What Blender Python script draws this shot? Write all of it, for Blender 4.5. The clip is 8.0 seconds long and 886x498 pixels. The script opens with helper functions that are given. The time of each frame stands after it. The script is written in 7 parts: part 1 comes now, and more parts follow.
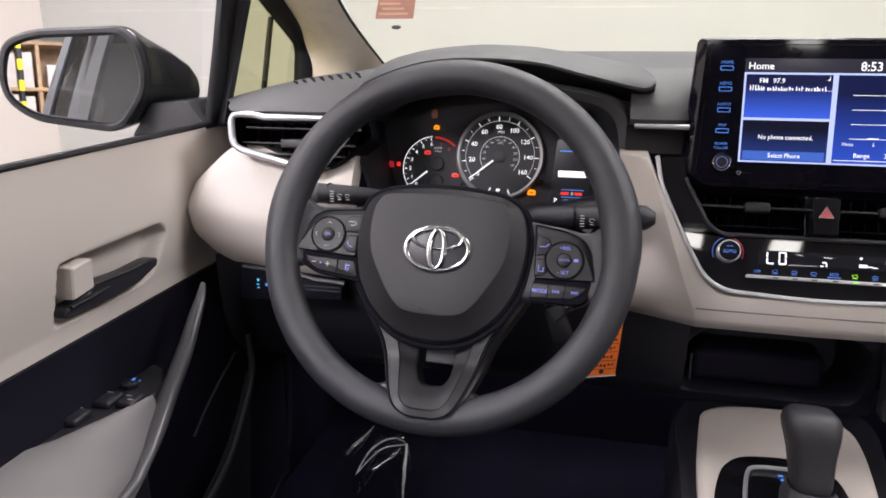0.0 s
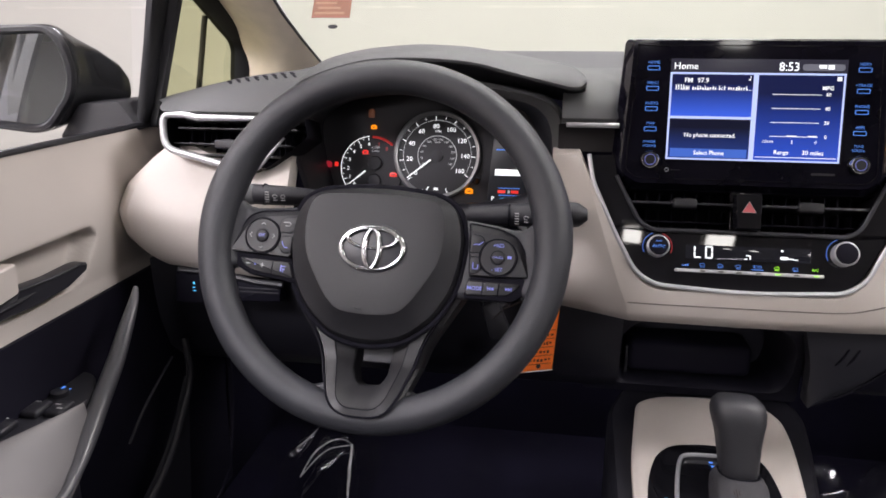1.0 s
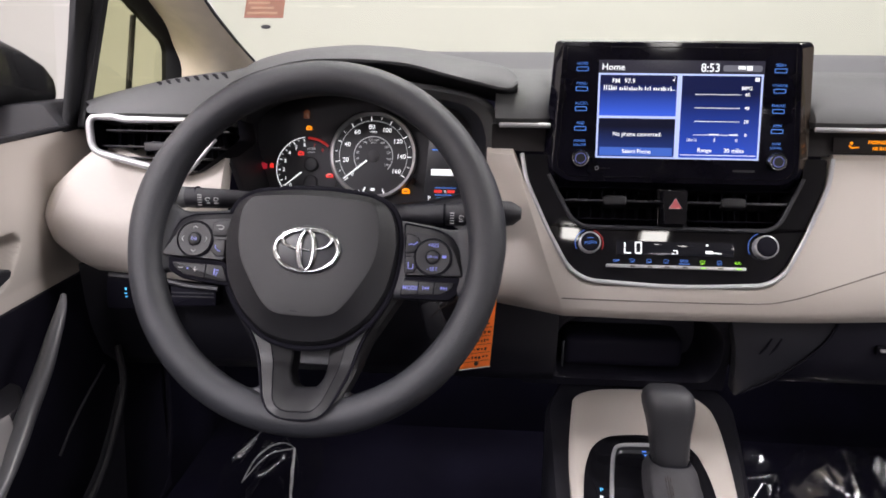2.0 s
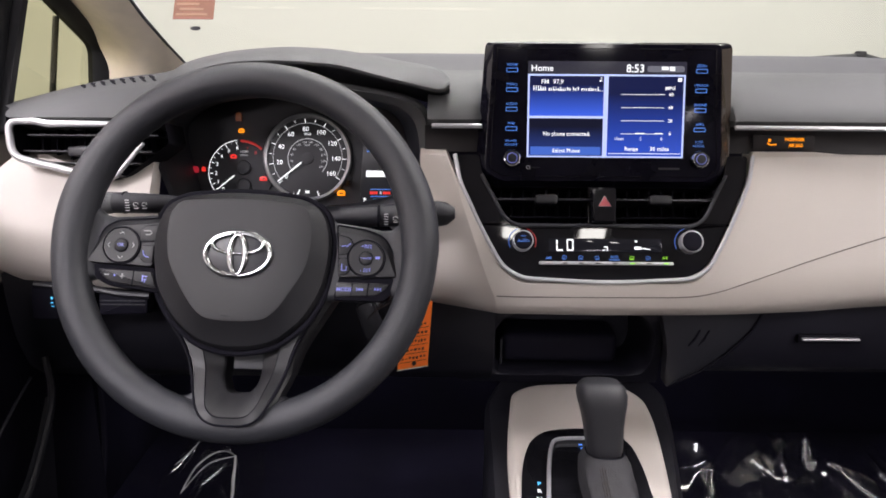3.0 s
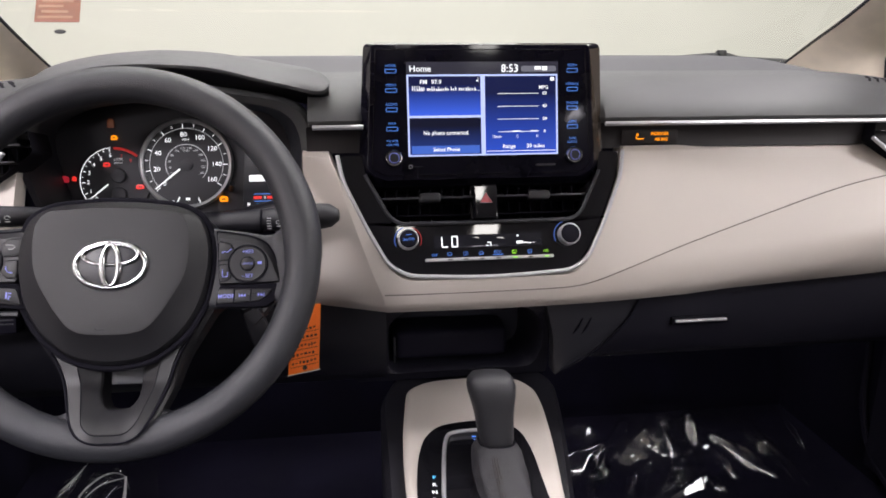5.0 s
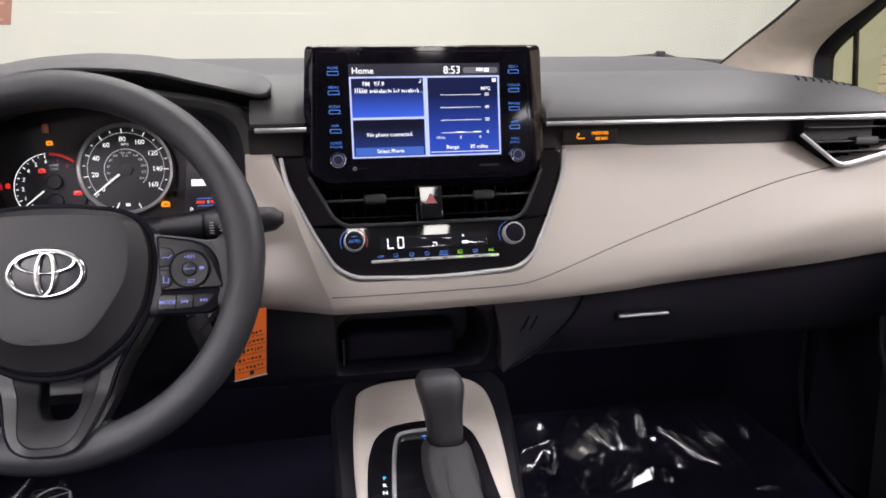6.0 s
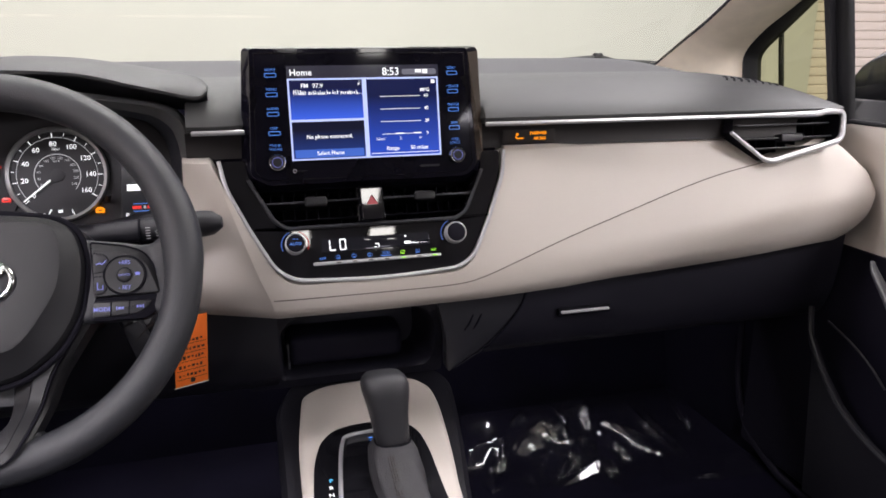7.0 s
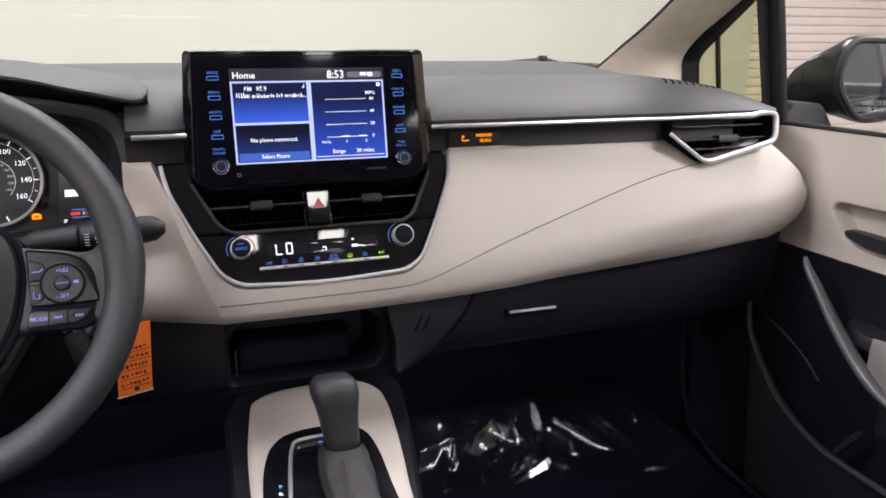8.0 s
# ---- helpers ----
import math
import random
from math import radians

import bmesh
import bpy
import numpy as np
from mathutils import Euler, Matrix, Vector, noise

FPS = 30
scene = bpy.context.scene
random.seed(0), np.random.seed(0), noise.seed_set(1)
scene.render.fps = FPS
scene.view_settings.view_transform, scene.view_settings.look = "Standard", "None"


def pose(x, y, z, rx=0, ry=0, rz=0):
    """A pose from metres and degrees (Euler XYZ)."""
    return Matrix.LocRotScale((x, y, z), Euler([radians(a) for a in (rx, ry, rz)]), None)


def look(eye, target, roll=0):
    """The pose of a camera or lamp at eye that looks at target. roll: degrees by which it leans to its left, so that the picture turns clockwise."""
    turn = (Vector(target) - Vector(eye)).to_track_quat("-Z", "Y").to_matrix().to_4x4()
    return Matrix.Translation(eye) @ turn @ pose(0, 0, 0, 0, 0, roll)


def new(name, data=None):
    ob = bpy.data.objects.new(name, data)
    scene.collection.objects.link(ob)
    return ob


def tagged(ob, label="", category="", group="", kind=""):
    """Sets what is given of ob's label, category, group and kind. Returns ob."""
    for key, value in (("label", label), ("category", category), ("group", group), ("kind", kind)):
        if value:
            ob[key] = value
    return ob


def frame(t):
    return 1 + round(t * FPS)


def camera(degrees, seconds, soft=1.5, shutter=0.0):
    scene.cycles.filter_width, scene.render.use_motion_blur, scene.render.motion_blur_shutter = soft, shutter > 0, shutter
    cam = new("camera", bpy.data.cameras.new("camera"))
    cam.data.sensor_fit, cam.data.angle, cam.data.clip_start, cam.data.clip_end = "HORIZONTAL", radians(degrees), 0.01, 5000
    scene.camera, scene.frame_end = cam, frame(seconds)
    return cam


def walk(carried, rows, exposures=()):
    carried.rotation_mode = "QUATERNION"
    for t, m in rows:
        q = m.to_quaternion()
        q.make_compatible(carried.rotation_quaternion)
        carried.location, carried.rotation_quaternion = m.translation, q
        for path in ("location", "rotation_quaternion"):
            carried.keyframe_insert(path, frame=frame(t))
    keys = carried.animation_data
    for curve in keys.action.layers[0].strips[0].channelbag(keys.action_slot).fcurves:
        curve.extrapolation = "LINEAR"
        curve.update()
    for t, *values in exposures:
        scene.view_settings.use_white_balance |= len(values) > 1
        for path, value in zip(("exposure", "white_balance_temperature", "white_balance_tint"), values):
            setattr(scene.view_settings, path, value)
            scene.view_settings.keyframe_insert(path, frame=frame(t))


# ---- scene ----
cam = camera(62.4, 8.0, soft=1.7)
PATH = [
    (0, (-0.215, 0.176, 1.044), (-0.645, 2.047, 0.482), 0.0),
    (0.5, (-0.208, 0.176, 1.044), (-0.575, 2.06, 0.48), 0.1),
    (1, (-0.2, 0.175, 1.045), (-0.497, 2.07, 0.481), 0.2),
    (1.5, (-0.195, 0.173, 1.047), (-0.418, 2.078, 0.481), 0.3),
    (3, (-0.176, 0.168, 1.047), (-0.182, 2.088, 0.487), 0.4),
    (3.5, (-0.17, 0.166, 1.046), (-0.105, 2.086, 0.489), 0.3),
    (4, (-0.166, 0.164, 1.047), (-0.033, 2.081, 0.49), 0.3),
    (4.5, (-0.162, 0.162, 1.046), (0.035, 2.073, 0.491), 0.2),
    (6, (-0.149, 0.153, 1.046), (0.231, 2.039, 0.498), -0.1),
    (6.5, (-0.146, 0.15, 1.045), (0.304, 2.021, 0.5), -0.1),
    (7, (-0.142, 0.146, 1.044), (0.372, 2.002, 0.504), -0.2),
    (7.5, (-0.141, 0.144, 1.045), (0.439, 1.981, 0.505), -0.1),
    (8, (-0.138, 0.141, 1.046), (0.501, 1.959, 0.509), 0.0),
]
walk(cam, [(t, look(eye, target, roll)) for t, eye, target, roll in PATH])

# ---- light: strip lamps under the ceiling of the hall ----
scene.view_settings.exposure = 0.06
world = bpy.data.worlds.new("world")
world.use_nodes = True
world.node_tree.nodes["Background"].inputs[0].default_value = (0.9, 0.93, 1.0, 1)
world.node_tree.nodes["Background"].inputs[1].default_value = 0.05
scene.world = world


def strip_lamp(x, y, z, sx, sy, watts, tone):
    data = bpy.data.lights.new("ceiling_lamp_light", "AREA")
    data.shape, data.size, data.size_y, data.energy, data.color = "RECTANGLE", sx, sy, watts, tone
    ob = new("ceiling_lamp_light", data)
    ob.location = (x, y, z)
    return ob


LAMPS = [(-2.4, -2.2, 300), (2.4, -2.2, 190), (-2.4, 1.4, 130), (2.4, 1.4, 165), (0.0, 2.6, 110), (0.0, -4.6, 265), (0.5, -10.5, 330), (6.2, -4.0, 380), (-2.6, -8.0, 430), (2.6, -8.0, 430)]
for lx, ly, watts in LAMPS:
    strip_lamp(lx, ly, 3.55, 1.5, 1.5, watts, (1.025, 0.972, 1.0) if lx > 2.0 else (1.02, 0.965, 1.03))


# ---- building helpers ----
def material(name, colour, rough=0.5, metal=0.0, grain=0.0, grain_size=900.0, mottle=0.08, mottle_size=9.0,
             emit=None, power=0.0, coat=0.0, spec=0.5):
    """A surface with fine relief (grain) and a broad unevenness of tone and gloss (mottle)."""
    m = bpy.data.materials.new(name)
    m.use_nodes = True
    nt = m.node_tree
    b = nt.nodes["Principled BSDF"]
    b.inputs["Metallic"].default_value = metal
    b.inputs["Specular IOR Level"].default_value = spec
    b.inputs["Coat Weight"].default_value = coat
    b.inputs["Coat Roughness"].default_value = 0.04
    co = nt.nodes.new("ShaderNodeTexCoord")
    wide = nt.nodes.new("ShaderNodeTexNoise")
    wide.inputs["Scale"].default_value, wide.inputs["Detail"].default_value = mottle_size, 6
    nt.links.new(co.outputs["Object"], wide.inputs["Vector"])
    ramp = nt.nodes.new("ShaderNodeMapRange")
    ramp.inputs["From Min"].default_value, ramp.inputs["From Max"].default_value = 0.3, 0.7
    ramp.inputs["To Min"].default_value, ramp.inputs["To Max"].default_value = 1 - mottle, 1 + mottle
    nt.links.new(wide.outputs["Fac"], ramp.inputs["Value"])
    mul = nt.nodes.new("ShaderNodeVectorMath")
    mul.operation = "SCALE"
    mul.inputs[0].default_value = colour
    nt.links.new(ramp.outputs["Result"], mul.inputs["Scale"])
    nt.links.new(mul.outputs["Vector"], b.inputs["Base Color"])
    gloss = nt.nodes.new("ShaderNodeMath")
    gloss.operation = "MULTIPLY"
    gloss.inputs[0].default_value = rough
    nt.links.new(ramp.outputs["Result"], gloss.inputs[1])
    nt.links.new(gloss.outputs["Value"], b.inputs["Roughness"])
    if grain:
        fine = nt.nodes.new("ShaderNodeTexVoronoi")
        fine.inputs["Scale"].default_value = grain_size
        nt.links.new(co.outputs["Object"], fine.inputs["Vector"])
        bump = nt.nodes.new("ShaderNodeBump")
        bump.inputs["Strength"].default_value, bump.inputs["Distance"].default_value = grain, 0.0006
        nt.links.new(fine.outputs["Distance"], bump.inputs["Height"])
        nt.links.new(bump.outputs["Normal"], b.inputs["Normal"])
    if emit:
        b.inputs["Emission Color"].default_value = (*emit, 1)
        b.inputs["Emission Strength"].default_value = power
    return m


def glass(name, tint, gloss=0.035, rough=0.02):
    m = bpy.data.materials.new(name)
    m.use_nodes = True
    nt = m.node_tree
    nt.nodes.clear()
    out = nt.nodes.new("ShaderNodeOutputMaterial")
    clear = nt.nodes.new("ShaderNodeBsdfTransparent")
    clear.inputs[0].default_value = (*tint, 1)
    shine = nt.nodes.new("ShaderNodeBsdfGlossy")
    shine.inputs["Roughness"].default_value = rough
    mix = nt.nodes.new("ShaderNodeMixShader")
    lay = nt.nodes.new("ShaderNodeLayerWeight")
    lay.inputs["Blend"].default_value = 0.5
    power = nt.nodes.new("ShaderNodeMath")
    power.operation, power.inputs[1].default_value = "POWER", 5.0
    nt.links.new(lay.outputs["Facing"], power.inputs[0])
    scale = nt.nodes.new("ShaderNodeMath")
    scale.operation, scale.inputs[1].default_value, scale.inputs[2].default_value = "MULTIPLY_ADD", 0.55, gloss
    nt.links.new(power.outputs[0], scale.inputs[0])
    nt.links.new(scale.outputs[0], mix.inputs[0])
    nt.links.new(clear.outputs[0], mix.inputs[1])
    nt.links.new(shine.outputs[0], mix.inputs[2])
    nt.links.new(mix.outputs[0], out.inputs[0])
    return m


def thing(name, at, label, category, group="", kind=""):
    ob = new(name)
    ob.empty_display_size = 0.02
    ob.location = at
    return tagged(ob, label, category, group, kind)


def mesh_of(bm, smooth=40):
    me = bpy.data.meshes.new("mesh")
    bmesh.ops.recalc_face_normals(bm, faces=bm.faces)
    for e in bm.edges:
        e.smooth = len(e.link_faces) == 2 and e.calc_face_angle(0) < radians(smooth)
    for f in bm.faces:
        f.smooth = True
    bm.to_mesh(me)
    bm.free()
    return me


def part(name, bm, mat, parent, label="", smooth=40):
    """One mesh, given in the world's metres, under a thing or under a part."""
    me = bm if isinstance(bm, bpy.types.Mesh) else mesh_of(bm, smooth)
    me.name = name
    if not me.materials:
        me.materials.append(mat)
    ob = new(name, me)
    if parent:
        ob.parent = parent
        if parent.type == "EMPTY":
            ob.matrix_parent_inverse = Matrix.Translation(-parent.location)
    return tagged(ob, label) if label else ob


def structure(name, bm, mat, label, category, smooth=40):
    return tagged(part(name, bm, mat, None, smooth=smooth), label, category, kind="structure")


def plane_frame(origin, lean, turn=0.0):
    """Axes of a panel that faces the seats: x to the right, y up along it, z out of it. lean: degrees its top tips forward."""
    a = radians(lean)
    m = Matrix(((1, 0, 0), (0, math.sin(a), -math.cos(a)), (0, math.cos(a), math.sin(a)))).to_4x4()
    return Matrix.Translation(origin) @ m @ pose(0, 0, 0, 0, 0, turn)


def rounded(pts, r, n=5, closed=True):
    """Rounds the corners of a 2D outline; r: a radius or one for each corner."""
    out, k = [], len(pts)
    rs = r if isinstance(r, (list, tuple)) else [r] * k
    for i, p in enumerate(pts):
        p = Vector(p)
        if not closed and i in (0, k - 1):
            out.append(p)
            continue
        a, b = Vector(pts[i - 1]) - p, Vector(pts[(i + 1) % k]) - p
        cut = min(rs[i], a.length * 0.48, b.length * 0.48)
        p0, p1 = p + a.normalized() * cut, p + b.normalized() * cut
        if cut < 1e-6:
            out.append(p)
            continue
        for j in range(n + 1):
            s = j / n
            out.append(p0 * (1 - s) ** 2 + p * 2 * s * (1 - s) + p1 * s * s)
    return out


def ellipse(cx, cy, rx, ry, n=48, a0=0.0, a1=360.0):
    full = abs(a1 - a0) >= 360
    k = n if full else n + 1
    return [Vector((cx + rx * math.cos(radians(a0 + (a1 - a0) * i / n)), cy + ry * math.sin(radians(a0 + (a1 - a0) * i / n)))) for i in range(k)]


def inset(outline, d):
    k, out = len(outline), []
    area = sum(outline[i - 1].x * outline[i].y - outline[i].x * outline[i - 1].y for i in range(k))
    s = 1 if area > 0 else -1
    for i in range(k):
        a, b = outline[i] - outline[i - 1], outline[(i + 1) % k] - outline[i]
        if a.length < 1e-7 or b.length < 1e-7:
            out.append(outline[i].copy())
            continue
        a, b = a.normalized(), b.normalized()
        nrm = Vector((-a.y - b.y, a.x + b.x)) * s
        if nrm.length < 1e-6:
            nrm = Vector((-a.y, a.x)) * s
        nrm.normalize()
        c = max(0.4, nrm.dot(Vector((-a.y, a.x)) * s))
        out.append(outline[i] + nrm * (d / c))
    return out


def rings(bm, loops, closed=True, cap0=False, cap1=False):
    """Joins loops of 3D points into a skin."""
    rows = [[bm.verts.new(p) for p in loop] for loop in loops]
    k = len(rows[0])
    for a, b in zip(rows, rows[1:]):
        for i in range(k if closed else k - 1):
            j = (i + 1) % k
            bm.faces.new((a[i], a[j], b[j], b[i]))
    if cap0:
        bm.faces.new(rows[0])
    if cap1:
        bm.faces.new(rows[-1])
    return rows


def slab(outline, depth, bevel, m, bm=None, front=0.0, steps=2):
    """A plate with the given outline, its face at z = front of the frame m, its edges rounded."""
    bm = bm or bmesh.new()
    outline = [Vector(p[:2]) for p in outline]
    loops = [[m @ Vector((p.x, p.y, front - depth)) for p in outline]]
    for i in range(steps + 1):
        a = radians(90 * i / steps)
        d, h = bevel * (1 - math.cos(a)), bevel * math.sin(a)
        loops.append([m @ Vector((p.x, p.y, front - bevel + h)) for p in (inset(outline, d) if d > 1e-7 else outline)])
    rings(bm, loops, True, True, True)
    return bm


def box(x0, x1, y0, y1, z0, z1, bevel=0.0, bm=None, m=Matrix()):
    bm = bm or bmesh.new()
    made = bmesh.ops.create_cube(bm, size=1, matrix=m @ Matrix.Translation(((x0 + x1) / 2, (y0 + y1) / 2, (z0 + z1) / 2)) @ Matrix.Diagonal((x1 - x0, y1 - y0, z1 - z0, 1)))
    if bevel:
        es = {e for v in made["verts"] for e in v.link_edges}
        bmesh.ops.bevel(bm, geom=list(es), offset=bevel, segments=3, affect="EDGES", profile=0.5)
    return bm


def tube(path, radius, bm=None, sides=12, closed=False, squash=1.0, up=(0, 0, 1), profile=None):
    """A rod along a path of 3D points; radius may be one for each point."""
    bm = bm or bmesh.new()
    path = [Vector(p) for p in path]
    k, loops = len(path), []
    for i, p in enumerate(path):
        a = path[i - 1] if (i or closed) else p
        b = path[(i + 1) % k] if (i < k - 1 or closed) else p
        t = (b - a).normalized()
        side = t.cross(Vector(up))
        if side.length < 1e-5:
            side = t.cross(Vector((0, 1, 0)))
        side.normalize()
        nor = side.cross(t)
        r = radius[i] if isinstance(radius, (list, tuple)) else radius
        if profile:
            loops.append([p + side * q[0] * r + nor * q[1] * r for q in profile])
        else:
            loops.append([p + side * (r * math.cos(2 * math.pi * j / sides)) + nor * (r * squash * math.sin(2 * math.pi * j / sides)) for j in range(sides)])
    if closed:
        loops.append(loops[0])
    rings(bm, loops, True, not closed, not closed)
    if closed:
        bmesh.ops.remove_doubles(bm, verts=bm.verts, dist=1e-6)
    return bm


def smooth_path(pts, n=6, closed=False):
    """A smooth line through a few 3D points."""
    pts = [Vector(p) for p in pts]
    k, out = len(pts), []
    for i in range(k if closed else k - 1):
        p0 = pts[i - 1] if (i or closed) else pts[0] * 2 - pts[1]
        p1, p2 = pts[i], pts[(i + 1) % k]
        p3 = pts[(i + 2) % k] if (closed or i + 2 < k) else p2 * 2 - p1
        for j in range(n):
            s = j / n
            out.append(0.5 * (2 * p1 + (p2 - p0) * s + (2 * p0 - 5 * p1 + 4 * p2 - p3) * s * s + (3 * p1 - p0 - 3 * p2 + p3) * s ** 3))
    if not closed:
        out.append(pts[-1])
    return out


def sheet(fn, us, vs, thick=None):
    """A skin z = fn(u, v) -> 3D point, over lists of u and v; thick: a 3D offset that gives it a back."""
    bm = bmesh.new()
    grid = [[Vector(fn(u, v)) for v in vs] for u in us]
    front = [[bm.verts.new(p) for p in row] for row in grid]
    back = [[bm.verts.new(p + Vector(thick)) for p in row] for row in grid] if thick else None

    def quads(g):
        for a, b in zip(g, g[1:]):
            for i in range(len(a) - 1):
                bm.faces.new((a[i], a[i + 1], b[i + 1], b[i]))
    quads(front)
    if thick:
        quads(back)
        for f, b in ((front[0], back[0]), (front[-1], back[-1]), ([r[0] for r in front], [r[0] for r in back]), ([r[-1] for r in front], [r[-1] for r in back])):
            for i in range(len(f) - 1):
                bm.faces.new((f[i], f[i + 1], b[i + 1], b[i]))
    return bm


def span(a, b, n):
    return [a + (b - a) * i / n for i in range(n + 1)]


def ease(a, b, x):
    s = min(1.0, max(0.0, (x - a) / (b - a)))
    return s * s * (3 - 2 * s)


def lerp_table(table, x):
    """Straight from row to row of (x, value)."""
    if x <= table[0][0]:
        return table[0][1]
    for (a, va), (b, vb) in zip(table, table[1:]):
        if x <= b:
            return va + (vb - va) * (x - a) / (b - a)
    return table[-1][1]


def lathe(profile, m, n=40, bm=None, caps=True):
    """Turns (radius, height) rows round the z axis of the frame m."""
    bm = bm or bmesh.new()
    loops = [[m @ Vector((r * math.cos(2 * math.pi * i / n), r * math.sin(2 * math.pi * i / n), h)) for i in range(n)] for r, h in profile]
    rings(bm, loops, True, caps, caps)
    return bm


def text(body, size, m, mat, parent, name="lettering", align="CENTER", squeeze=1.0, thick=0.0):
    cu = bpy.data.curves.new("text", "FONT")
    cu.body, cu.size, cu.align_x, cu.align_y, cu.resolution_u = body, size, align, "CENTER", 2
    cu.offset = thick
    tmp = new("text", cu)
    me = bpy.data.meshes.new_from_object(tmp)
    bpy.data.objects.remove(tmp)
    me.transform(m @ Matrix.Diagonal((squeeze, 1, 1, 1)))
    me.materials.clear()
    return part(name, me, mat, parent)


def flat(outline, m, h=0.0):
    bm = bmesh.new()
    bm.faces.new([bm.verts.new(m @ Vector((p[0], p[1], h))) for p in outline])
    return bm


def bar(cx, cy, w, h, m, z=0.0, bm=None):
    """A thin raised bar on a panel."""
    return box(cx - w / 2, cx + w / 2, cy - h / 2, cy + h / 2, z, z + 0.0004, 0, bm, m)


# ---- materials ----
PAD = material("soft_dash_grey", (0.069, 0.070, 0.072), 0.55, grain=0.35, grain_size=1300)
PAD_DARK = material("dash_shelf_grey", (0.050, 0.051, 0.055), 0.6, grain=0.35, grain_size=1300)
CREAM = material("light_grey_beige_skin", (0.555, 0.508, 0.462), 0.5, grain=0.18, grain_size=1500, mottle=0.03, mottle_size=5)
CREAM_TRIM = material("beige_pillar_cloth", (0.84, 0.745, 0.61), 0.85, grain=0.5, grain_size=2200, mottle=0.05, mottle_size=40)
BLACK = material("black_grained_plastic", (0.0105, 0.0103, 0.0150), 0.48, grain=0.4, grain_size=1500, mottle=0.12)
SEAM = material("seam_shadow", (0.20, 0.18, 0.16), 0.8)
STRIP = material("dark_brown_strip", (0.026, 0.023, 0.024), 0.5, mottle=0.1, spec=0.3)
WHEEL = material("wheel_urethane", (0.028, 0.029, 0.034), 0.42, grain=0.5, grain_size=1100, mottle=0.10, mottle_size=14)
WHEEL_PAD = material("airbag_cover", (0.0100, 0.0098, 0.0120), 0.45, grain=0.35, grain_size=1500, mottle=0.06)
POD = material("switch_pod_black", (0.0095, 0.0095, 0.012), 0.46, grain=0.2, grain_size=1500, mottle=0.08)
DOOR_BLACK = material("door_trim_black", (0.0060, 0.0055, 0.0112), 0.65, grain=0.4, grain_size=1500, mottle=0.12, spec=0.12)
GLOVE = material("glovebox_black", (0.0090, 0.0085, 0.0150), 0.55, grain=0.4, grain_size=1500, mottle=0.12, spec=0.35)
PILLAR_GREY = material("pillar_film_grey", (0.06, 0.06, 0.068), 0.6, mottle=0.06)
POST = material("window_frame_black", (0.010, 0.010, 0.012), 0.5, grain=0.3, grain_size=1500, mottle=0.1, spec=0.25)
FORK = material("fork_satin_plastic", (0.0125, 0.0123, 0.0145), 0.42, grain=0.2, grain_size=1500, mottle=0.05)
SPOKE = material("spoke_plastic", (0.020, 0.020, 0.025), 0.4, mottle=0.08)
GLOSS = material("piano_black", (0.0085, 0.0083, 0.0105), 0.035, coat=0.0, mottle=0.2, mottle_size=30)
SCREEN_BLACK = material("display_black_glass", (0.0060, 0.0056, 0.0105), 0.06, mottle=0.2, mottle_size=30, spec=0.25)
GLOSS_BROWN = material("bronze_black_side", (0.05, 0.038, 0.03), 0.12, coat=0.5, mottle=0.2)
CHROME = material("satin_silver", (0.54, 0.54, 0.56), 0.32, 0.45, mottle=0.05)
BRIGHT = material("bright_chrome", (0.46, 0.46, 0.47), 0.13, 1.0, mottle=0.2, mottle_size=60)
FACE = material("gauge_face", (0.050, 0.049, 0.054), 0.6, spec=0.2)
HOLE = material("vent_depth_black", (0.007, 0.0066, 0.0105), 0.8, spec=0.1)
SLAT = material("vent_slat_black", (0.015, 0.015, 0.018), 0.45)
KNOB = material("shift_knob_leatherette", (0.030, 0.030, 0.034), 0.42, grain=0.4, grain_size=1400, mottle=0.12)
BOOT = material("shift_boot", (0.030, 0.029, 0.033), 0.6, grain=0.7, grain_size=900, mottle=0.35, mottle_size=45)
CARPET = material("black_carpet", (0.0065, 0.006, 0.0125), 0.95, grain=1.0, grain_size=1800, mottle=0.3, spec=0.04)
PAINT = material("mirror_shell_grey", (0.018, 0.018, 0.021), 0.33, mottle=0.06)
SHELL = material("glossy_shell_paint", (0.020, 0.020, 0.023), 0.25, coat=0.6, mottle=0.06)
MIRROR = material("mirror_silver", (0.50, 0.52, 0.54), 0.01, 1.0, mottle=0.01)
HEAD = material("headliner_cloth", (0.72, 0.68, 0.62), 0.9, grain=0.5, grain_size=1800, mottle=0.05)
WALL = material("painted_wall", (0.435, 0.43, 0.405), 0.7, grain=0.3, grain_size=60, mottle=0.03, mottle_size=1.2)
WALL_PINK = material("painted_side_wall", (0.80, 0.735, 0.68), 0.7, grain=0.3, grain_size=60, mottle=0.03, mottle_size=1.2)
CONCRETE = material("hall_floor", (0.17, 0.165, 0.16), 0.45, grain=0.3, grain_size=80, mottle=0.15, mottle_size=2)
TAG = material("orange_card", (0.85, 0.17, 0.02), 0.5, mottle=0.06, mottle_size=60)
INK = material("black_ink", (0.02, 0.012, 0.01), 0.6)
PRINT = material("white_print", (0.42, 0.42, 0.42), 0.5)
LIT_WHITE = material("lit_white", (0.5, 0.5, 0.5), 0.4, emit=(0.95, 0.97, 1.0), power=1.0)
LIT_DIM = material("lit_dim_white", (0.3, 0.3, 0.3), 0.4, emit=(0.75, 0.77, 0.8), power=0.45)
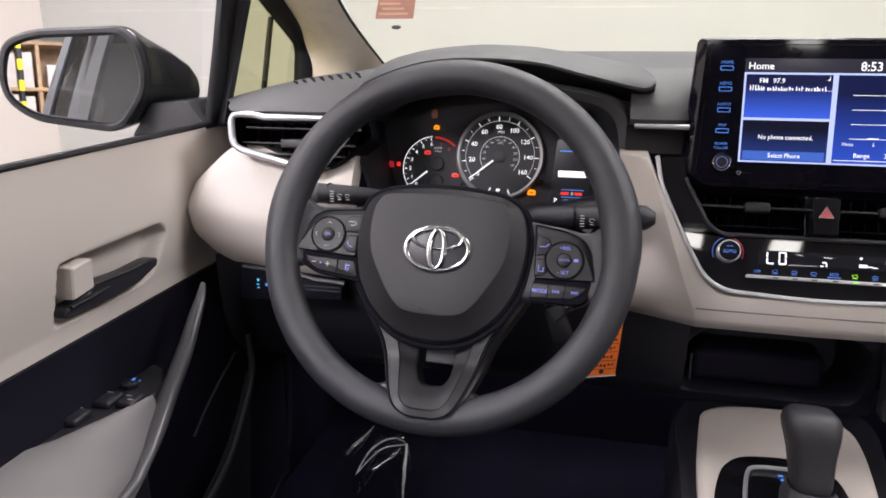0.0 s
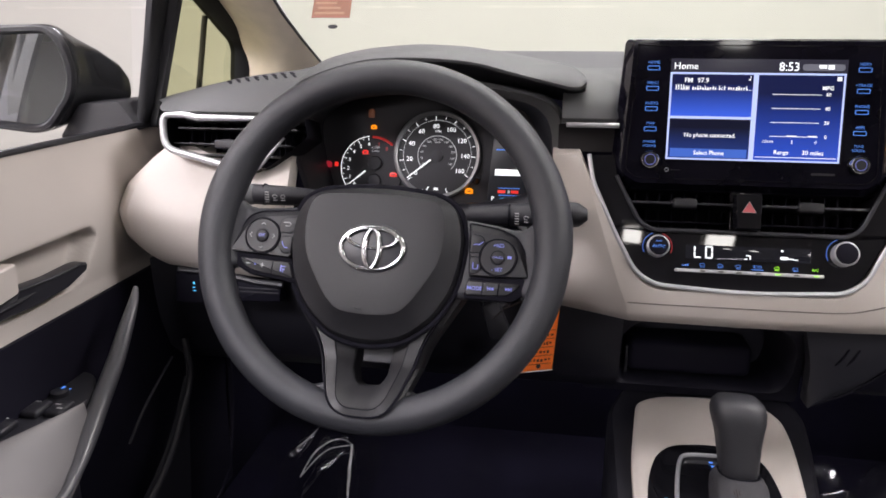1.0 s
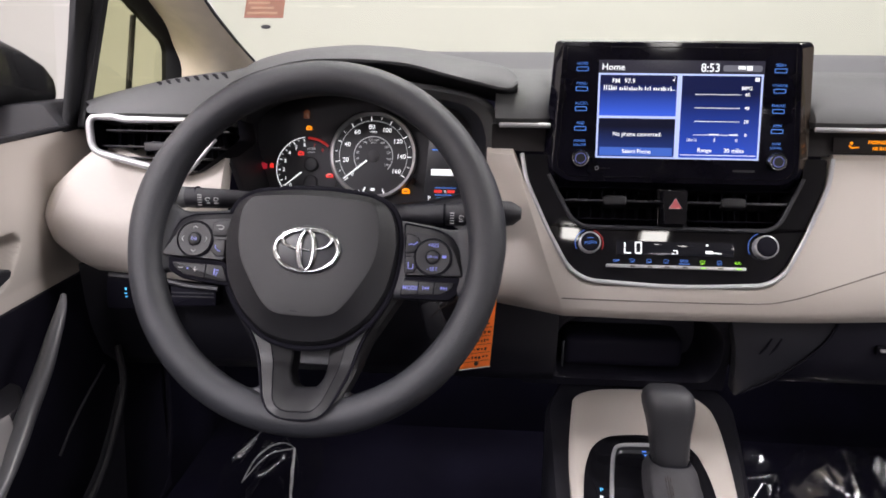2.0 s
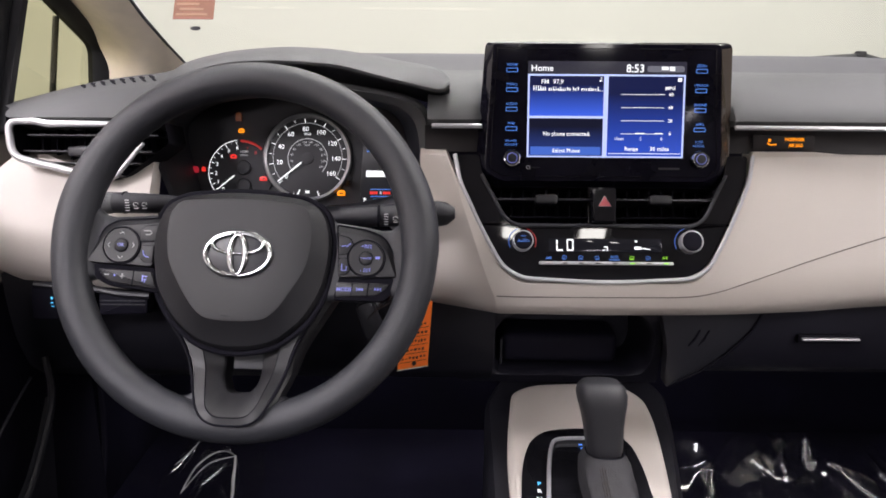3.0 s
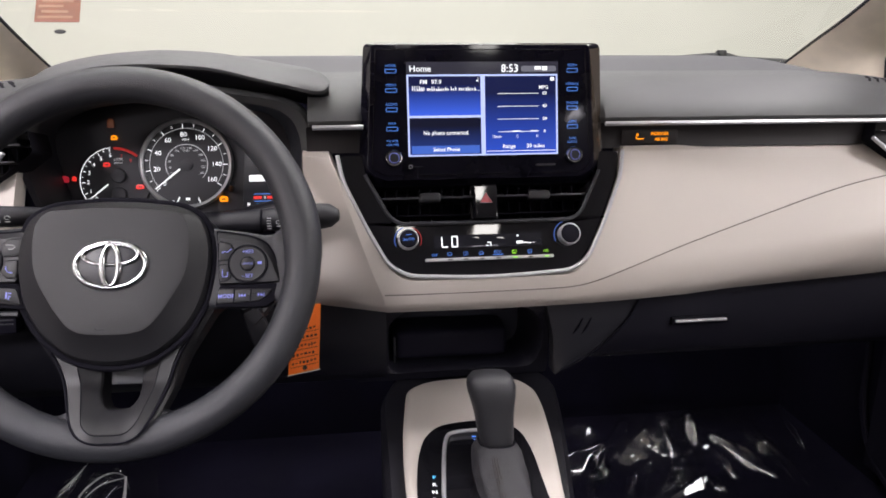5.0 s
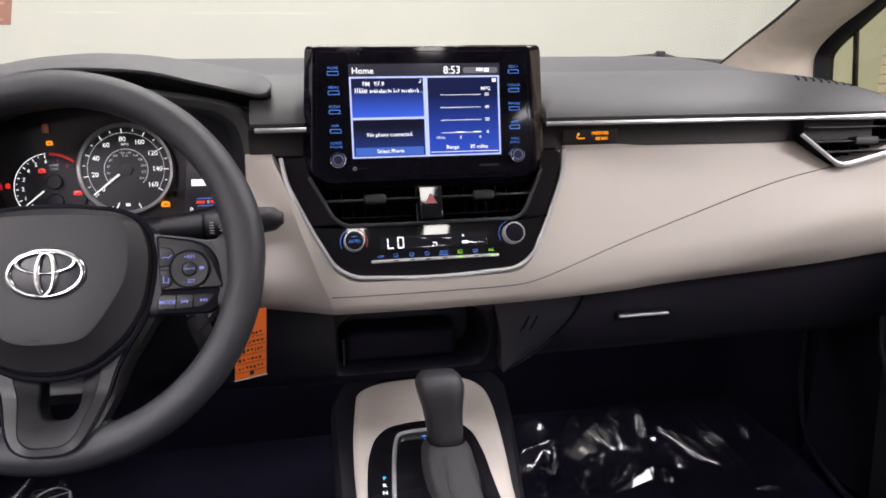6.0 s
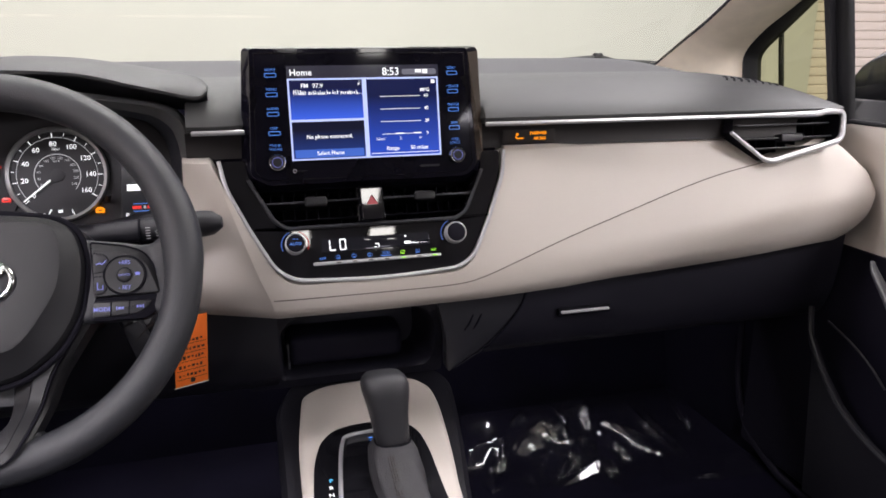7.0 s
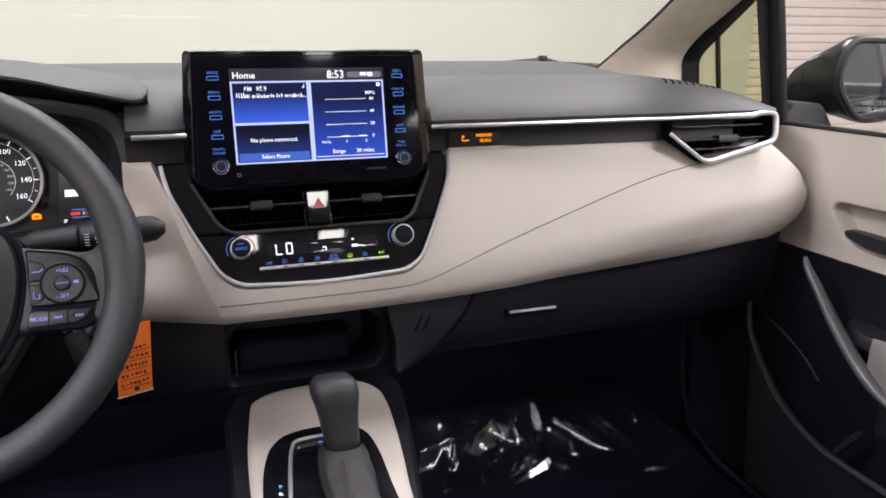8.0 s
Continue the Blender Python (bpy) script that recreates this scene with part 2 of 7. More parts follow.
LIT_BLUE = material("lit_blue", (0.05, 0.1, 0.3), 0.4, emit=(0.10, 0.30, 1.0), power=0.75)
LIT_CYAN = material("lit_cyan", (0.05, 0.2, 0.3), 0.4, emit=(0.10, 0.55, 1.0), power=1.2)
LIT_VIOLET = material("lit_violet_blue", (0.1, 0.1, 0.3), 0.4, emit=(0.20, 0.24, 0.75), power=0.55)
LIT_RED = material("lit_red", (0.3, 0.02, 0.02), 0.4, emit=(1.0, 0.04, 0.03), power=0.75)
LIT_AMBER = material("lit_amber", (0.4, 0.15, 0.0), 0.4, emit=(1.0, 0.30, 0.0), power=1.1)
LIT_GREEN = material("lit_green", (0.2, 0.4, 0.0), 0.4, emit=(0.35, 1.0, 0.05), power=1.0)
GLASS_CLEAR = glass("windscreen_glass", (0.935, 0.975, 0.87))
GLASS_DOOR = glass("door_glass", (0.97, 0.97, 0.95))
GLASS_DARK = glass("privacy_glass", (0.28, 0.28, 0.30))
GLASS_GREEN = glass("quarter_glass", (0.62, 0.63, 0.41))
FILM_CLEAR = glass("clear_film", (0.95, 0.95, 0.95), 0.15, 0.12)

# ---- the hall ----
structure("floor", box(-8, 10, -14, 6, -0.2, 0.0), CONCRETE, "grey sealed concrete floor of the photo hall", "floor")
structure("ceiling", box(-8, 10, -14, 6, 3.9, 4.1), WALL, "white painted hall ceiling", "ceiling")
structure("wall_north", box(-8.2, 3.80, 4.6, 4.8, 0, 3.9), WALL, "off-white panelled wall in front of the car", "wall")
structure("wall_west", box(-4.2, -4.0, -14, 4.6, 0, 3.9), WALL_PINK, "pinkish white plain painted wall", "wall")
structure("wall_south", box(-8.2, 10, -14.2, -14, 0, 3.9), WALL, "white painted wall behind the car", "wall")
structure("wall_east", box(10, 10.2, -14, 6, 0, 3.9), WALL, "white painted wall beside the car", "wall")
JOINT = material("panel_joint", (0.47, 0.46, 0.43), 0.7)
for i in range(9):
    z = 0.35 + 0.42 * i
    w = 5.5 - 0.9 * (i % 3)
    structure("trim", box(-3.6 + 0.5 * (i % 2), -3.6 + w + 0.5 * (i % 2), 4.5985, 4.6, z, z + 0.012), JOINT, "faint horizontal joint in the panelled wall", "trim")
SLATS = material("roller_slat", (0.60, 0.525, 0.48), 0.5, mottle=0.03)
roller = thing("rolling_door", (7, 4.7, 0), "pinkish white slatted roller door, closed", "door", kind="structure")
slat_outline = [(0, 0), (0, 0.062), (-0.010, 0.055), (-0.014, 0.031), (-0.010, 0.007)]
slat_bm = bmesh.new()
rings(slat_bm, [[(x, 4.64 + p[0], p[1]) for p in slat_outline] for x in (3.80, 10.0)], True, True, True)
slat_mesh = mesh_of(slat_bm, 30)
for i in range(62):
    ob = part("slat", slat_mesh, SLATS, roller)
    ob.location = (0, 0, i * 0.0625)
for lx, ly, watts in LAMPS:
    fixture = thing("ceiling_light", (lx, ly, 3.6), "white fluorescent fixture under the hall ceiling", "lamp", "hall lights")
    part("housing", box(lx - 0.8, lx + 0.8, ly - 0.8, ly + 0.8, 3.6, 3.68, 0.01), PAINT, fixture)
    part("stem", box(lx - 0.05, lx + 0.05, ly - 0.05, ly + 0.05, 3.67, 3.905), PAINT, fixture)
STRIPE_Y = material("safety_yellow", (0.75, 0.62, 0.02), 0.5, mottle=0.08)
WOOD = material("shelf_wood", (0.42, 0.27, 0.15), 0.6, mottle=0.2, mottle_size=6)
pole = thing("striped_post", (0.02, -12.0, 0), "yellow and black striped safety post", "post")
for i in range(17):
    part("band", lathe([(0.045, 0), (0.045, 0.17)], Matrix.Translation((0.02, -12.0, 0.01 + 0.17 * i)), 20), STRIPE_Y if i % 2 else BLACK, pole)
rack = thing("storage_rack", (0.0, -13.0, 0), "brown wooden storage rack with white cartons", "rack")
for z in (0.35, 1.05, 1.45, 1.93, 2.72):
    part("shelf", box(-0.9, 1.1, -13.3, -12.7, z, z + 0.06, 0.004), WOOD, rack)
part("back_board", box(-0.9, 1.1, -13.36, -13.3, 0.0, 2.8, 0.004), WOOD, rack)
for x in (-0.87, 0.36, 1.07):
    part("upright", box(x - 0.03, x + 0.03, -13.3, -12.72, 0, 2.8, 0.004), WOOD, rack)
for x, z, w, h in ((-0.07, 1.99, 0.16, 0.58), (0.18, 1.99, 0.18, 0.60), (-0.08, 1.51, 0.18, 0.36), (0.16, 1.51, 0.20, 0.33), (-0.5, 1.99, 0.40, 0.42), (0.7, 1.99, 0.42, 0.4)):
    tagged(part("carton", box(x - w / 2, x + w / 2, -13.1, -12.75, z, z + h, 0.006), SLATS, None), "white cardboard carton on the storage rack", "box", "cartons")
TUBE_LIGHT = material("lit_tube", (0.8, 0.8, 0.8), 0.5, emit=(1.0, 0.98, 0.94), power=3.0)
for x, y, z in ((0.06, -11.0, 2.72), (-0.20, -11.6, 2.62), (-0.28, -12.2, 2.42)):
    pend = thing("pendant_strip_light", (x, y, z), "white hanging strip light, switched on", "lamp", "strip lights")
    part("diffuser", box(x - 0.16, x + 0.16, y - 0.05, y + 0.05, z, z + 0.06, 0.01), TUBE_LIGHT, pend)
    part("rod", box(x - 0.01, x + 0.01, y - 0.01, y + 0.01, z + 0.055, 3.905), PAINT, pend)

# ---- the car's shell ----
body = thing("car_body", (0, -0.2, 0.3), "dark grey sedan body with cloth headliner and open window bays", "car body", kind="structure")
part("floor_pan", box(-0.79, 0.79, -1.6, 1.55, 0.28, 0.32), CARPET, body, "black carpeted floor")
part("firewall", sheet(lambda u, v: (u, 1.48 - 0.06 * ease(0.62, 0.30, v), v), [-0.79, 0.79], span(0.30, 0.95, 12), (0, 0.03, 0)), CARPET, body)
part("roof", sheet(lambda u, v: (u, v, 1.41 - 0.10 * (u / 0.6) ** 2 * 0.5 - 0.06 * ((v + 0.25) / 1.0) ** 2), span(-0.56, 0.56, 10), span(-1.25, 0.62, 12), (0, 0, 0.03)), HEAD, body, "grey-beige cloth headliner")
for s in (-1, 1):
    part("sill", box(min(s * 0.735, s * 0.80), max(s * 0.735, s * 0.80), -1.6, 1.5, 0.25, 0.40, 0.01), PAINT, body)
    part("cant_rail", tube([(s * 0.575, 0.60, 1.378), (s * 0.580, 0.0, 1.402), (s * 0.572, -0.7, 1.396), (s * 0.555, -1.25, 1.352)], 0.03, sides=10), PAINT, body)
    part("kick_panel", box(min(s * 0.715, s * 0.735), max(s * 0.715, s * 0.735), 1.13, 1.52, 0.30, 0.80, 0.004), CARPET, body)
    part("sill_trim", tube(smooth_path([(s * 0.715, 1.20, 0.56), (s * 0.712, 1.188, 0.445), (s * 0.705, 1.146, 0.378), (s * 0.700, 1.073, 0.342), (s * 0.698, 0.974, 0.332), (s * 0.698, 0.5, 0.330)], 5), 0.007, sides=8), DOOR_BLACK, body)
    part("rear_side", box(min(s * 0.74, s * 0.80), max(s * 0.74, s * 0.80), -1.7, -0.15, 0.40, 0.92, 0.02), PAINT, body)
    part("centre_pillar", tube([(s * 0.745, -0.12, 0.40), (s * 0.735, -0.13, 0.92), (s * 0.66, -0.22, 1.22), (s * 0.57, -0.28, 1.38)], 0.018, sides=10), PILLAR_GREY, body)
    part("rear_pillar", tube([(s * 0.74, -1.05, 0.92), (s * 0.66, -1.15, 1.18), (s * 0.54, -1.22, 1.36)], 0.02, sides=10), PILLAR_GREY, body)
for s in (-1, 1):
    part("pillar_cover", sheet(lambda u, v: (s * (0.765 - 0.17 * v ** 1.2), 0.10 - 0.42 * u - 0.10 * v, 0.90 + 0.47 * v), span(0, 1, 3), span(0, 1, 8), (s * -0.012, 0, 0)), PILLAR_GREY, body, "dark grey pillar between the doors")
    part("rear_frame", sheet(lambda u, v: (s * (0.765 - 0.17 * v ** 1.2), -0.85 - 0.30 * u - 0.16 * v, 0.90 + 0.47 * v), span(0, 1, 3), span(0, 1, 8), (s * -0.012, 0, 0)), PILLAR_GREY, body)
for s in (-1, 1):
    dark_pane = part("rear_side_glass", sheet(lambda u, v: (s * (0.758 - 0.17 * v ** 1.2), -0.30 - 0.70 * u - 0.10 * v, 0.90 + 0.47 * v), span(0, 1, 3), span(0, 1, 8)), GLASS_DARK, body, "dark tinted rear side glass")
    dark_pane.visible_shadow = False
dark_pane = part("rear_window", sheet(lambda u, v: (u * (0.70 - 0.16 * v), -1.62 + 0.36 * v - 0.05 * (1 - u * u), 0.92 + 0.44 * v), span(-1, 1, 12), span(0, 1, 6)), GLASS_DARK, body, "dark tinted rear window")
dark_pane.visible_shadow = False
part("roof_skin", sheet(lambda u, v: (u, v, 1.446 - 0.10 * (u / 0.6) ** 2 * 0.5 - 0.06 * ((v + 0.25) / 1.0) ** 2), span(-0.58, 0.58, 10), span(-1.27, 0.62, 12), (0, 0, 0.004)), PAINT, body, "dark grey painted roof")
part("rear_shelf", box(-0.72, 0.72, -1.75, -1.25, 0.88, 0.92, 0.01), BLACK, body)
part("rear_wall", box(-0.74, 0.74, -1.28, -1.22, 0.30, 0.88, 0.01), BLACK, body)

# glowing panels added in the headliner to mirror bright patches in the climate panel
GLOW_PANE = material("added_glow_pane", (0.8, 0.8, 0.8), 0.4, emit=(1.0, 0.96, 0.92), power=22.0)
for lx, ly, wx, wy in ((0.190, 0.090, 0.034, 0.048), (-0.014, 0.116, 0.022, 0.036)):
    reading = thing("mirrored_glow_panel", (lx, ly, 1.40), "glowing panel added in the headliner, mirrored as a bright patch below", "lamp", "reading lamps")
    lamp_at = Matrix.Translation((lx, ly, 1.386)) @ pose(0, 0, 0, 180)
    part("bezel", slab(rounded([(-wx - 0.008, -wy - 0.008), (wx + 0.008, -wy - 0.008), (wx + 0.008, wy + 0.008), (-wx - 0.008, wy + 0.008)], 0.008, 4), 0.022, 0.003, lamp_at), HEAD, reading)
    part("lens", slab(rounded([(-wx, -wy), (wx * 0.8, -wy), (wx, wy), (-wx * 0.9, wy * 0.8)], 0.006, 4), 0.004, 0.001, lamp_at, front=0.002), GLOW_PANE, reading, "pale glowing pane, added")

# windscreen: raked glass with a black edge band


def screen_point(u, v):
    """u across -1..1, v from the cowl 0 to the roof 1."""
    half = 0.612 - 0.07 * v
    y = 1.425 - 0.78 * v - 0.02 * u * u
    return (u * half, y, 0.985 + 0.40 * v)


windscreen = thing("windshield", (0, 1.4, 0.98), "clear raked windscreen with a black edge band", "windshield", kind="structure")
pane = part("pane", sheet(screen_point, span(-1, 1, 24), span(0, 1, 10)), GLASS_CLEAR, windscreen)
pane.visible_shadow = False

# pillars beside the windscreen, quarter windows, door window posts
for s in (-1, 1):
    inner = smooth_path([(s * 0.590, 1.385, 0.990), (s * 0.603, 1.30, 1.042), (s * 0.599, 1.18, 1.100), (s * 0.572, 0.92, 1.235), (s * 0.535, 0.60, 1.375)], 8)
    crest = smooth_path([(s * 0.635, 1.36, 0.985), (s * 0.640, 1.27, 1.045), (s * 0.640, 1.15, 1.105), (s * 0.615, 0.90, 1.238), (s * 0.56, 0.58, 1.375)], 8)
    front_y = 1.372 if s < 0 else 1.276
    outer = smooth_path([(s * 0.729, front_y - 0.003, 0.930), (s * 0.729, front_y - 0.008, 1.022), (s * 0.722, front_y - 0.135, 1.108), (s * 0.668, 0.90, 1.245), (s * 0.60, 0.56, 1.372)], 8)
    pillar = thing("pillar_trim", (s * 0.65, 1.35, 0.98), "beige cloth-covered windscreen pillar trim", "pillar", kind="structure")
    bm = bmesh.new()
    loops = []
    for a, b, c in zip(inner, crest, outer):
        lift = (b - (a + c) / 2) * 0.5 + Vector((-s * 0.004, -0.012, 0.0))
        row = [a + (c - a) * w + lift * h for w, h in ((0, 0), (0.12, 0.45), (0.25, 0.75), (0.4, 0.98), (0.52, 1.04), (0.66, 0.72), (0.82, 0.36), (1, 0))]
        loops.append(row + [c + Vector((s * 0.03, 0.03, 0.0)), a + Vector((s * 0.07, 0.035, -0.004))])
    rings(bm, loops, True, True, True)
    part("cover", bm, CREAM_TRIM, pillar)
    bm = bmesh.new()
    rings(bm, [[row[-2] + Vector((s * 0.002, 0.003, 0.001)), row[-1] + Vector((s * 0.002, 0.003, 0.001)), row[-1] + Vector((s * 0.004, 0.006, 0.002)), row[-2] + Vector((s * 0.004, 0.006, 0.002))] for row in [[Vector(q) for q in r_] for r_ in loops]], True, True, True)
    part("outer_skin", bm, PAINT, pillar, "dark grey painted outer pillar")
    part("edge_seal", tube([p + Vector((s * 0.001, 0.002, 0.001)) for p in inner], 0.0027, sides=8), BLACK, pillar, "black rubber edge of the windscreen")
    quarter = thing("quarter_window", (s * 0.73, 1.1, 0.93), "small fixed green-tinted quarter window in a black frame", "window", kind="structure")
    near_y = 1.073 if s < 0 else 1.061
    corners = [(near_y, 0.925), (front_y, 0.925), (front_y, 1.024), (front_y - 0.016, 1.044), (near_y + (0.079 if s < 0 else 0.028), 1.155 - 0.012 * (s < 0))]
    tri = rounded(corners, [0.01, 0.02, 0.03, 0.02, 0.012], 4)

    def side_point(p, out=0.0):
        return Vector((s * (0.735 + out - 0.10 * max(0, p[1] - 0.93)), p[0], p[1]))
    rim_out, rim_in = tri, inset(tri, 0.015)
    bm = bmesh.new()
    rings(bm, [[side_point(p, 0.015) for p in rim_out], [side_point(p, -0.012) for p in rim_out], [side_point(p, -0.015) for p in inset(tri, 0.007)], [side_point(p, -0.004) for p in rim_in], [side_point(p, 0.015) for p in rim_in], [side_point(p, 0.015) for p in rim_out]])
    part("frame", bm, POST, quarter)
    bm = bmesh.new()
    bm.faces.new([bm.verts.new(side_point(p, 0.008)) for p in rim_in])
    q_pane = part("pane", bm, GLASS_GREEN, quarter)
    q_pane.visible_shadow = False
    part("inner_bar", tube([side_point((front_y - (0.130 if s < 0 else 0.068), 0.94), 0.015), side_point((front_y - (0.108 if s < 0 else 0.062), 1.062 if s > 0 else 1.070), 0.015)], 0.0045, sides=8), POST, quarter)
    part("corner_filler", box(min(s * 0.742, s * 0.752), max(s * 0.742, s * 0.752), front_y + 0.004, 1.50, 0.84, 0.975), BLACK, quarter)
    post = thing("window_post", (s * 0.74, 1.08, 0.92), "black upright post between door glass and quarter window", "post", kind="structure")
    stages = [(1.070, 0.927, 0.0128), (1.0957, 1.03, 0.0163), (1.1095, 1.088, 0.0205), (1.126, 1.155, 0.0240)] if s < 0 else [(1.0523, 0.927, 0.0118), (1.062, 1.03, 0.0130), (1.071, 1.111, 0.0140), (1.077, 1.155, 0.0150)]
    bm = bmesh.new()
    rings(bm, [[(s * (0.737 - 0.10 * max(0, z - 0.93) + q), y + half * e, z) for q, e in ((0.006, -1), (-0.002, -1), (-0.004, -0.7), (-0.004, 0.7), (-0.002, 1), (0.006, 1))] for y, z, half in stages], True, True, True)
    part("post_cover", bm, POST, post, smooth=70)


# ---- dashboard ----
dash = thing("dashboard", (0, 1.1, 0.75), "two-tone dashboard, dark grey upper pad over light beige panels", "dashboard")


def lip_y(x):
    return 0.987 - 0.010 * (x / 0.655) ** 2


def ridge_z(x):
    return 1.006 - 0.050 * min(1.6, max(0.0, (abs(x) - 0.42) / 0.33)) ** 2


def pad_section(x):
    yf, zr = lip_y(x), ridge_z(x)
    rise = zr - 0.958
    return [(yf + 0.035, 0.946), (yf + 0.004, 0.9525), (yf, 0.958), (yf + 0.004, 0.958 + 0.14 * rise), (yf + 0.016, 0.958 + 0.36 * rise), (yf + 0.040, 0.958 + 0.66 * rise),
            (yf + 0.075, 0.958 + 0.9 * rise), (yf + 0.110, 0.958 + rise), (yf + 0.128, 0.957 + rise)]


def pad_point(u, v):
    x = abs(u)
    if x > 0.60:
        x = 0.60 + (x - 0.60) * (0.38, 0.38, 0.40, 0.44, 0.50, 0.60, 0.72, 0.90, 1.0)[v]
    y, z = pad_section(u)[v]
    return (math.copysign(x, u), y + 0.022 * (1 - ease(0.128, 0.140, abs(u))), z)


for name, xs in (("upper_pad", span(-0.197, 0.735, 60)), ("upper_pad", span(-0.735, -0.488, 20))):
    part(name, sheet(pad_point, xs, range(9), (0, 0.03, -0.012)), PAD, dash)


def shelf_point(u, v):
    x = u
    y0 = lip_y(x) + 0.128
    y = y0 + (1.385 - 0.14 * (x / 0.7) ** 2 - y0) * v
    return (x, y, ridge_z(x) - 0.004 + 0.019 * ease(0, 0.55, v) * (1 - ease(0.42, 0.62, abs(x))) - 0.012 * ease(0.8, 1.0, v))


part("rear_shelf", sheet(shelf_point, span(-0.735, 0.735, 70), span(0, 1, 14), (0, 0.01, -0.03)), PAD_DARK, dash)
# defroster slots at both ends of the pad
def pad_at(x, forward, up):
    rows = pad_section(x)
    y = lip_y(x) + forward
    z = lerp_table(rows[2:], y)
    return Vector((x, y, z + up))


for s in (-1, 1):
    for i in range(8):
        x = s * (0.526 + 0.0118 * i)
        part("defroster_slot", tube([pad_at(x - s * 0.009, 0.064, -0.0002), pad_at(x, 0.080, -0.0002), pad_at(x + s * 0.010, 0.098, -0.0002)], [0.0020, 0.0036, 0.0022], sides=8, squash=0.30), HOLE, dash)



# bright trim line under the pad
def trim_run(x0, x1):
    return tube([(x, lip_y(x) - 0.001, 0.9510) for x in span(x0, x1, 24)], 0.0027, sides=8)


part("trim_line", trim_run(0.1445, 0.515), CHROME, dash, "satin chrome trim line")
part("trim_line", trim_run(-0.192, -0.1360), CHROME, dash, "satin chrome trim line")
# dark strip below it
def strip_point(u, v):
    return (u, lip_y(u) + 0.015 + 0.002 * math.sin(v * math.pi), 0.950 - 0.030 * v)


part("dark_strip", sheet(strip_point, span(0.12, 0.60, 20), span(0, 1, 5), (0, 0.02, 0)), STRIP, dash)
part("dark_strip", sheet(strip_point, span(-0.200, -0.12, 6), span(0, 1, 5), (0, 0.02, 0)), STRIP, dash)

# light lower panels
def bottom_z(ax):
    return lerp_table([(0.0, 0.7405), (0.14, 0.742), (0.25, 0.7425), (0.35, 0.7480), (0.50, 0.7570), (0.68, 0.771)], ax)


def full_section(ax):
    """(y, z) rows of the swelling panel from its top edge to its lower edge."""
    zb = bottom_z(abs(ax))
    mid = 1 - ease(0.10, 0.34, ax)
    near = 0.019 * mid
    zb += 0.0025 * mid
    za = lerp_table([(0.10, 0.775), (0.35, 0.788), (0.50, 0.808), (0.70, 0.836)], ax)
    rows = [(1.008, 0.9225), (1.000, 0.918)]
    upper = lambda w: (1.000 - 0.0545 * w - 0.006 * math.sin(w * math.pi), 0.918 + (za + 0.004 - 0.918) * w)
    under = lambda w: (0.9465 + (0.022 - 0.008 * mid) * w - 0.004 * math.sin(w * math.pi), za - 0.008 + (zb + 0.003 - za + 0.008) * w)
    rows += [upper(w) for w in (0.12, 0.25, 0.38, 0.5, 0.62, 0.74)]
    p0, p1, p2 = upper(0.84), (0.9428, za), under(0.40)
    for w in span(0, 1, 8):
        rows.append(tuple(p0[k] * (1 - w) ** 2 + p1[k] * 2 * w * (1 - w) + p2[k] * w * w for k in (0, 1)))
    rows += [under(w) for w in (0.6, 0.8, 0.92)]
    rows.append((0.972 - 0.007 * mid, zb))
    return [(y - near, z) for y, z in rows]


def top_cut(ax):
    return lerp_table([(0.088, 0.7865), (0.100, 0.790), (0.116, 0.803), (0.139, 0.846), (0.162, 0.896), (0.167, 0.9225), (0.482, 0.9225), (0.488, 0.9205), (0.532, 0.8880), (0.545, 0.8878), (0.657, 0.9145), (0.72, 0.9145)], ax)


def end_x(z):
    return lerp_table([(0.765, 0.676), (0.785, 0.701), (0.81, 0.719), (0.84, 0.724), (0.87, 0.715), (0.90, 0.689), (0.922, 0.664)], z)


def fold_x(z):
    return lerp_table([(0.74, -0.114), (0.77, -0.121), (0.80, -0.133), (0.90, -0.168), (0.93, -0.178)], z)


def cream_point(u, w, follow=False, shift=0.0):
    """u across the car, w from 0 at the top edge to 1 at the lower edge; follow: columns lean with the fold beside the centre panel."""
    v = u
    for _ in range(5 if follow and -0.205 < v < -0.06 else 1):
        rows = full_section(u)
        zt = top_cut(abs(u) - (shift if 0.47 < abs(u) < 0.60 else 0.0))
        z = zt + (rows[-1][1] - zt) * w
        if follow:
            u = v + (fold_x(z) + 0.14) * max(0.0, min((v + 0.205) / 0.065, (-0.06 - v) / 0.08, 1.0))
    y = rows[-1][0]
    for (y0, z0), (y1, z1) in zip(rows, rows[1:]):
        if z1 - 1e-9 <= z <= z0 + 1e-9:
            y = y0 + (y1 - y0) * (z0 - z) / max(1e-9, z0 - z1)
            break
    e = ease(0.665, 0.712, u)
    x = u
    if u > 0.55:
        x = 0.55 + (u - 0.55) * (end_x(z) - 0.55) / (0.712 - 0.55)
        y += 0.022 * max(0.0, (u - 0.685) / 0.027) ** 2
    y += 0.46 * max(0.0, fold_x(z) - u - 1e-6)
    return Vector((x, y, z))


W_ROWS = [0, 0.012] + span(0.024, 0.985, 40) + [1.0]


def mirrored(fn):
    return lambda u, w: (lambda p: (-p.x, p.y, p.z))(fn(u, w, shift=0.010))


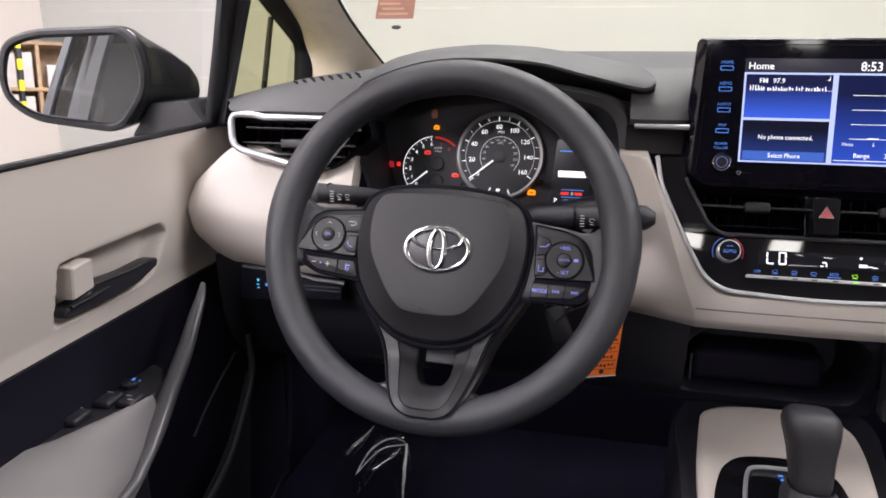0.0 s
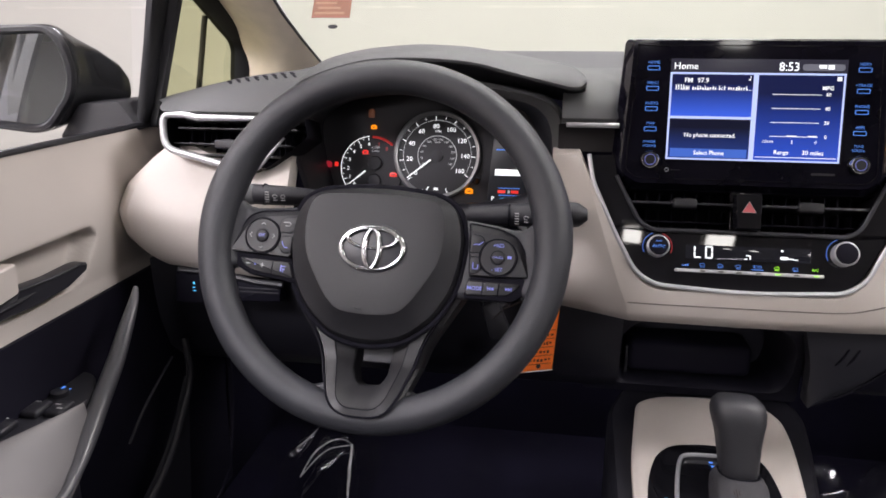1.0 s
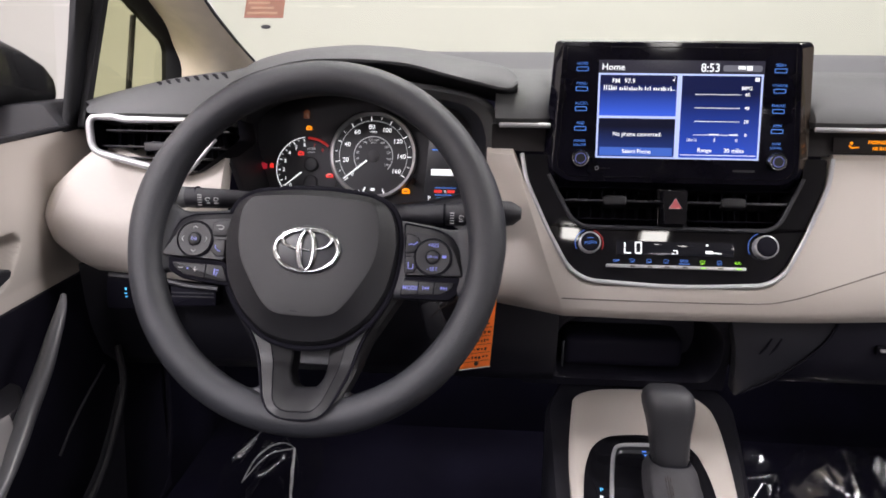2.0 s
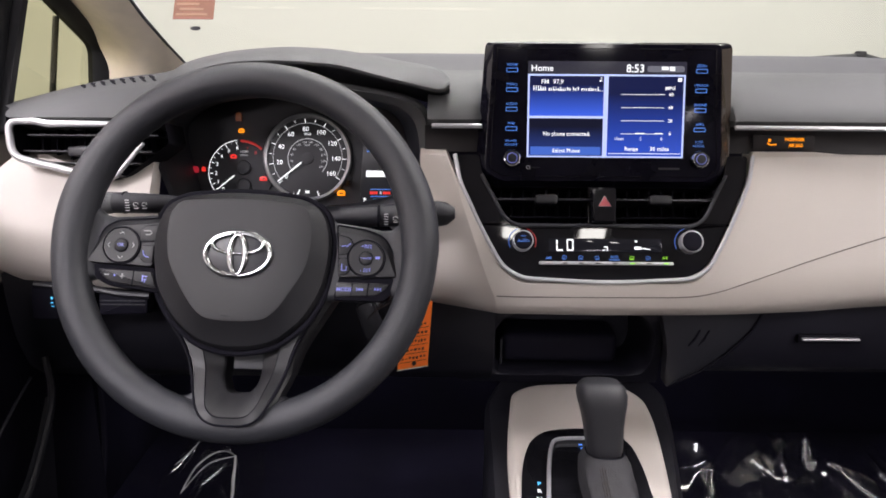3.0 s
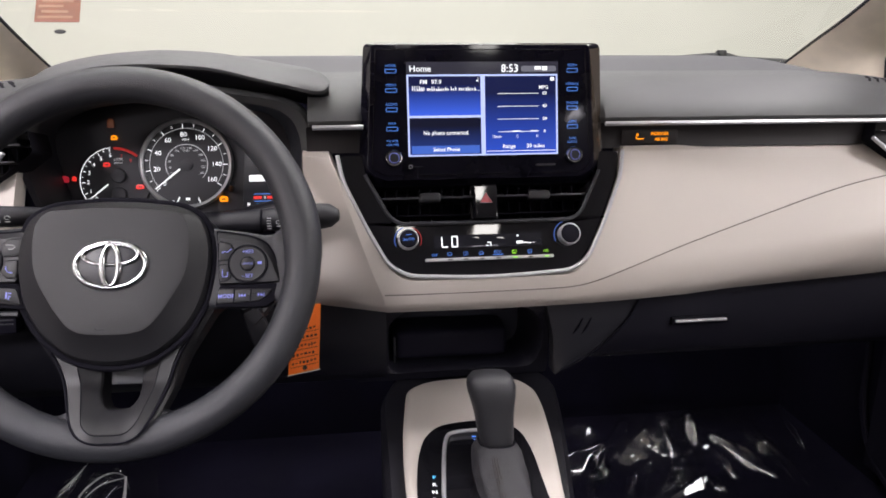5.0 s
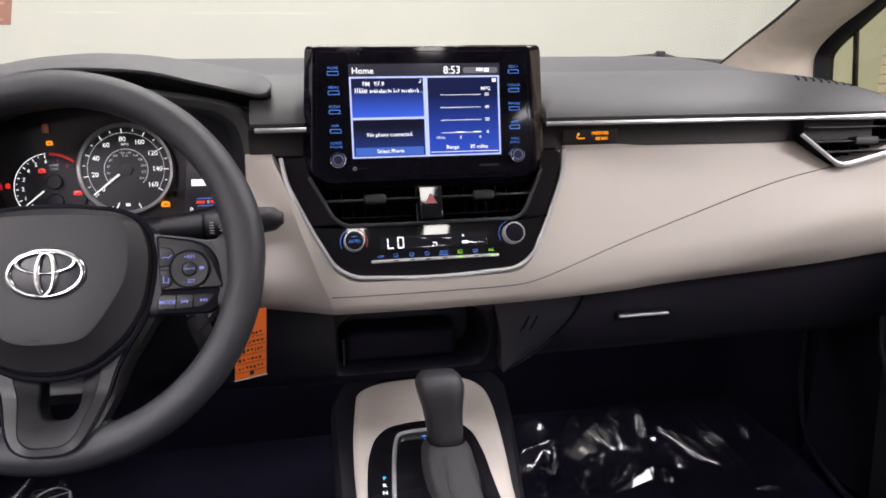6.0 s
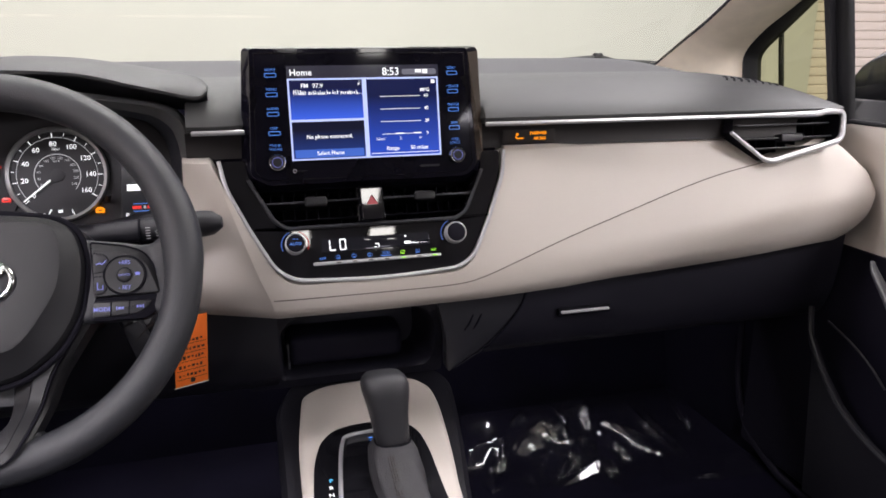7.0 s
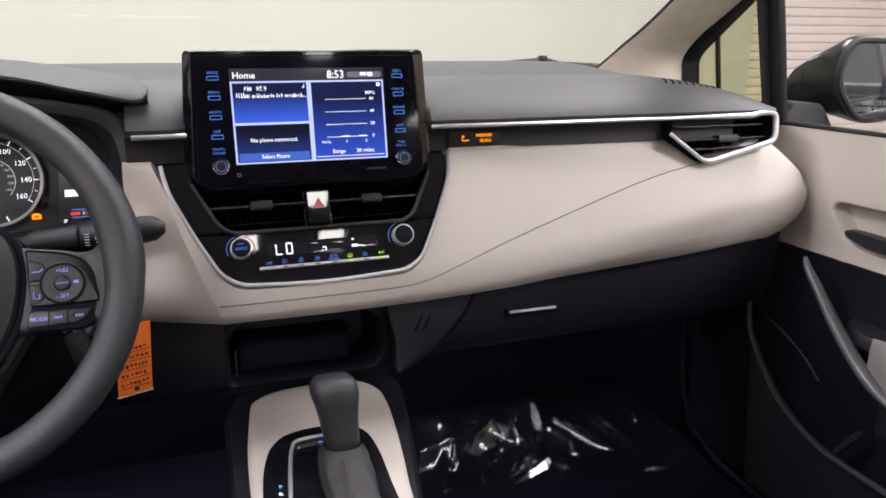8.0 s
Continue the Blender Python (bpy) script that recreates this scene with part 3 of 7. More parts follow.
part("lower_panel", sheet(lambda u, w: cream_point(u, w, True), span(-0.205, -0.14, 13) + span(-0.135, 0.12, 45) + span(0.125, 0.712, 64), W_ROWS, (0, 0.03, 0.0)), CREAM, dash, "light beige padded panel", smooth=20)
part("lower_panel", sheet(mirrored(cream_point), span(0.508, 0.712, 28), W_ROWS, (0, 0.03, 0.0)), CREAM, dash, "light beige padded panel", smooth=17)


# seam that climbs the passenger panel to the vent
def seam_pt(x, z):
    zt, zb = top_cut(abs(x)), bottom_z(abs(x))
    return cream_point(x, (z - zt) / (zb - zt)) + Vector((0, -0.0001, 0))


seam_line = smooth_path([(-0.119, 0, 0.7705), (-0.01, 0, 0.7705), (0.085, 0, 0.7715), (0.122, 0, 0.7765), (0.160, 0, 0.7880), (0.230, 0, 0.810), (0.327, 0, 0.8375), (0.405, 0, 0.8605), (0.470, 0, 0.8765), (0.542, 0, 0.889)], 10)
part("seam", tube([seam_pt(p.x, p.z) for p in seam_line], 0.0008, sides=6), SEAM, dash)


# light surround of the centre panel
HV = plane_frame((0, 0.955, 0.851), 24)
U_HALF = [(-0.166, 0.074), (-0.161, 0.045), (-0.137, -0.009), (-0.114, -0.051), (-0.094, -0.064), (0.0, -0.0695)]
U_LINE = rounded(U_HALF + [(-x, y) for x, y in reversed(U_HALF[:-1])], [0, 0.01, 0.02, 0.018, 0.02, 0.05, 0.02, 0.018, 0.02, 0.01, 0], 5, closed=False)


# centre panel in piano black with its bright outline
centre = thing("climate_panel", (0, 0.95, 0.79), "piano black climate panel with chrome outline and two dials", "control panel")
part("outline", tube([HV @ Vector((p.x, p.y, 0.004)) for p in U_LINE], 0.0024, sides=8, up=(0, -1, 0)), CHROME, centre, "satin chrome outline")
inner_u = [Vector((p.x * 0.985, p.y + 0.002)) for p in U_LINE]
low_face = [p for p in inner_u if p.y < 0.0]
part("face", slab(rounded([(-0.138, -0.004), *[(p.x, p.y) for p in low_face], (0.138, -0.004), (0.100, -0.0035), (0.092, -0.008), (-0.092, -0.008), (-0.100, -0.0035)], 0.002, 2), 0.02, 0.001, HV), GLOSS, centre, smooth=10)
for s in (-1, 1):
    wing = [(s * 0.162, 0.075), (s * 0.158, 0.044), (s * 0.136, -0.0045), (s * 0.104, -0.003), (s * 0.110, 0.006), (s * 0.134, 0.050), (s * 0.138, 0.075)]
    part("wing", slab(rounded(wing, 0.004, 3), 0.02, 0.001, HV), GLOSS, centre, smooth=10)

# centre air vents
vent = thing("centre_air_vent", (0, 0.98, 0.86), "black twin centre air vent with a hazard switch between", "air vent")
well = rounded([(-0.134, 0.052), (-0.110, 0.004), (-0.098, -0.004), (0.098, -0.004), (0.110, 0.004), (0.134, 0.052)], 0.008, 4)
bm = bmesh.new()
rings(bm, [[HV @ Vector((p.x, p.y, 0.000)) for p in well], [HV @ Vector((p.x, p.y, -0.055)) for p in well]], True, False, True)
part("well", bm, HOLE, vent)
bm = bmesh.new()
edge = [HV @ Vector((p.x, p.y, 0.0015)) for p in rounded([(-0.136, 0.052), (-0.111, 0.003), (-0.098, -0.0055), (0.098, -0.0055), (0.111, 0.003), (0.136, 0.052)], 0.01, 5, closed=False)]
part("rim", tube(edge, 0.0022, bm, sides=8, up=(0, -1, 0)), SPOKE, vent)
part("slat", box(-0.124, 0.124, 0.0235, 0.0262, -0.040, -0.004, 0.001, None, HV), SLAT, vent, "bright-edged main slat")
part("slat_edge", box(-0.123, 0.123, 0.0238, 0.0260, -0.0042, -0.0030, 0.0004, None, HV), SPOKE, vent)
part("slat", box(-0.112, 0.112, 0.006, 0.008, -0.045, -0.016, 0.0008, None, HV), HOLE, vent)
part("slat", box(-0.130, 0.130, 0.041, 0.043, -0.045, -0.016, 0.0008, None, HV), HOLE, vent)
for i in range(18):
    x = -0.112 + 0.0132 * i
    if abs(x) > 0.018:
        part("fin", box(x - 0.0008, x + 0.0008, 0.0, 0.046, -0.05, -0.030, 0, None, HV), HOLE, vent)
for s in (-1, 1):
    tab = part("tab", box(s * 0.0635 - 0.0125, s * 0.0635 + 0.0125, 0.0190, 0.0300, -0.015, 0.001, 0.003, None, HV), SLAT, vent)
    part("grip", box(s * 0.0635 - 0.009, s * 0.0635 + 0.009, 0.0295, 0.0305, -0.013, -0.002, 0.0004, None, HV), SPOKE, tab)
part("divider", box(-0.0158, 0.0158, -0.003, 0.046, -0.04, -0.012, 0.001, None, HV), GLOSS, vent)
HZ = plane_frame((-0.0025, 0.9485, 0.8725), 20.9) @ pose(0, 0, 0, 0, 1.0, 0)
hazard = part("hazard_button", slab(rounded([(-0.0120, -0.0205), (0.0120, -0.0205), (0.0132, 0.0165), (-0.0132, 0.0165)], 0.002, 3), 0.014, 0.0012, HZ), GLOSS, vent, smooth=10)
WARN = material("warning_red", (0.60, 0.13, 0.15), 0.3, mottle=0.02)
part("triangle", flat([(-0.0070, -0.0030), (0.0070, -0.0030), (0.0, 0.0085)], HZ, 0.0003), WARN, hazard, "red warning triangle")
part("triangle_edge", tube([HZ @ Vector(p) for p in ((-0.0070, -0.0030, 0.0004), (0.0070, -0.0030, 0.0004), (0.0, 0.0085, 0.0004))], 0.0004, sides=5, closed=True, up=(0, -1, 0)), PRINT, hazard)

# dials, display and keys of the climate panel
DIM_BLUE = material("dim_blue", (0.03, 0.05, 0.2), 0.4, emit=(0.10, 0.28, 1.0), power=0.30)
DIM_RED = material("dim_red", (0.2, 0.02, 0.02), 0.4, emit=(1.0, 0.05, 0.05), power=0.18)
for s in (-1, 1):
    at = HV @ Matrix.Translation((s * 0.0925 + 0.0015 - 0.001 * (s > 0), -0.0235, 0)) @ Matrix.Diagonal((1.0 if s < 0 else 1.08, 1.0 if s < 0 else 1.08, 1.0, 1.0))
    dial = part("dial", lathe([(0.0114, 0), (0.0114, 0.010), (0.0111, 0.0112), (0.0102, 0.0116), (0.0099, 0.0105)], at, 40), CHROME, centre, "chrome-rimmed dial")
    part("cap", lathe([(0.0100, 0.006), (0.0099, 0.0110), (0.0092, 0.0115), (0.0070, 0.0118), (0.0045, 0.0120), (0.0020, 0.0121)], at, 32), DOOR_BLACK, dial, smooth=40)
    if s < 0:
        text("AUTO", 0.0046, at @ Matrix.Translation((0, -0.001, 0.0122)), LIT_BLUE, dial)
        part("mark", bar(0, 0.0045, 0.006, 0.0005, at, 0.0119), LIT_BLUE, dial)
    tone = (DIM_BLUE, DIM_RED) if s < 0 else (DIM_BLUE, DIM_BLUE)
    for mat_, a0, a1 in ((tone[0], 110, 205), (tone[1], -25, 70)):
        if s > 0 and a0 < 90:
            continue
        arc = [at @ Vector((p.x, p.y, 0.0006)) for p in ellipse(0, 0, 0.0150, 0.0150, 14, a0, a1)]
        part("arc", tube(arc, 0.0005, sides=6, up=(0, -1, 0)), mat_, centre)
display = part("display", slab(rounded([(-0.062, -0.0345), (0.062, -0.0345), (0.062, -0.0195), (-0.062, -0.0195)], 0.001, 2), 0.001, 0.0002, HV, front=0.0006), material("dark_display", (0.008, 0.008, 0.011), 0.05, emit=(0.3, 0.3, 0.4), power=0.02), centre)
# seven-segment letters L and O
for ox, segs in ((-0.0500, "def"), (-0.0385, "abcdef")):
    seg = {"a": (0, 0.0058, 0.0066, 0.0016), "d": (0, -0.0058, 0.0066, 0.0016), "f": (-0.0030, 0.0029, 0.0016, 0.0050), "e": (-0.0030, -0.0029, 0.0016, 0.0050), "b": (0.0030, 0.0029, 0.0016, 0.0050), "c": (0.0030, -0.0029, 0.0016, 0.0050)}
    for k in segs:
        a, b, w, h = seg[k]
        part("segment", bar(ox + a, -0.0270 + b, w, h, HV, 0.0007), LIT_WHITE, display)
part("symbol", bar(0.0005, -0.0290, 0.004, 0.0012, HV, 0.0007), LIT_WHITE, display)
part("symbol", bar(0.0025, -0.0310, 0.0012, 0.004, HV, 0.0007), LIT_WHITE, display)
part("symbol", bar(-0.0015, -0.0325, 0.003, 0.001, HV, 0.0007), LIT_WHITE, display)
for x, y, w, h in ((0.034, -0.0225, 0.0022, 0.0022), (0.036, -0.0300, 0.0075, 0.0032), (0.0425, -0.0305, 0.005, 0.0012), (0.047, -0.0312, 0.005, 0.0008)):
    part("fan_step", bar(x, y, w, h, HV, 0.0007), LIT_WHITE, display)
keys = part("key_bar", slab(rounded([(-0.073, -0.0490), (0.074, -0.0490), (0.074, -0.0455), (-0.073, -0.0455)], 0.0012, 3), 0.004, 0.0008, HV, front=0.004), CHROME, centre, "bright metal key bar")
for i, x in enumerate((-0.064, -0.045, -0.027, -0.009, 0.010, 0.029, 0.047, 0.066)):
    lit = i in (5, 7)
    if i == 0:
        text("OFF", 0.0040, HV @ Matrix.Translation((x + 0.002, -0.0418, 0.0008)), LIT_BLUE, centre)
    elif i == 4:
        text("ECO", 0.0042, HV @ Matrix.Translation((x, -0.0402, 0.0008)), LIT_BLUE, centre)
        part("underline", bar(x, -0.0432, 0.012, 0.0007, HV, 0.0005), LIT_BLUE, centre)
    elif i == 7:
        text("A/C", 0.0042, HV @ Matrix.Translation((x, -0.0408, 0.0008)), LIT_GREEN, centre)
    else:
        arc = [HV @ Vector((p.x, p.y, 0.0006)) for p in ellipse(x, -0.0405, 0.0026, 0.0014, 14, 0, 360)]
        part("key_symbol", tube(arc, 0.00022, sides=5, closed=True, up=(0, -1, 0)), LIT_GREEN if lit else LIT_BLUE, centre)
        part("key_symbol", bar(x, -0.0428, 0.0050, 0.0004, HV, 0.0005), LIT_GREEN if lit else LIT_BLUE, centre)
    if i:
        part("key_mark", bar(x, -0.0475, 0.005, 0.0012, HV, 0.0042), LIT_GREEN if lit else INK, keys)

# ---- side air vents ----
def side_vent(s):
    v = thing("side_air_vent", (s * 0.58, 0.975, 0.90), "black side air vent in a satin chrome surround", "air vent", "side vents")
    m = plane_frame((0, 0.978, 0.925), 12)
    pts = [(s * 0.486, 0.028), (s * 0.482, 0.005), (s * 0.535, -0.035), (s * 0.653, -0.009), (s * 0.656, 0.028)]
    hole = rounded(pts, [0.002, 0.004, 0.012, 0.010, 0.008], 4)
    bm = bmesh.new()
    rings(bm, [[m @ Vector((p.x, p.y, 0.004)) for p in hole], [m @ Vector((p.x, p.y, -0.05)) for p in hole]], True, False, True)
    part("well", bm, HOLE, v)
    line = rounded([(s * (0.479 if s > 0 else 0.510), 0.0050), (s * (0.534 if s > 0 else 0.545), -0.0370), (s * 0.655, -0.0110), (s * 0.6585, 0.0285), (s * 0.630, 0.0283)], [0, 0.014, 0.014, 0.012, 0], 5, closed=False)
    k = len(line)
    run = [m @ Vector((p.x, p.y, 0.006)) for p in line] + [Vector((s * x, lip_y(x) - 0.001, 0.9510)) for x in span(0.615, 0.505, 8)]
    radii = [0.0026 + 0.0016 * min(1, i / 6.0) for i in range(k)] + [0.0042 - 0.0016 * i / 8 for i in range(9)]
    part("surround", tube(run, radii, sides=10, up=(0, -1, 0.2)), CHROME, v, "satin chrome surround")
    for y, a, b in ((0.014, 0.498, 0.645), (-0.004, 0.505, 0.650), (-0.017, 0.522, 0.62)):
        part("slat", box(min(s * a, s * b), max(s * a, s * b), y - 0.0011, y + 0.0011, -0.034, -0.006, 0.0006, None, m), SLAT, v)
    for i in range(9):
        x = s * (0.512 + 0.016 * i)
        part("fin", box(x - 0.0008, x + 0.0008, -0.022, 0.025, -0.045, -0.03, 0, None, m), HOLE, v)
    tab = part("tab", box(s * 0.580 - 0.017, s * 0.580 + 0.017, -0.0095, 0.0012, -0.016, 0.000, 0.002, None, m), SPOKE, v)
    part("grip", box(s * 0.580 - 0.010, s * 0.580 + 0.010, 0.0008, 0.0018, -0.014, -0.003, 0.0004, None, m), SPOKE, tab)
    return v


side_vent(1)
side_vent(-1)

# airbag lamp in the dark strip
AB = plane_frame((0.206, 0.9985, 0.9335), 4)
lamp = thing("airbag_indicator", (0.206, 1.0, 0.93), "amber lit passenger airbag lamp in the dark strip", "indicator light")
part("window", slab(rounded([(-0.035, -0.008), (0.035, -0.008), (0.035, 0.008), (-0.035, 0.008)], 0.002, 2), 0.002, 0.0003, AB), STRIP, lamp)
text("PASSENGER", 0.0050, AB @ Matrix.Translation((0.012, 0.0032, 0.0004)), LIT_AMBER, lamp, squeeze=0.85, thick=0.00018)
text("AIR BAG", 0.0050, AB @ Matrix.Translation((0.014, -0.0034, 0.0004)), LIT_AMBER, lamp, squeeze=0.85, thick=0.00018)
part("symbol", lathe([(0.0017, 0), (0.0017, 0.0004)], AB @ Matrix.Translation((-0.016, 0.0022, 0)), 14), LIT_AMBER, lamp)
part("symbol", tube([AB @ Vector(p) for p in ((-0.0185, -0.0005, 0.0003), (-0.0155, -0.0028, 0.0003), (-0.008, -0.0024, 0.0003))], 0.0008, sides=6, up=(0, -1, 0)), LIT_AMBER, lamp)

# ---- infotainment screen ----
SC = plane_frame((0, 0.9865, 0.9695), 10.5)
unit = thing("infotainment_display", (0, 1.0, 0.88), "piano black freestanding touchscreen with side keys, switched on", "display")
front = rounded([(-0.1330, -0.066), (-0.1180, -0.0785), (0.1180, -0.0785), (0.1300, -0.066), (0.1245, 0.0715), (-0.1255, 0.0715)], [0.006, 0.012, 0.012, 0.006, 0.004, 0.004], 4)
rim = rounded([(-0.1425, -0.067), (-0.1250, -0.0850), (0.1270, -0.0850), (0.1430, -0.067), (0.1410, 0.0750), (-0.1330, 0.0750)], [0.008, 0.012, 0.012, 0.008, 0.007, 0.007], 4)
back = rounded([(-0.132, -0.060), (-0.112, -0.084), (0.112, -0.084), (0.132, -0.060), (0.127, 0.066), (-0.127, 0.066)], [0.008, 0.010, 0.010, 0.008, 0.007, 0.007], 4)
bm = bmesh.new()
rings(bm, [[SC @ Vector((p.x, p.y, h)) for p in o] for o, h in ((back, -0.055), (rim, -0.020), (rim, -0.0125), (inset(rim, 0.0012), -0.0112), (front, -0.0006), (inset(front, 0.0008), 0.0))], True, True, True)
part("housing", bm, SCREEN_BLACK, unit, smooth=20)
for s in (1,):
    bm = bmesh.new()
    quad = [(0.1252, 0.066, -0.0018), (0.1305, -0.060, -0.0018), (0.1422, -0.060, -0.0112), (0.1404, 0.070, -0.0112)]
    bm.faces.new([bm.verts.new(SC @ Vector((s * x, y, z + 0.0011))) for x, y, z in quad])
    part("side_cheek", bm, GLOSS_BROWN, unit, "bronze-black side face")


part("face_line", tube([SC @ Vector((p.x, p.y, 0.0002)) for p in inset(front, 0.0055)], 0.0005, sides=6, closed=True, up=(0, -1, 0)), GLOSS, unit)


def screen_glow(name, low, high, power):
    """A lit field that runs from one blue to another up its height."""
    m = bpy.data.materials.new(name)
    m.use_nodes = True
    nt = m.node_tree
    b = nt.nodes["Principled BSDF"]
    b.inputs["Base Color"].default_value, b.inputs["Roughness"].default_value = (0.01, 0.01, 0.015, 1), 0.2
    b.inputs["Specular IOR Level"].default_value = 0.12
    co = nt.nodes.new("ShaderNodeTexCoord")
    sep = nt.nodes.new("ShaderNodeSeparateXYZ")
    ramp = nt.nodes.new("ShaderNodeValToRGB")
    ramp.color_ramp.elements[0].color, ramp.color_ramp.elements[1].color = (*low, 1), (*high, 1)
    ramp.color_ramp.elements[1].position = 0.78
    nt.links.new(co.outputs["Generated"], sep.inputs[0])
    nt.links.new(sep.outputs["Z"], ramp.inputs[0])
    nt.links.new(ramp.outputs[0], b.inputs["Emission Color"])
    b.inputs["Emission Strength"].default_value = power
    return m


GLOW_TOP = screen_glow("screen_tile_blue", (0.050, 0.130, 0.80), (0.006, 0.008, 0.050), 1.0)
GLOW_LOW = screen_glow("screen_tile_dark", (0.022, 0.050, 0.26), (0.005, 0.006, 0.020), 0.9)
GLOW_RIGHT = screen_glow("screen_graph_blue", (0.030, 0.085, 0.60), (0.006, 0.010, 0.060), 1.0)
GLOW_BAR = material("screen_bar", (0.01, 0.01, 0.012), 0.12, emit=(0.030, 0.028, 0.045), power=0.9)
GLOW_FRAME = material("screen_frame", (0.1, 0.1, 0.1), 0.2, emit=(0.50, 0.58, 1.0), power=1.1)
GLOW_KEY = material("screen_key", (0.02, 0.03, 0.1), 0.2, emit=(0.06, 0.15, 0.62), power=0.9)
TXT = material("screen_text", (0.5, 0.5, 0.5), 0.4, emit=(0.93, 0.95, 1.0), power=0.95)


def field(name, x0, x1, y0, y1, h, mat, parent=unit, r=0.0):
    o = rounded([(x0, y0), (x1, y0), (x1, y1), (x0, y1)], r, 3) if r else [(x0, y0), (x1, y0), (x1, y1), (x0, y1)]
    return part(name, flat(o, SC, h), mat, parent)


lcd = field("screen", -0.0865, 0.0875, -0.0525, 0.0525, 0.0004, GLOW_BAR)
field("tile_frame", -0.0865, 0.0865, -0.0522, 0.0385, 0.0006, GLOW_FRAME, lcd)
field("radio_tile", -0.0845, -0.0030, -0.0068, 0.0365, 0.0008, GLOW_TOP, lcd)
field("phone_tile", -0.0845, -0.0030, -0.0505, -0.0095, 0.0008, GLOW_LOW, lcd)
field("graph_tile", 0.0020, 0.0845, -0.0505, 0.0365, 0.0008, GLOW_RIGHT, lcd)
field("phone_key", -0.0825, -0.0050, -0.0495, -0.0405, 0.0010, GLOW_KEY, lcd)


def note(body, size, x, y, align="CENTER", squeeze=1.0, mat=None, h=0.0012, parent=None, thick=0.0):
    return text(body, size, SC @ Matrix.Translation((x, y, h)), mat or TXT, parent or lcd, align=align, squeeze=squeeze, thick=thick)


note("Home", 0.0098, -0.0835, 0.0445, "LEFT", thick=0.00012)
note("8:53", 0.0125, 0.0310, 0.0445, squeeze=0.95, thick=0.00015)
PILL = material("screen_pill", (0.05, 0.05, 0.06), 0.3, emit=(0.16, 0.16, 0.20), power=0.8)
field("status_pill", 0.0440, 0.0850, 0.0412, 0.0478, 0.0006, PILL, lcd, 0.003)
for x, w in ((0.0635, 0.0075), (0.0715, 0.0060)):
    field("status_icon", x - w / 2, x + w / 2, 0.0425 + 0.001 * (w > 0.007), 0.0470, 0.0009, TXT, lcd)
field("status_icon", 0.0770, 0.0820, 0.0425, 0.0470, 0.0009, PILL, lcd, 0.001)
note("FM", 0.0068, -0.0720, 0.0300, "LEFT", thick=0.0001)
note("97.9", 0.0068, -0.0590, 0.0300, "LEFT", thick=0.0001)
x, wobble = -0.0805, random.Random(5)
for letters in (6, 10, 3, 8):
    for i in range(letters):
        tall = 0.0030 + 0.0014 * (wobble.random() > 0.55) + (0.0012 if letters == 6 else 0)
        field("text_bar", x, x + 0.0009, 0.0203, 0.0203 + tall, 0.0011, TXT, lcd)
        field("text_bar", x + 0.0009, x + 0.0019, 0.0203 + wobble.choice((0.0, 0.0011, 0.0022)), 0.0211 + wobble.choice((0.0011, 0.0022)), 0.0011, TXT, lcd)
        x += 0.00255
    x += 0.0014
for i in range(3):
    field("text_bar", x - 0.001 + 0.0014 * i, x - 0.0003 + 0.0014 * i, 0.0203, 0.0210, 0.0011, TXT, lcd)
field("note_icon", -0.0062, -0.0056, 0.0312, 0.0350, 0.0011, TXT, lcd)
field("note_icon", -0.0080, -0.0058, 0.0306, 0.0320, 0.0011, TXT, lcd)
note("No phone connected.", 0.0064, -0.0430, -0.0265, squeeze=0.92, thick=0.0001)
note("Select Phone", 0.0062, -0.0430, -0.0450, squeeze=0.95, thick=0.0001)
note("MPG", 0.0056, 0.0700, 0.0235, thick=0.0001)
for i, lab in enumerate(("60", "40", "20", "0")):
    y = 0.0170 - 0.0143 * i
    note(lab, 0.0052, 0.0710, y, thick=0.0001)
    field("graph_line", 0.0165, 0.0640, y - 0.0004, y + 0.0002, 0.0011, TXT, lcd)
for x, w in ((0.038, 0.010), (0.0585, 0.009)):
    field("graph_step", x - w / 2, x + w / 2, -0.0262, -0.0248, 0.0012, TXT, lcd)
note("10min", 0.0050, 0.0150, -0.0315, squeeze=0.9)
note("5", 0.0050, 0.0390, -0.0315)
note("0", 0.0050, 0.0620, -0.0315)
note("Range", 0.0062, 0.0290, -0.0425, thick=0.0001)
note("30 miles", 0.0064, 0.0600, -0.0425, thick=0.0001)
field("graph_rule", 0.0035, 0.0830, -0.0480, -0.0473, 0.0012, TXT, lcd)
field("graph_icon", 0.0780, 0.0825, 0.0310, 0.0350, 0.0011, TXT, lcd)
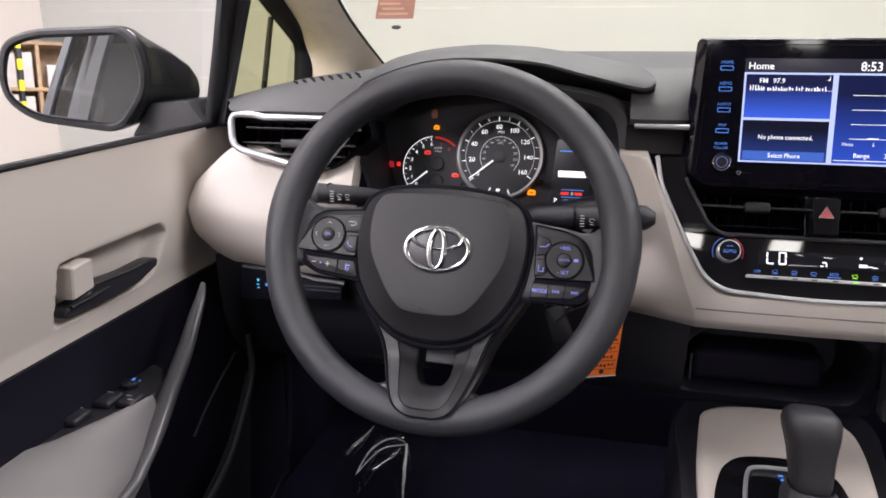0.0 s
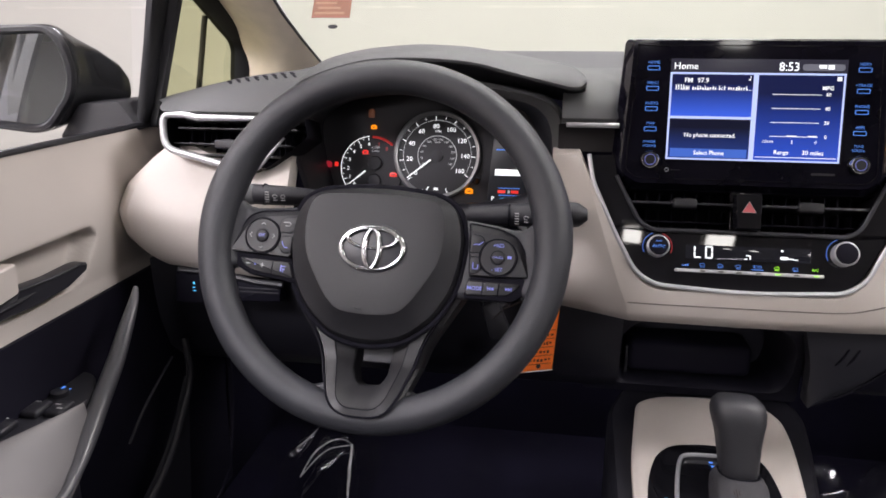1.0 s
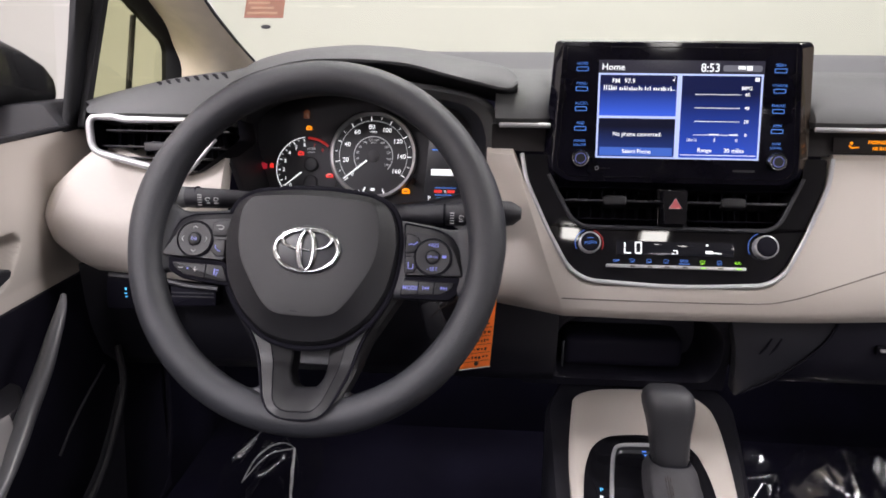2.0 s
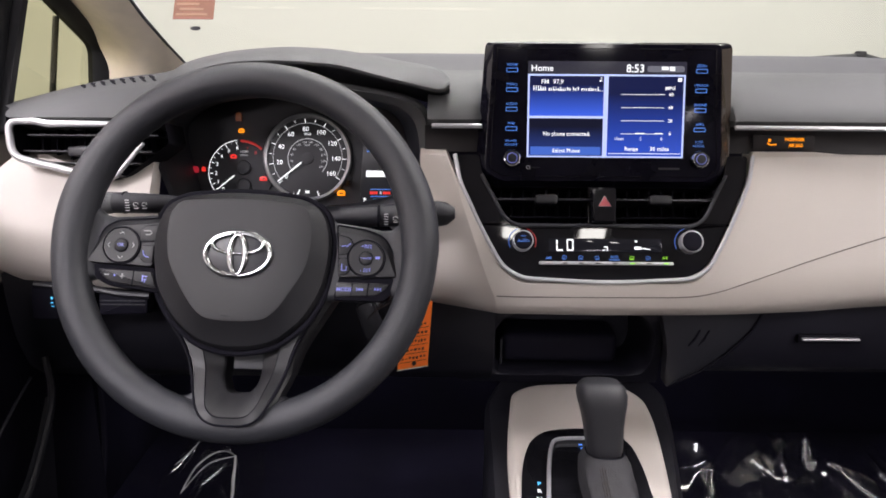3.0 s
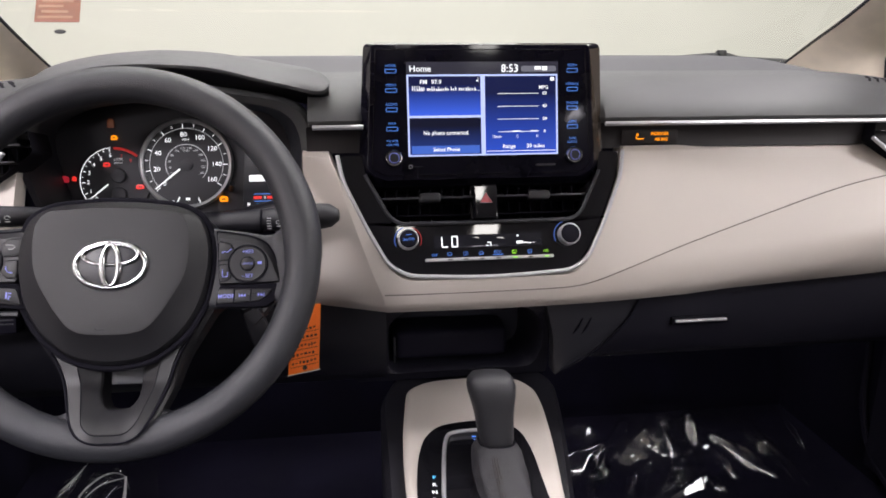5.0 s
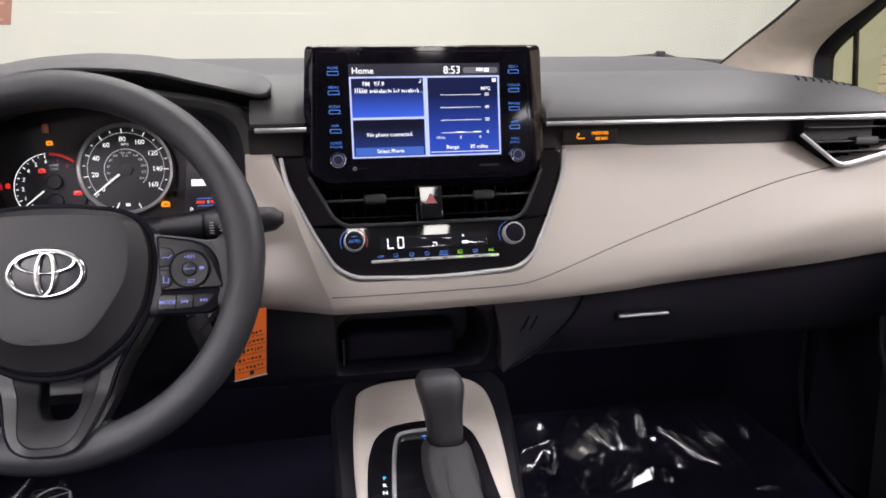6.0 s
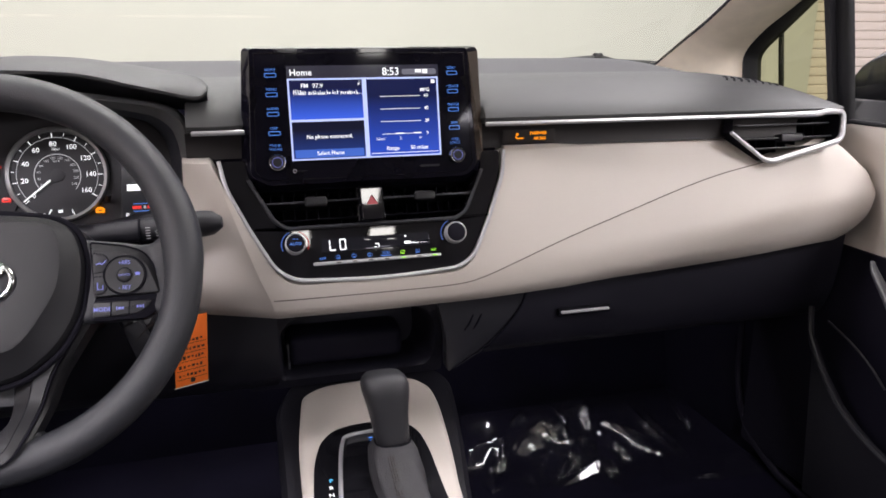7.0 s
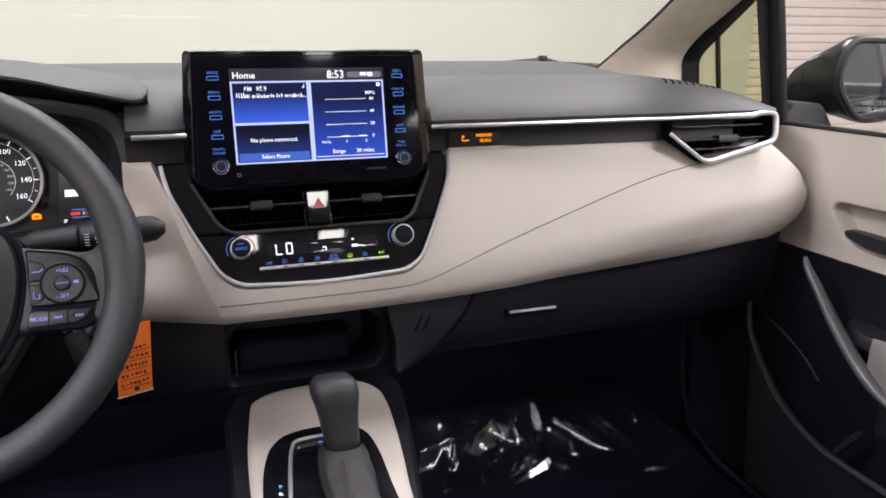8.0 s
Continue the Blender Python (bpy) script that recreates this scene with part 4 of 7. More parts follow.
# keys beside the screen
LEFT_KEYS, RIGHT_KEYS = ("HOME", "MENU", "AUDIO", "MAP"), ("SEEK>", "<TRACK", "PHONE", "APPS")
for s, names in ((-1, LEFT_KEYS), (1, RIGHT_KEYS)):
    for i, lab in enumerate(names):
        y = 0.0430 - 0.0212 * i
        note(lab, 0.0042, s * 0.1040, y + 0.0052, mat=LIT_BLUE, parent=unit, h=0.0006)
        o = rounded([(s * 0.1040 - 0.006, y - 0.0025), (s * 0.1040 + 0.006, y - 0.0025), (s * 0.1040 + 0.006, y + 0.0015), (s * 0.1040 - 0.006, y + 0.0015)], 0.0008, 2)
        key = part("key", tube([SC @ Vector((p.x, p.y, 0.0006)) for p in o], 0.00042, sides=5, closed=True, up=(0, -1, 0)), LIT_BLUE, unit)
        part("key_edge", bar(s * 0.1040, y - 0.0027, 0.011, 0.0006, SC, 0.0004), SPOKE, key)
    for j, lab in enumerate(("POWER", "VOLUME") if s < 0 else ("TUNE", "SCROLL")):
        note(lab, 0.0036, s * 0.1040, -0.0345 - 0.0042 * j, mat=LIT_BLUE, parent=unit, h=0.0006)
    at = SC @ Matrix.Translation((s * 0.1035, -0.0535, 0))
    dial = part("dial", lathe([(0.0098, 0), (0.0096, 0.011), (0.0086, 0.0125), (0.0076, 0.0120)], at, 36), BRIGHT, unit, "chrome-rimmed rotary knob")
    part("cap", lathe([(0.0078, 0.008), (0.0076, 0.0122), (0.0068, 0.0126)], at, 32), POD, dial, smooth=10)
    ring = [at @ Vector((p.x, p.y, 0.0126)) for p in ellipse(0, 0, 0.0054, 0.0054, 28)]
    part("ring_light", tube(ring, 0.00035, sides=5, closed=True, up=(0, -1, 0)), LIT_VIOLET, dial)
at = SC @ Matrix.Translation((-0.0845, -0.0635, 0))
part("mic_ring", tube([at @ Vector((p.x, p.y, 0.0004)) for p in ellipse(0, 0, 0.0018, 0.0018, 16)], 0.0004, sides=5, closed=True, up=(0, -1, 0)), PRINT, unit)
part("text_bar", bar(-0.0760, -0.0635, 0.011, 0.0006, SC, 0.0003), SPOKE, unit)
part("text_bar", bar(0.0720, -0.0640, 0.023, 0.0024, SC, 0.0003), SPOKE, unit)

# ---- instrument cluster ----
GA = plane_frame((-0.352, 1.092, 0.900), 15)
cluster = thing("instrument_cluster", (-0.352, 1.09, 0.84), "lit instrument cluster with white-rimmed speedometer under a grey hood", "instrument cluster")
HOOD_LIP = [(-0.503, 0.985), (-0.498, 0.990), (-0.489, 0.995), (-0.461, 1.006), (-0.422, 1.016), (-0.383, 1.0195), (-0.340, 1.0190), (-0.294, 1.0150), (-0.253, 1.005), (-0.223, 0.998), (-0.200, 0.9925), (-0.190, 0.9905), (-0.182, 0.9900), (-0.176, 0.9920), (-0.1725, 0.9955)]
HOOD_TOP = [(-0.503, 0.992), (-0.490, 1.013), (-0.446, 1.026), (-0.381, 1.0325), (-0.340, 1.032), (-0.305, 1.0295), (-0.271, 1.0245), (-0.237, 1.0185), (-0.210, 1.0138), (-0.194, 1.0105), (-0.184, 1.0065), (-0.177, 1.0020), (-0.1725, 0.9975)]
HOOD_FOOT = [(-0.503, 0.950), (-0.470, 0.988), (-0.380, 0.999), (-0.297, 0.991), (-0.265, 0.988), (-0.233, 0.983), (-0.207, 0.976), (-0.191, 0.973), (-0.176, 0.972)]
lip_line, crown_line = (smooth_path([(x, 0, z) for x, z in t], 6) for t in (HOOD_LIP, HOOD_TOP))
bm, under = bmesh.new(), bmesh.new()
loops, low_loops = [], []
for i in range(57):
    x = -0.503 + 0.3305 * i / 56
    lip, z = lerp_table([(p.x, p.z) for p in lip_line], x), lerp_table([(p.x, p.z) for p in crown_line], x)
    foot = min(lip - 0.012, lerp_table(HOOD_FOOT, x))
    end, blunt = ease(-0.186, -0.1725, x), 0.42 * ease(-0.245, -0.19, x)
    y0 = 0.995 + 0.004 * end
    loops.append([(x, y0 + 0.006, lip - 0.0045), (x, y0 + 0.001, lip - 0.003), (x, y0, lip), (x, y0 + 0.004, lip + 0.0025 + 0.35 * blunt * (z - lip)), (x, y0 + 0.030, lip + (0.50 + blunt) * (z - lip) + 0.002), (x, y0 + 0.060, lip + (0.85 + 0.3 * blunt) * (z - lip) + 0.001),
                  (x, 1.090, z), (x, 1.125, z - 0.003), (x, 1.235, 0.990 if z > 0.996 else z - 0.008)])
    low_loops.append([(x, y0 + 0.006, lip - 0.0045), (x, y0 + 0.014, lip * 0.75 + foot * 0.25 - 0.001), (x, 1.030, foot + 0.001), (x, 1.060, foot - 0.004)])
edge_rows = rings(bm, loops, False)
bm.faces.new(edge_rows[-1])
bm.faces.new(edge_rows[0])
part("hood", bm, PAD, cluster, "dark grey hood over the gauges")
rings(under, low_loops, False)
part("hood_underside", under, BLACK, cluster)
outer_b = [(-0.487, 0.825), (-0.513, 0.915), (-0.512, 0.955), (-0.470, 0.990), (-0.380, 1.003), (-0.300, 0.993), (-0.232, 0.982), (-0.209, 0.973), (-0.197, 0.958), (-0.193, 0.925), (-0.202, 0.875), (-0.230, 0.825)]
inner_b = [(-0.478, 0.825), (-0.5035, 0.912), (-0.496, 0.945), (-0.450, 0.966), (-0.372, 0.974), (-0.295, 0.968), (-0.253, 0.960), (-0.238, 0.951), (-0.228, 0.936), (-0.223, 0.908), (-0.230, 0.872), (-0.254, 0.825)]
bm = bmesh.new()
lo, li = smooth_path([(x, 0, z) for x, z in outer_b], 5), smooth_path([(x, 0, z) for x, z in inner_b], 5)
shroud = []
for a, b in zip(lo, li):
    shroud.append([(a.x, 1.03, a.z + 0.002), (a.x, 1.008, a.z), (a.x * 0.9 + b.x * 0.1, 1.004, a.z * 0.9 + b.z * 0.1), (a.x * 0.55 + b.x * 0.45, 1.012, a.z * 0.55 + b.z * 0.45), (a.x * 0.35 + b.x * 0.65, 1.030, a.z * 0.35 + b.z * 0.65), (b.x, 1.075, b.z), (b.x, 1.125, b.z)])
rings(bm, [row[3:] for row in shroud], False)
rings(bm, [row[:4] for row in shroud[:25]], False)
part("shroud", bm, BLACK, cluster, "black shroud round the dials")
bm = bmesh.new()
rings(bm, [row[:4] for row in shroud[24:]], False)
part("shroud_bezel", bm, PAD, cluster, "dark grey bezel of the dials")
part("face", slab([(-0.16, -0.09), (0.14, -0.09), (0.14, 0.09), (-0.16, 0.09)], 0.01, 0.001, GA, front=-0.004), FACE, cluster)
# lower lip of the cluster
part("lower_lip", tube(smooth_path([(-0.500, 1.02, 0.835), (-0.40, 1.03, 0.832), (-0.30, 1.03, 0.836), (-0.255, 1.022, 0.846), (-0.205, 1.005, 0.862)], 6), 0.014, sides=10), BLACK, cluster)


def dial_face(cx, cy, r, a_zero, a_full, labels, size, majors, ring, parent):
    if ring:
        part("ring", lathe([(r + 0.0050, -0.004), (r + 0.0050, 0.003), (r + 0.0035, 0.0048), (r, 0.0030), (r - 0.0005, 0.0)], GA @ Matrix.Translation((cx, cy, 0)), 72, None, False), material("gauge_ring", (0.42, 0.42, 0.43), 0.35, 0.7), parent, "grey metal ring")
    for i in range(majors + 1):
        a = radians(a_zero + (a_full - a_zero) * i / majors)
        long = i % 2 == 0
        r0 = r - (0.0075 if long else 0.0050) * (1 if ring else 0.7)
        p0, p1 = (cx + r0 * math.cos(a), cy + r0 * math.sin(a)), (cx + (r - 0.0018) * math.cos(a), cy + (r - 0.0018) * math.sin(a))
        part("tick", tube([GA @ Vector((*p0, 0.0006)), GA @ Vector((*p1, 0.0006))], 0.00055 if long else 0.0004, sides=5, up=(0, -1, 0)), LIT_WHITE, parent)
    for i, lab in enumerate(labels):
        a = radians(a_zero + (a_full - a_zero) * i / (len(labels) - 1))
        rr = r - (0.0150 if ring else 0.0095)
        text(lab, size, GA @ Matrix.Translation((cx + rr * math.cos(a), cy + rr * math.sin(a), 0.0008)), LIT_WHITE, parent, thick=0.00008)


speedo = part("speedometer", lathe([(0.0520, -0.006), (0.0520, -0.0002), (0.0510, 0.0)], GA @ Matrix.Translation((0.0005, -0.003, 0)), 64), FACE, cluster)
dial_face(0.0005, -0.003, 0.0510, 222, -34, ("0", "20", "40", "60", "80", "100", "120", "140", "160"), 0.0082, 16, True, speedo)
arc = [GA @ Vector((p.x, p.y, 0.0006)) for p in ellipse(0.0005, -0.004, 0.0250, 0.0250, 40, 222, -42)]
part("inner_arc", tube(arc, 0.00045, sides=5, up=(0, -1, 0)), LIT_DIM, speedo)
for i in range(12):
    a = radians(212 - (212 + 32) * i / 11)
    text(str(20 * (i + 1)), 0.0040, GA @ Matrix.Translation((0.0005 + 0.0205 * math.cos(a), -0.004 + 0.0205 * math.sin(a), 0.0008)), LIT_DIM, speedo)
arc = [GA @ Vector((p.x, p.y, 0.0006)) for p in ellipse(0.0005, -0.003, 0.0438, 0.0438, 60, 224, -36)]
part("scale_rule", tube(arc, 0.00035, sides=5, up=(0, -1, 0)), LIT_DIM, speedo)
text("MPH", 0.0042, GA @ Matrix.Translation((0.0005, 0.0265, 0.0008)), LIT_WHITE, speedo)
text("km/h", 0.0036, GA @ Matrix.Translation((0.0005, 0.0130, 0.0008)), LIT_DIM, speedo)
part("needle", tube([GA @ Vector((-0.0070, -0.0098, 0.004)), GA @ Vector((-0.0370, -0.0335, 0.003))], [0.0011, 0.0007], sides=6, up=(0, -1, 0)), LIT_WHITE, speedo)
part("needle_hub", lathe([(0.0078, 0.0), (0.0078, 0.0012), (0.0070, 0.0018)], GA @ Matrix.Translation((0.0005, -0.004, 0)), 28), FACE, speedo)
part("needle", tube([GA @ Vector((-0.0085, -0.0440, 0.004)), GA @ Vector((-0.0130, -0.0525, 0.003))], [0.0009, 0.0007], sides=6, up=(0, -1, 0)), LIT_WHITE, speedo)
part("fuel_mark", bar(0.0005, -0.0465, 0.005, 0.0032, GA, 0.0006), LIT_WHITE, speedo)
for x, y in ((-0.0170, -0.0495), (0.0135, -0.0470), (0.0150, -0.0500)):
    part("fuel_tick", bar(x, y, 0.0012, 0.0038, GA, 0.0006), LIT_WHITE, speedo)
tach = part("tachometer", lathe([(0.0420, -0.006), (0.0420, -0.0006), (0.0415, -0.0003)], GA @ Matrix.Translation((-0.0845, -0.022, 0)), 56), FACE, cluster)
dial_face(-0.0845, -0.022, 0.0405, 225, 98, ("0", "1", "2", "3", "4", "5", "6"), 0.0068, 12, False, tach)
arc = [GA @ Vector((p.x, p.y, 0.0006)) for p in ellipse(-0.0845, -0.022, 0.0405, 0.0405, 36, 228, 96)]
part("arc", tube(arc, 0.0005, sides=5, up=(0, -1, 0)), LIT_WHITE, tach)
arc = [GA @ Vector((p.x, p.y, 0.0006)) for p in ellipse(-0.0845, -0.022, 0.0395, 0.0395, 16, 90, 48)]
part("red_zone", tube(arc, 0.0016, sides=6, up=(0, -1, 0)), material("red_zone", (0.3, 0.02, 0.02), 0.4, emit=(1.0, 0.05, 0.04), power=0.22), tach)
part("needle", tube([GA @ Vector((-0.0920, -0.0265, 0.003)), GA @ Vector((-0.1135, -0.0440, 0.003))], [0.0010, 0.0006], sides=6, up=(0, -1, 0)), LIT_WHITE, tach)
part("needle", tube([GA @ Vector((-0.0930, -0.0480, 0.003)), GA @ Vector((-0.1010, -0.0560, 0.003))], [0.0009, 0.0006], sides=6, up=(0, -1, 0)), LIT_WHITE, tach)
for y in (-0.016, -0.039):
    part("hub", lathe([(0.0090, 0.0), (0.0090, 0.003), (0.008, 0.004)], GA @ Matrix.Translation((-0.0800, y, 0)), 24), BLACK, tach)
for lab, a in (("7", 74), ("8", 52)):
    text(lab, 0.0062, GA @ Matrix.Translation((-0.0845 + 0.0310 * math.cos(radians(a)), -0.022 + 0.0310 * math.sin(radians(a)), 0.0006)), DIM_RED, tach, thick=0.0001)
text("x1000", 0.0044, GA @ Matrix.Translation((-0.0800, 0.0040, 0.0006)), LIT_DIM, tach)
text("r/min", 0.0044, GA @ Matrix.Translation((-0.0800, -0.0002, 0.0006)), LIT_DIM, tach)
for name, x, y, w, h, mat_ in (("engine_lamp", -0.0835, 0.0305, 0.0075, 0.0055, LIT_AMBER), ("belt_lamp", -0.1315, -0.0185, 0.0050, 0.0060, LIT_RED), ("airbag_lamp", -0.1425, -0.0190, 0.0100, 0.0080, material("lit_dim_red", (0.2, 0.02, 0.02), 0.4, emit=(1.0, 0.04, 0.08), power=0.28)),
                               ("battery_lamp", -0.0935, -0.0020, 0.0080, 0.0055, LIT_RED), ("oil_lamp", -0.0555, -0.0300, 0.0095, 0.0055, LIT_RED), ("car_lamp", 0.0435, -0.0475, 0.0100, 0.0070, LIT_AMBER), ("dim_lamp", -0.0870, 0.0480, 0.0080, 0.0110, material("lit_faint_amber", (0.05, 0.02, 0.01), 0.4, emit=(1.0, 0.25, 0.05), power=0.05))):
    lamp_ = part(name, slab(rounded([(x - w / 2, y - h / 2), (x + w / 2, y - h / 2), (x + w / 2, y + h * 0.25), (x + w * 0.25, y + h / 2), (x - w * 0.25, y + h / 2), (x - w / 2, y + h * 0.25)], 0.001, 2), 0.001, 0.0002, GA, front=0.0012), mat_, cluster)
    if w > 0.007 and "dim" not in name and name != "airbag_lamp":
        part("lamp_core", bar(x, y - h * 0.05, w * 0.45, h * 0.22, GA, 0.0013), FACE, lamp_)
info = part("trip_display", slab(rounded([(0.066, -0.062), (0.116, -0.062), (0.112, 0.020), (0.072, 0.020)], 0.003, 3), 0.001, 0.0003, GA, front=0.0004), material("trip_glass", (0.012, 0.012, 0.014), 0.35, emit=(0.05, 0.06, 0.10), power=0.06), cluster)
part("status_line", bar(0.084, 0.0055, 0.017, 0.0016, GA, 0.0006), LIT_BLUE, info)
part("notice_bar", slab([(0.0750, -0.0268), (0.1100, -0.0268), (0.1062, -0.0190), (0.0752, -0.0188)], 0.0004, 0.0001, GA, front=0.0010), LIT_WHITE, info, "white lit notice bar")
part("status_line", bar(0.094, -0.0425, 0.027, 0.0009, GA, 0.0006), LIT_BLUE, info)
for x, mat_, w in ((0.0845, LIT_RED, 0.010), (0.0935, LIT_DIM, 0.0025), (0.1010, LIT_RED, 0.0095)):
    part("gauge_block", bar(x, -0.0470, w, 0.0036, GA, 0.0006), mat_, info)
part("status_line", bar(0.094, -0.0515, 0.027, 0.0009, GA, 0.0006), LIT_BLUE, info)
text("P", 0.0078, GA @ Matrix.Translation((0.0735, -0.0562, 0.0008)), LIT_WHITE, info, thick=0.0001)
text("ODO", 0.0042, GA @ Matrix.Translation((0.0880, -0.0562, 0.0008)), LIT_CYAN, info)
text("1644", 0.0050, GA @ Matrix.Translation((0.1035, -0.0566, 0.0008)), LIT_WHITE, info)
part("trip_stem", tube([GA @ Vector((0.052, -0.036, 0)), GA @ Vector((0.057, -0.030, 0.018))], 0.0035, sides=10, up=(0, 0, 1)), BLACK, cluster)

# ---- steering wheel ----
WH = plane_frame((-0.365, 0.833, 0.854), 25, -1.5)
wheel = thing("steering_wheel", (-0.365, 0.86, 0.84), "dark grey three-spoke steering wheel with airbag cover and switches", "steering wheel")
RIM_R, TUBE_R = 0.1654, 0.0168
path = [WH @ Vector((RIM_R * math.cos(2 * math.pi * i / 128), RIM_R * math.sin(2 * math.pi * i / 128), 0)) for i in range(128)]
bm = bmesh.new()
loops = []
for i in range(128):
    a = 2 * math.pi * i / 128
    fat = 1.0 + 0.10 * math.exp(-((math.degrees(a) - 12) / 14) ** 2) + 0.10 * math.exp(-((math.degrees(a) - 168) / 14) ** 2)
    loops.append([WH @ Vector(((RIM_R + TUBE_R * fat * math.cos(b)) * math.cos(a), (RIM_R + TUBE_R * fat * math.cos(b)) * math.sin(a), 0.0175 * math.sin(b))) for b in [2 * math.pi * j / 20 for j in range(20)]])
loops.append(loops[0])
rings(bm, loops, True)
bmesh.ops.remove_doubles(bm, verts=bm.verts, dist=1e-6)
part("rim", bm, WHEEL, wheel, "grained urethane rim")
PAD_O = [(-0.077, 0.036), (-0.058, 0.0475), (-0.018, 0.0520), (0.018, 0.0520), (0.058, 0.0475), (0.077, 0.036), (0.0850, 0.010), (0.0845, -0.012), (0.0790, -0.043), (0.0640, -0.070), (0.0370, -0.092), (0.012, -0.0985),
         (-0.012, -0.0985), (-0.0370, -0.092), (-0.0640, -0.070), (-0.0790, -0.043), (-0.0845, -0.012), (-0.0850, 0.010)]
pad_line = rounded(PAD_O, 0.012, 4)
FACET = [(-0.058, 0.0400), (-0.018, 0.0430), (0.018, 0.0430), (0.058, 0.0400), (0.0660, 0.028), (0.0680, 0.004), (0.0640, -0.020), (0.0440, -0.054), (0.0300, -0.0690), (0.012, -0.0715),
         (-0.012, -0.0715), (-0.0300, -0.0690), (-0.0440, -0.054), (-0.0640, -0.020), (-0.0680, 0.004), (-0.0660, 0.028)]
bm = bmesh.new()
# the pad: outline, rounded shoulder, facet
facet_line = rounded(FACET, 0.012, 4)


def resample(line, n):
    """n even steps round an outline, begun at its top centre."""
    k = len(line)
    start = max(range(k), key=lambda i: line[i].y - abs(line[i].x))
    pts = [line[(start + i) % k] for i in range(k)] + [line[start]]
    ds = [0.0]
    for a, b in zip(pts, pts[1:]):
        ds.append(ds[-1] + (b - a).length)
    out, j = [], 0
    for i in range(n):
        d = ds[-1] * i / n
        while ds[j + 1] < d:
            j += 1
        out.append(pts[j] + (pts[j + 1] - pts[j]) * ((d - ds[j]) / max(1e-9, ds[j + 1] - ds[j])))
    return out


A_, B_ = [p + Vector((-0.003, 0)) for p in resample(pad_line, 96)], [p + Vector((-0.003, 0)) for p in resample(facet_line, 96)]
mid_ = lambda w: [a * (1 - w) + b * w for a, b in zip(A_, B_)]
rings(bm, [[WH @ Vector((p.x, p.y, h)) for p in o] for o, h in ((A_, -0.030), (A_, -0.005), (mid_(0.05), -0.0008), (mid_(0.16), 0.0030), (mid_(0.94), 0.0120), (mid_(1.0), 0.0132), ([p * 0.96 + Vector((0, -0.0005)) for p in B_], 0.0138), ([p * 0.45 + Vector((0, -0.007)) for p in B_], 0.0142))], True, True, True)
cover = part("airbag_cover", bm, WHEEL_PAD, wheel, "soft dark grey airbag cover", smooth=20)
# groove round the cover
bm = bmesh.new()
part("cover_gap", tube([WH @ Vector((p.x * 1.022, (p.y + 0.02) * 1.022 - 0.02, -0.006)) for p in A_], 0.0032, bm, sides=8, closed=True, up=(0, -1, 0)), HOLE, wheel)
# lower fork: side walls, outer band, grooved face that dips to an open slot between its two arms
def along(pts, n, r=0.006):
    """n + 1 even steps along an open 2D line with rounded corners."""
    line = rounded(pts, r, 4, closed=False)
    ds = [0.0]
    for a, b in zip(line, line[1:]):
        ds.append(ds[-1] + (Vector(b) - Vector(a)).length)
    out, j = [], 0
    for i in range(n + 1):
        d = ds[-1] * i / n
        while j < len(ds) - 2 and ds[j + 1] < d:
            j += 1
        out.append(Vector(line[j]).lerp(Vector(line[j + 1]), min(1.0, (d - ds[j]) / max(1e-9, ds[j + 1] - ds[j]))))
    return out


def fork_h(y):
    """Height of the fork's face: it climbs onto the rim at its foot."""
    return -0.010 + 0.0315 * ease(-0.108, -0.160, y)


OUT_U = along([(-0.093, 0.0), (-0.089, -0.030), (-0.0645, -0.0756), (-0.0507, -0.0961), (-0.042, -0.122), (-0.032, -0.1440), (-0.0235, -0.158), (-0.012, -0.1640), (0.016, -0.1640), (0.0285, -0.158), (0.036, -0.1430), (0.0434, -0.118), (0.0495, -0.0937), (0.0640, -0.0662), (0.083, -0.030), (0.088, 0.0)], 72, 0.012)
GROOVE_U = along([(-0.060, -0.020), (-0.040, -0.080), (-0.0290, -0.1235), (-0.0205, -0.1500), (-0.0115, -0.1575), (0.016, -0.1575), (0.0245, -0.1490), (0.0320, -0.1203), (0.040, -0.080), (0.060, -0.020)], 72)
SLOT_U = along([(-0.0145, -0.060), (-0.0145, -0.1223), (-0.0085, -0.1345), (-0.003, -0.1370), (0.0140, -0.1360), (0.0195, -0.1277), (0.0210, -0.060)], 72, 0.004)
bm = bmesh.new()
band = lambda line, dh: [WH @ Vector((p.x, p.y, fork_h(p.y) + dh)) for p in line]
grow = lambda line, d: [Vector((p.x * (1 + d), p.y - 0.02 * d)) for p in line]
blend_u = [a.lerp(b, 0.10) for a, b in zip(OUT_U, GROOVE_U)]
rings(bm, [band(grow(OUT_U, 0.05), -0.030), band(OUT_U, -0.003), band(blend_u, 0.0), band([a.lerp(b, 0.97) for a, b in zip(OUT_U, GROOVE_U)], 0.0008), band(GROOVE_U, -0.0010),
           band([a.lerp(b, 0.05) for a, b in zip(GROOVE_U, SLOT_U)], 0.0005), band([a.lerp(b, 0.92) for a, b in zip(GROOVE_U, SLOT_U)], -0.0058), band(SLOT_U, -0.008), band(SLOT_U, -0.034)], False)
fork = part("lower_spoke", bm, FORK, wheel, "satin dark grey lower fork", smooth=22)
part("trim_groove", tube(band(GROOVE_U, 0.0), 0.0007, sides=6, up=(0, -1, 0)), HOLE, fork)
part("spoke_bridge", box(-0.0085, 0.0205, -0.1150, -0.0900, -0.0260, -0.0200, 0.001, None, WH), WHEEL, fork)
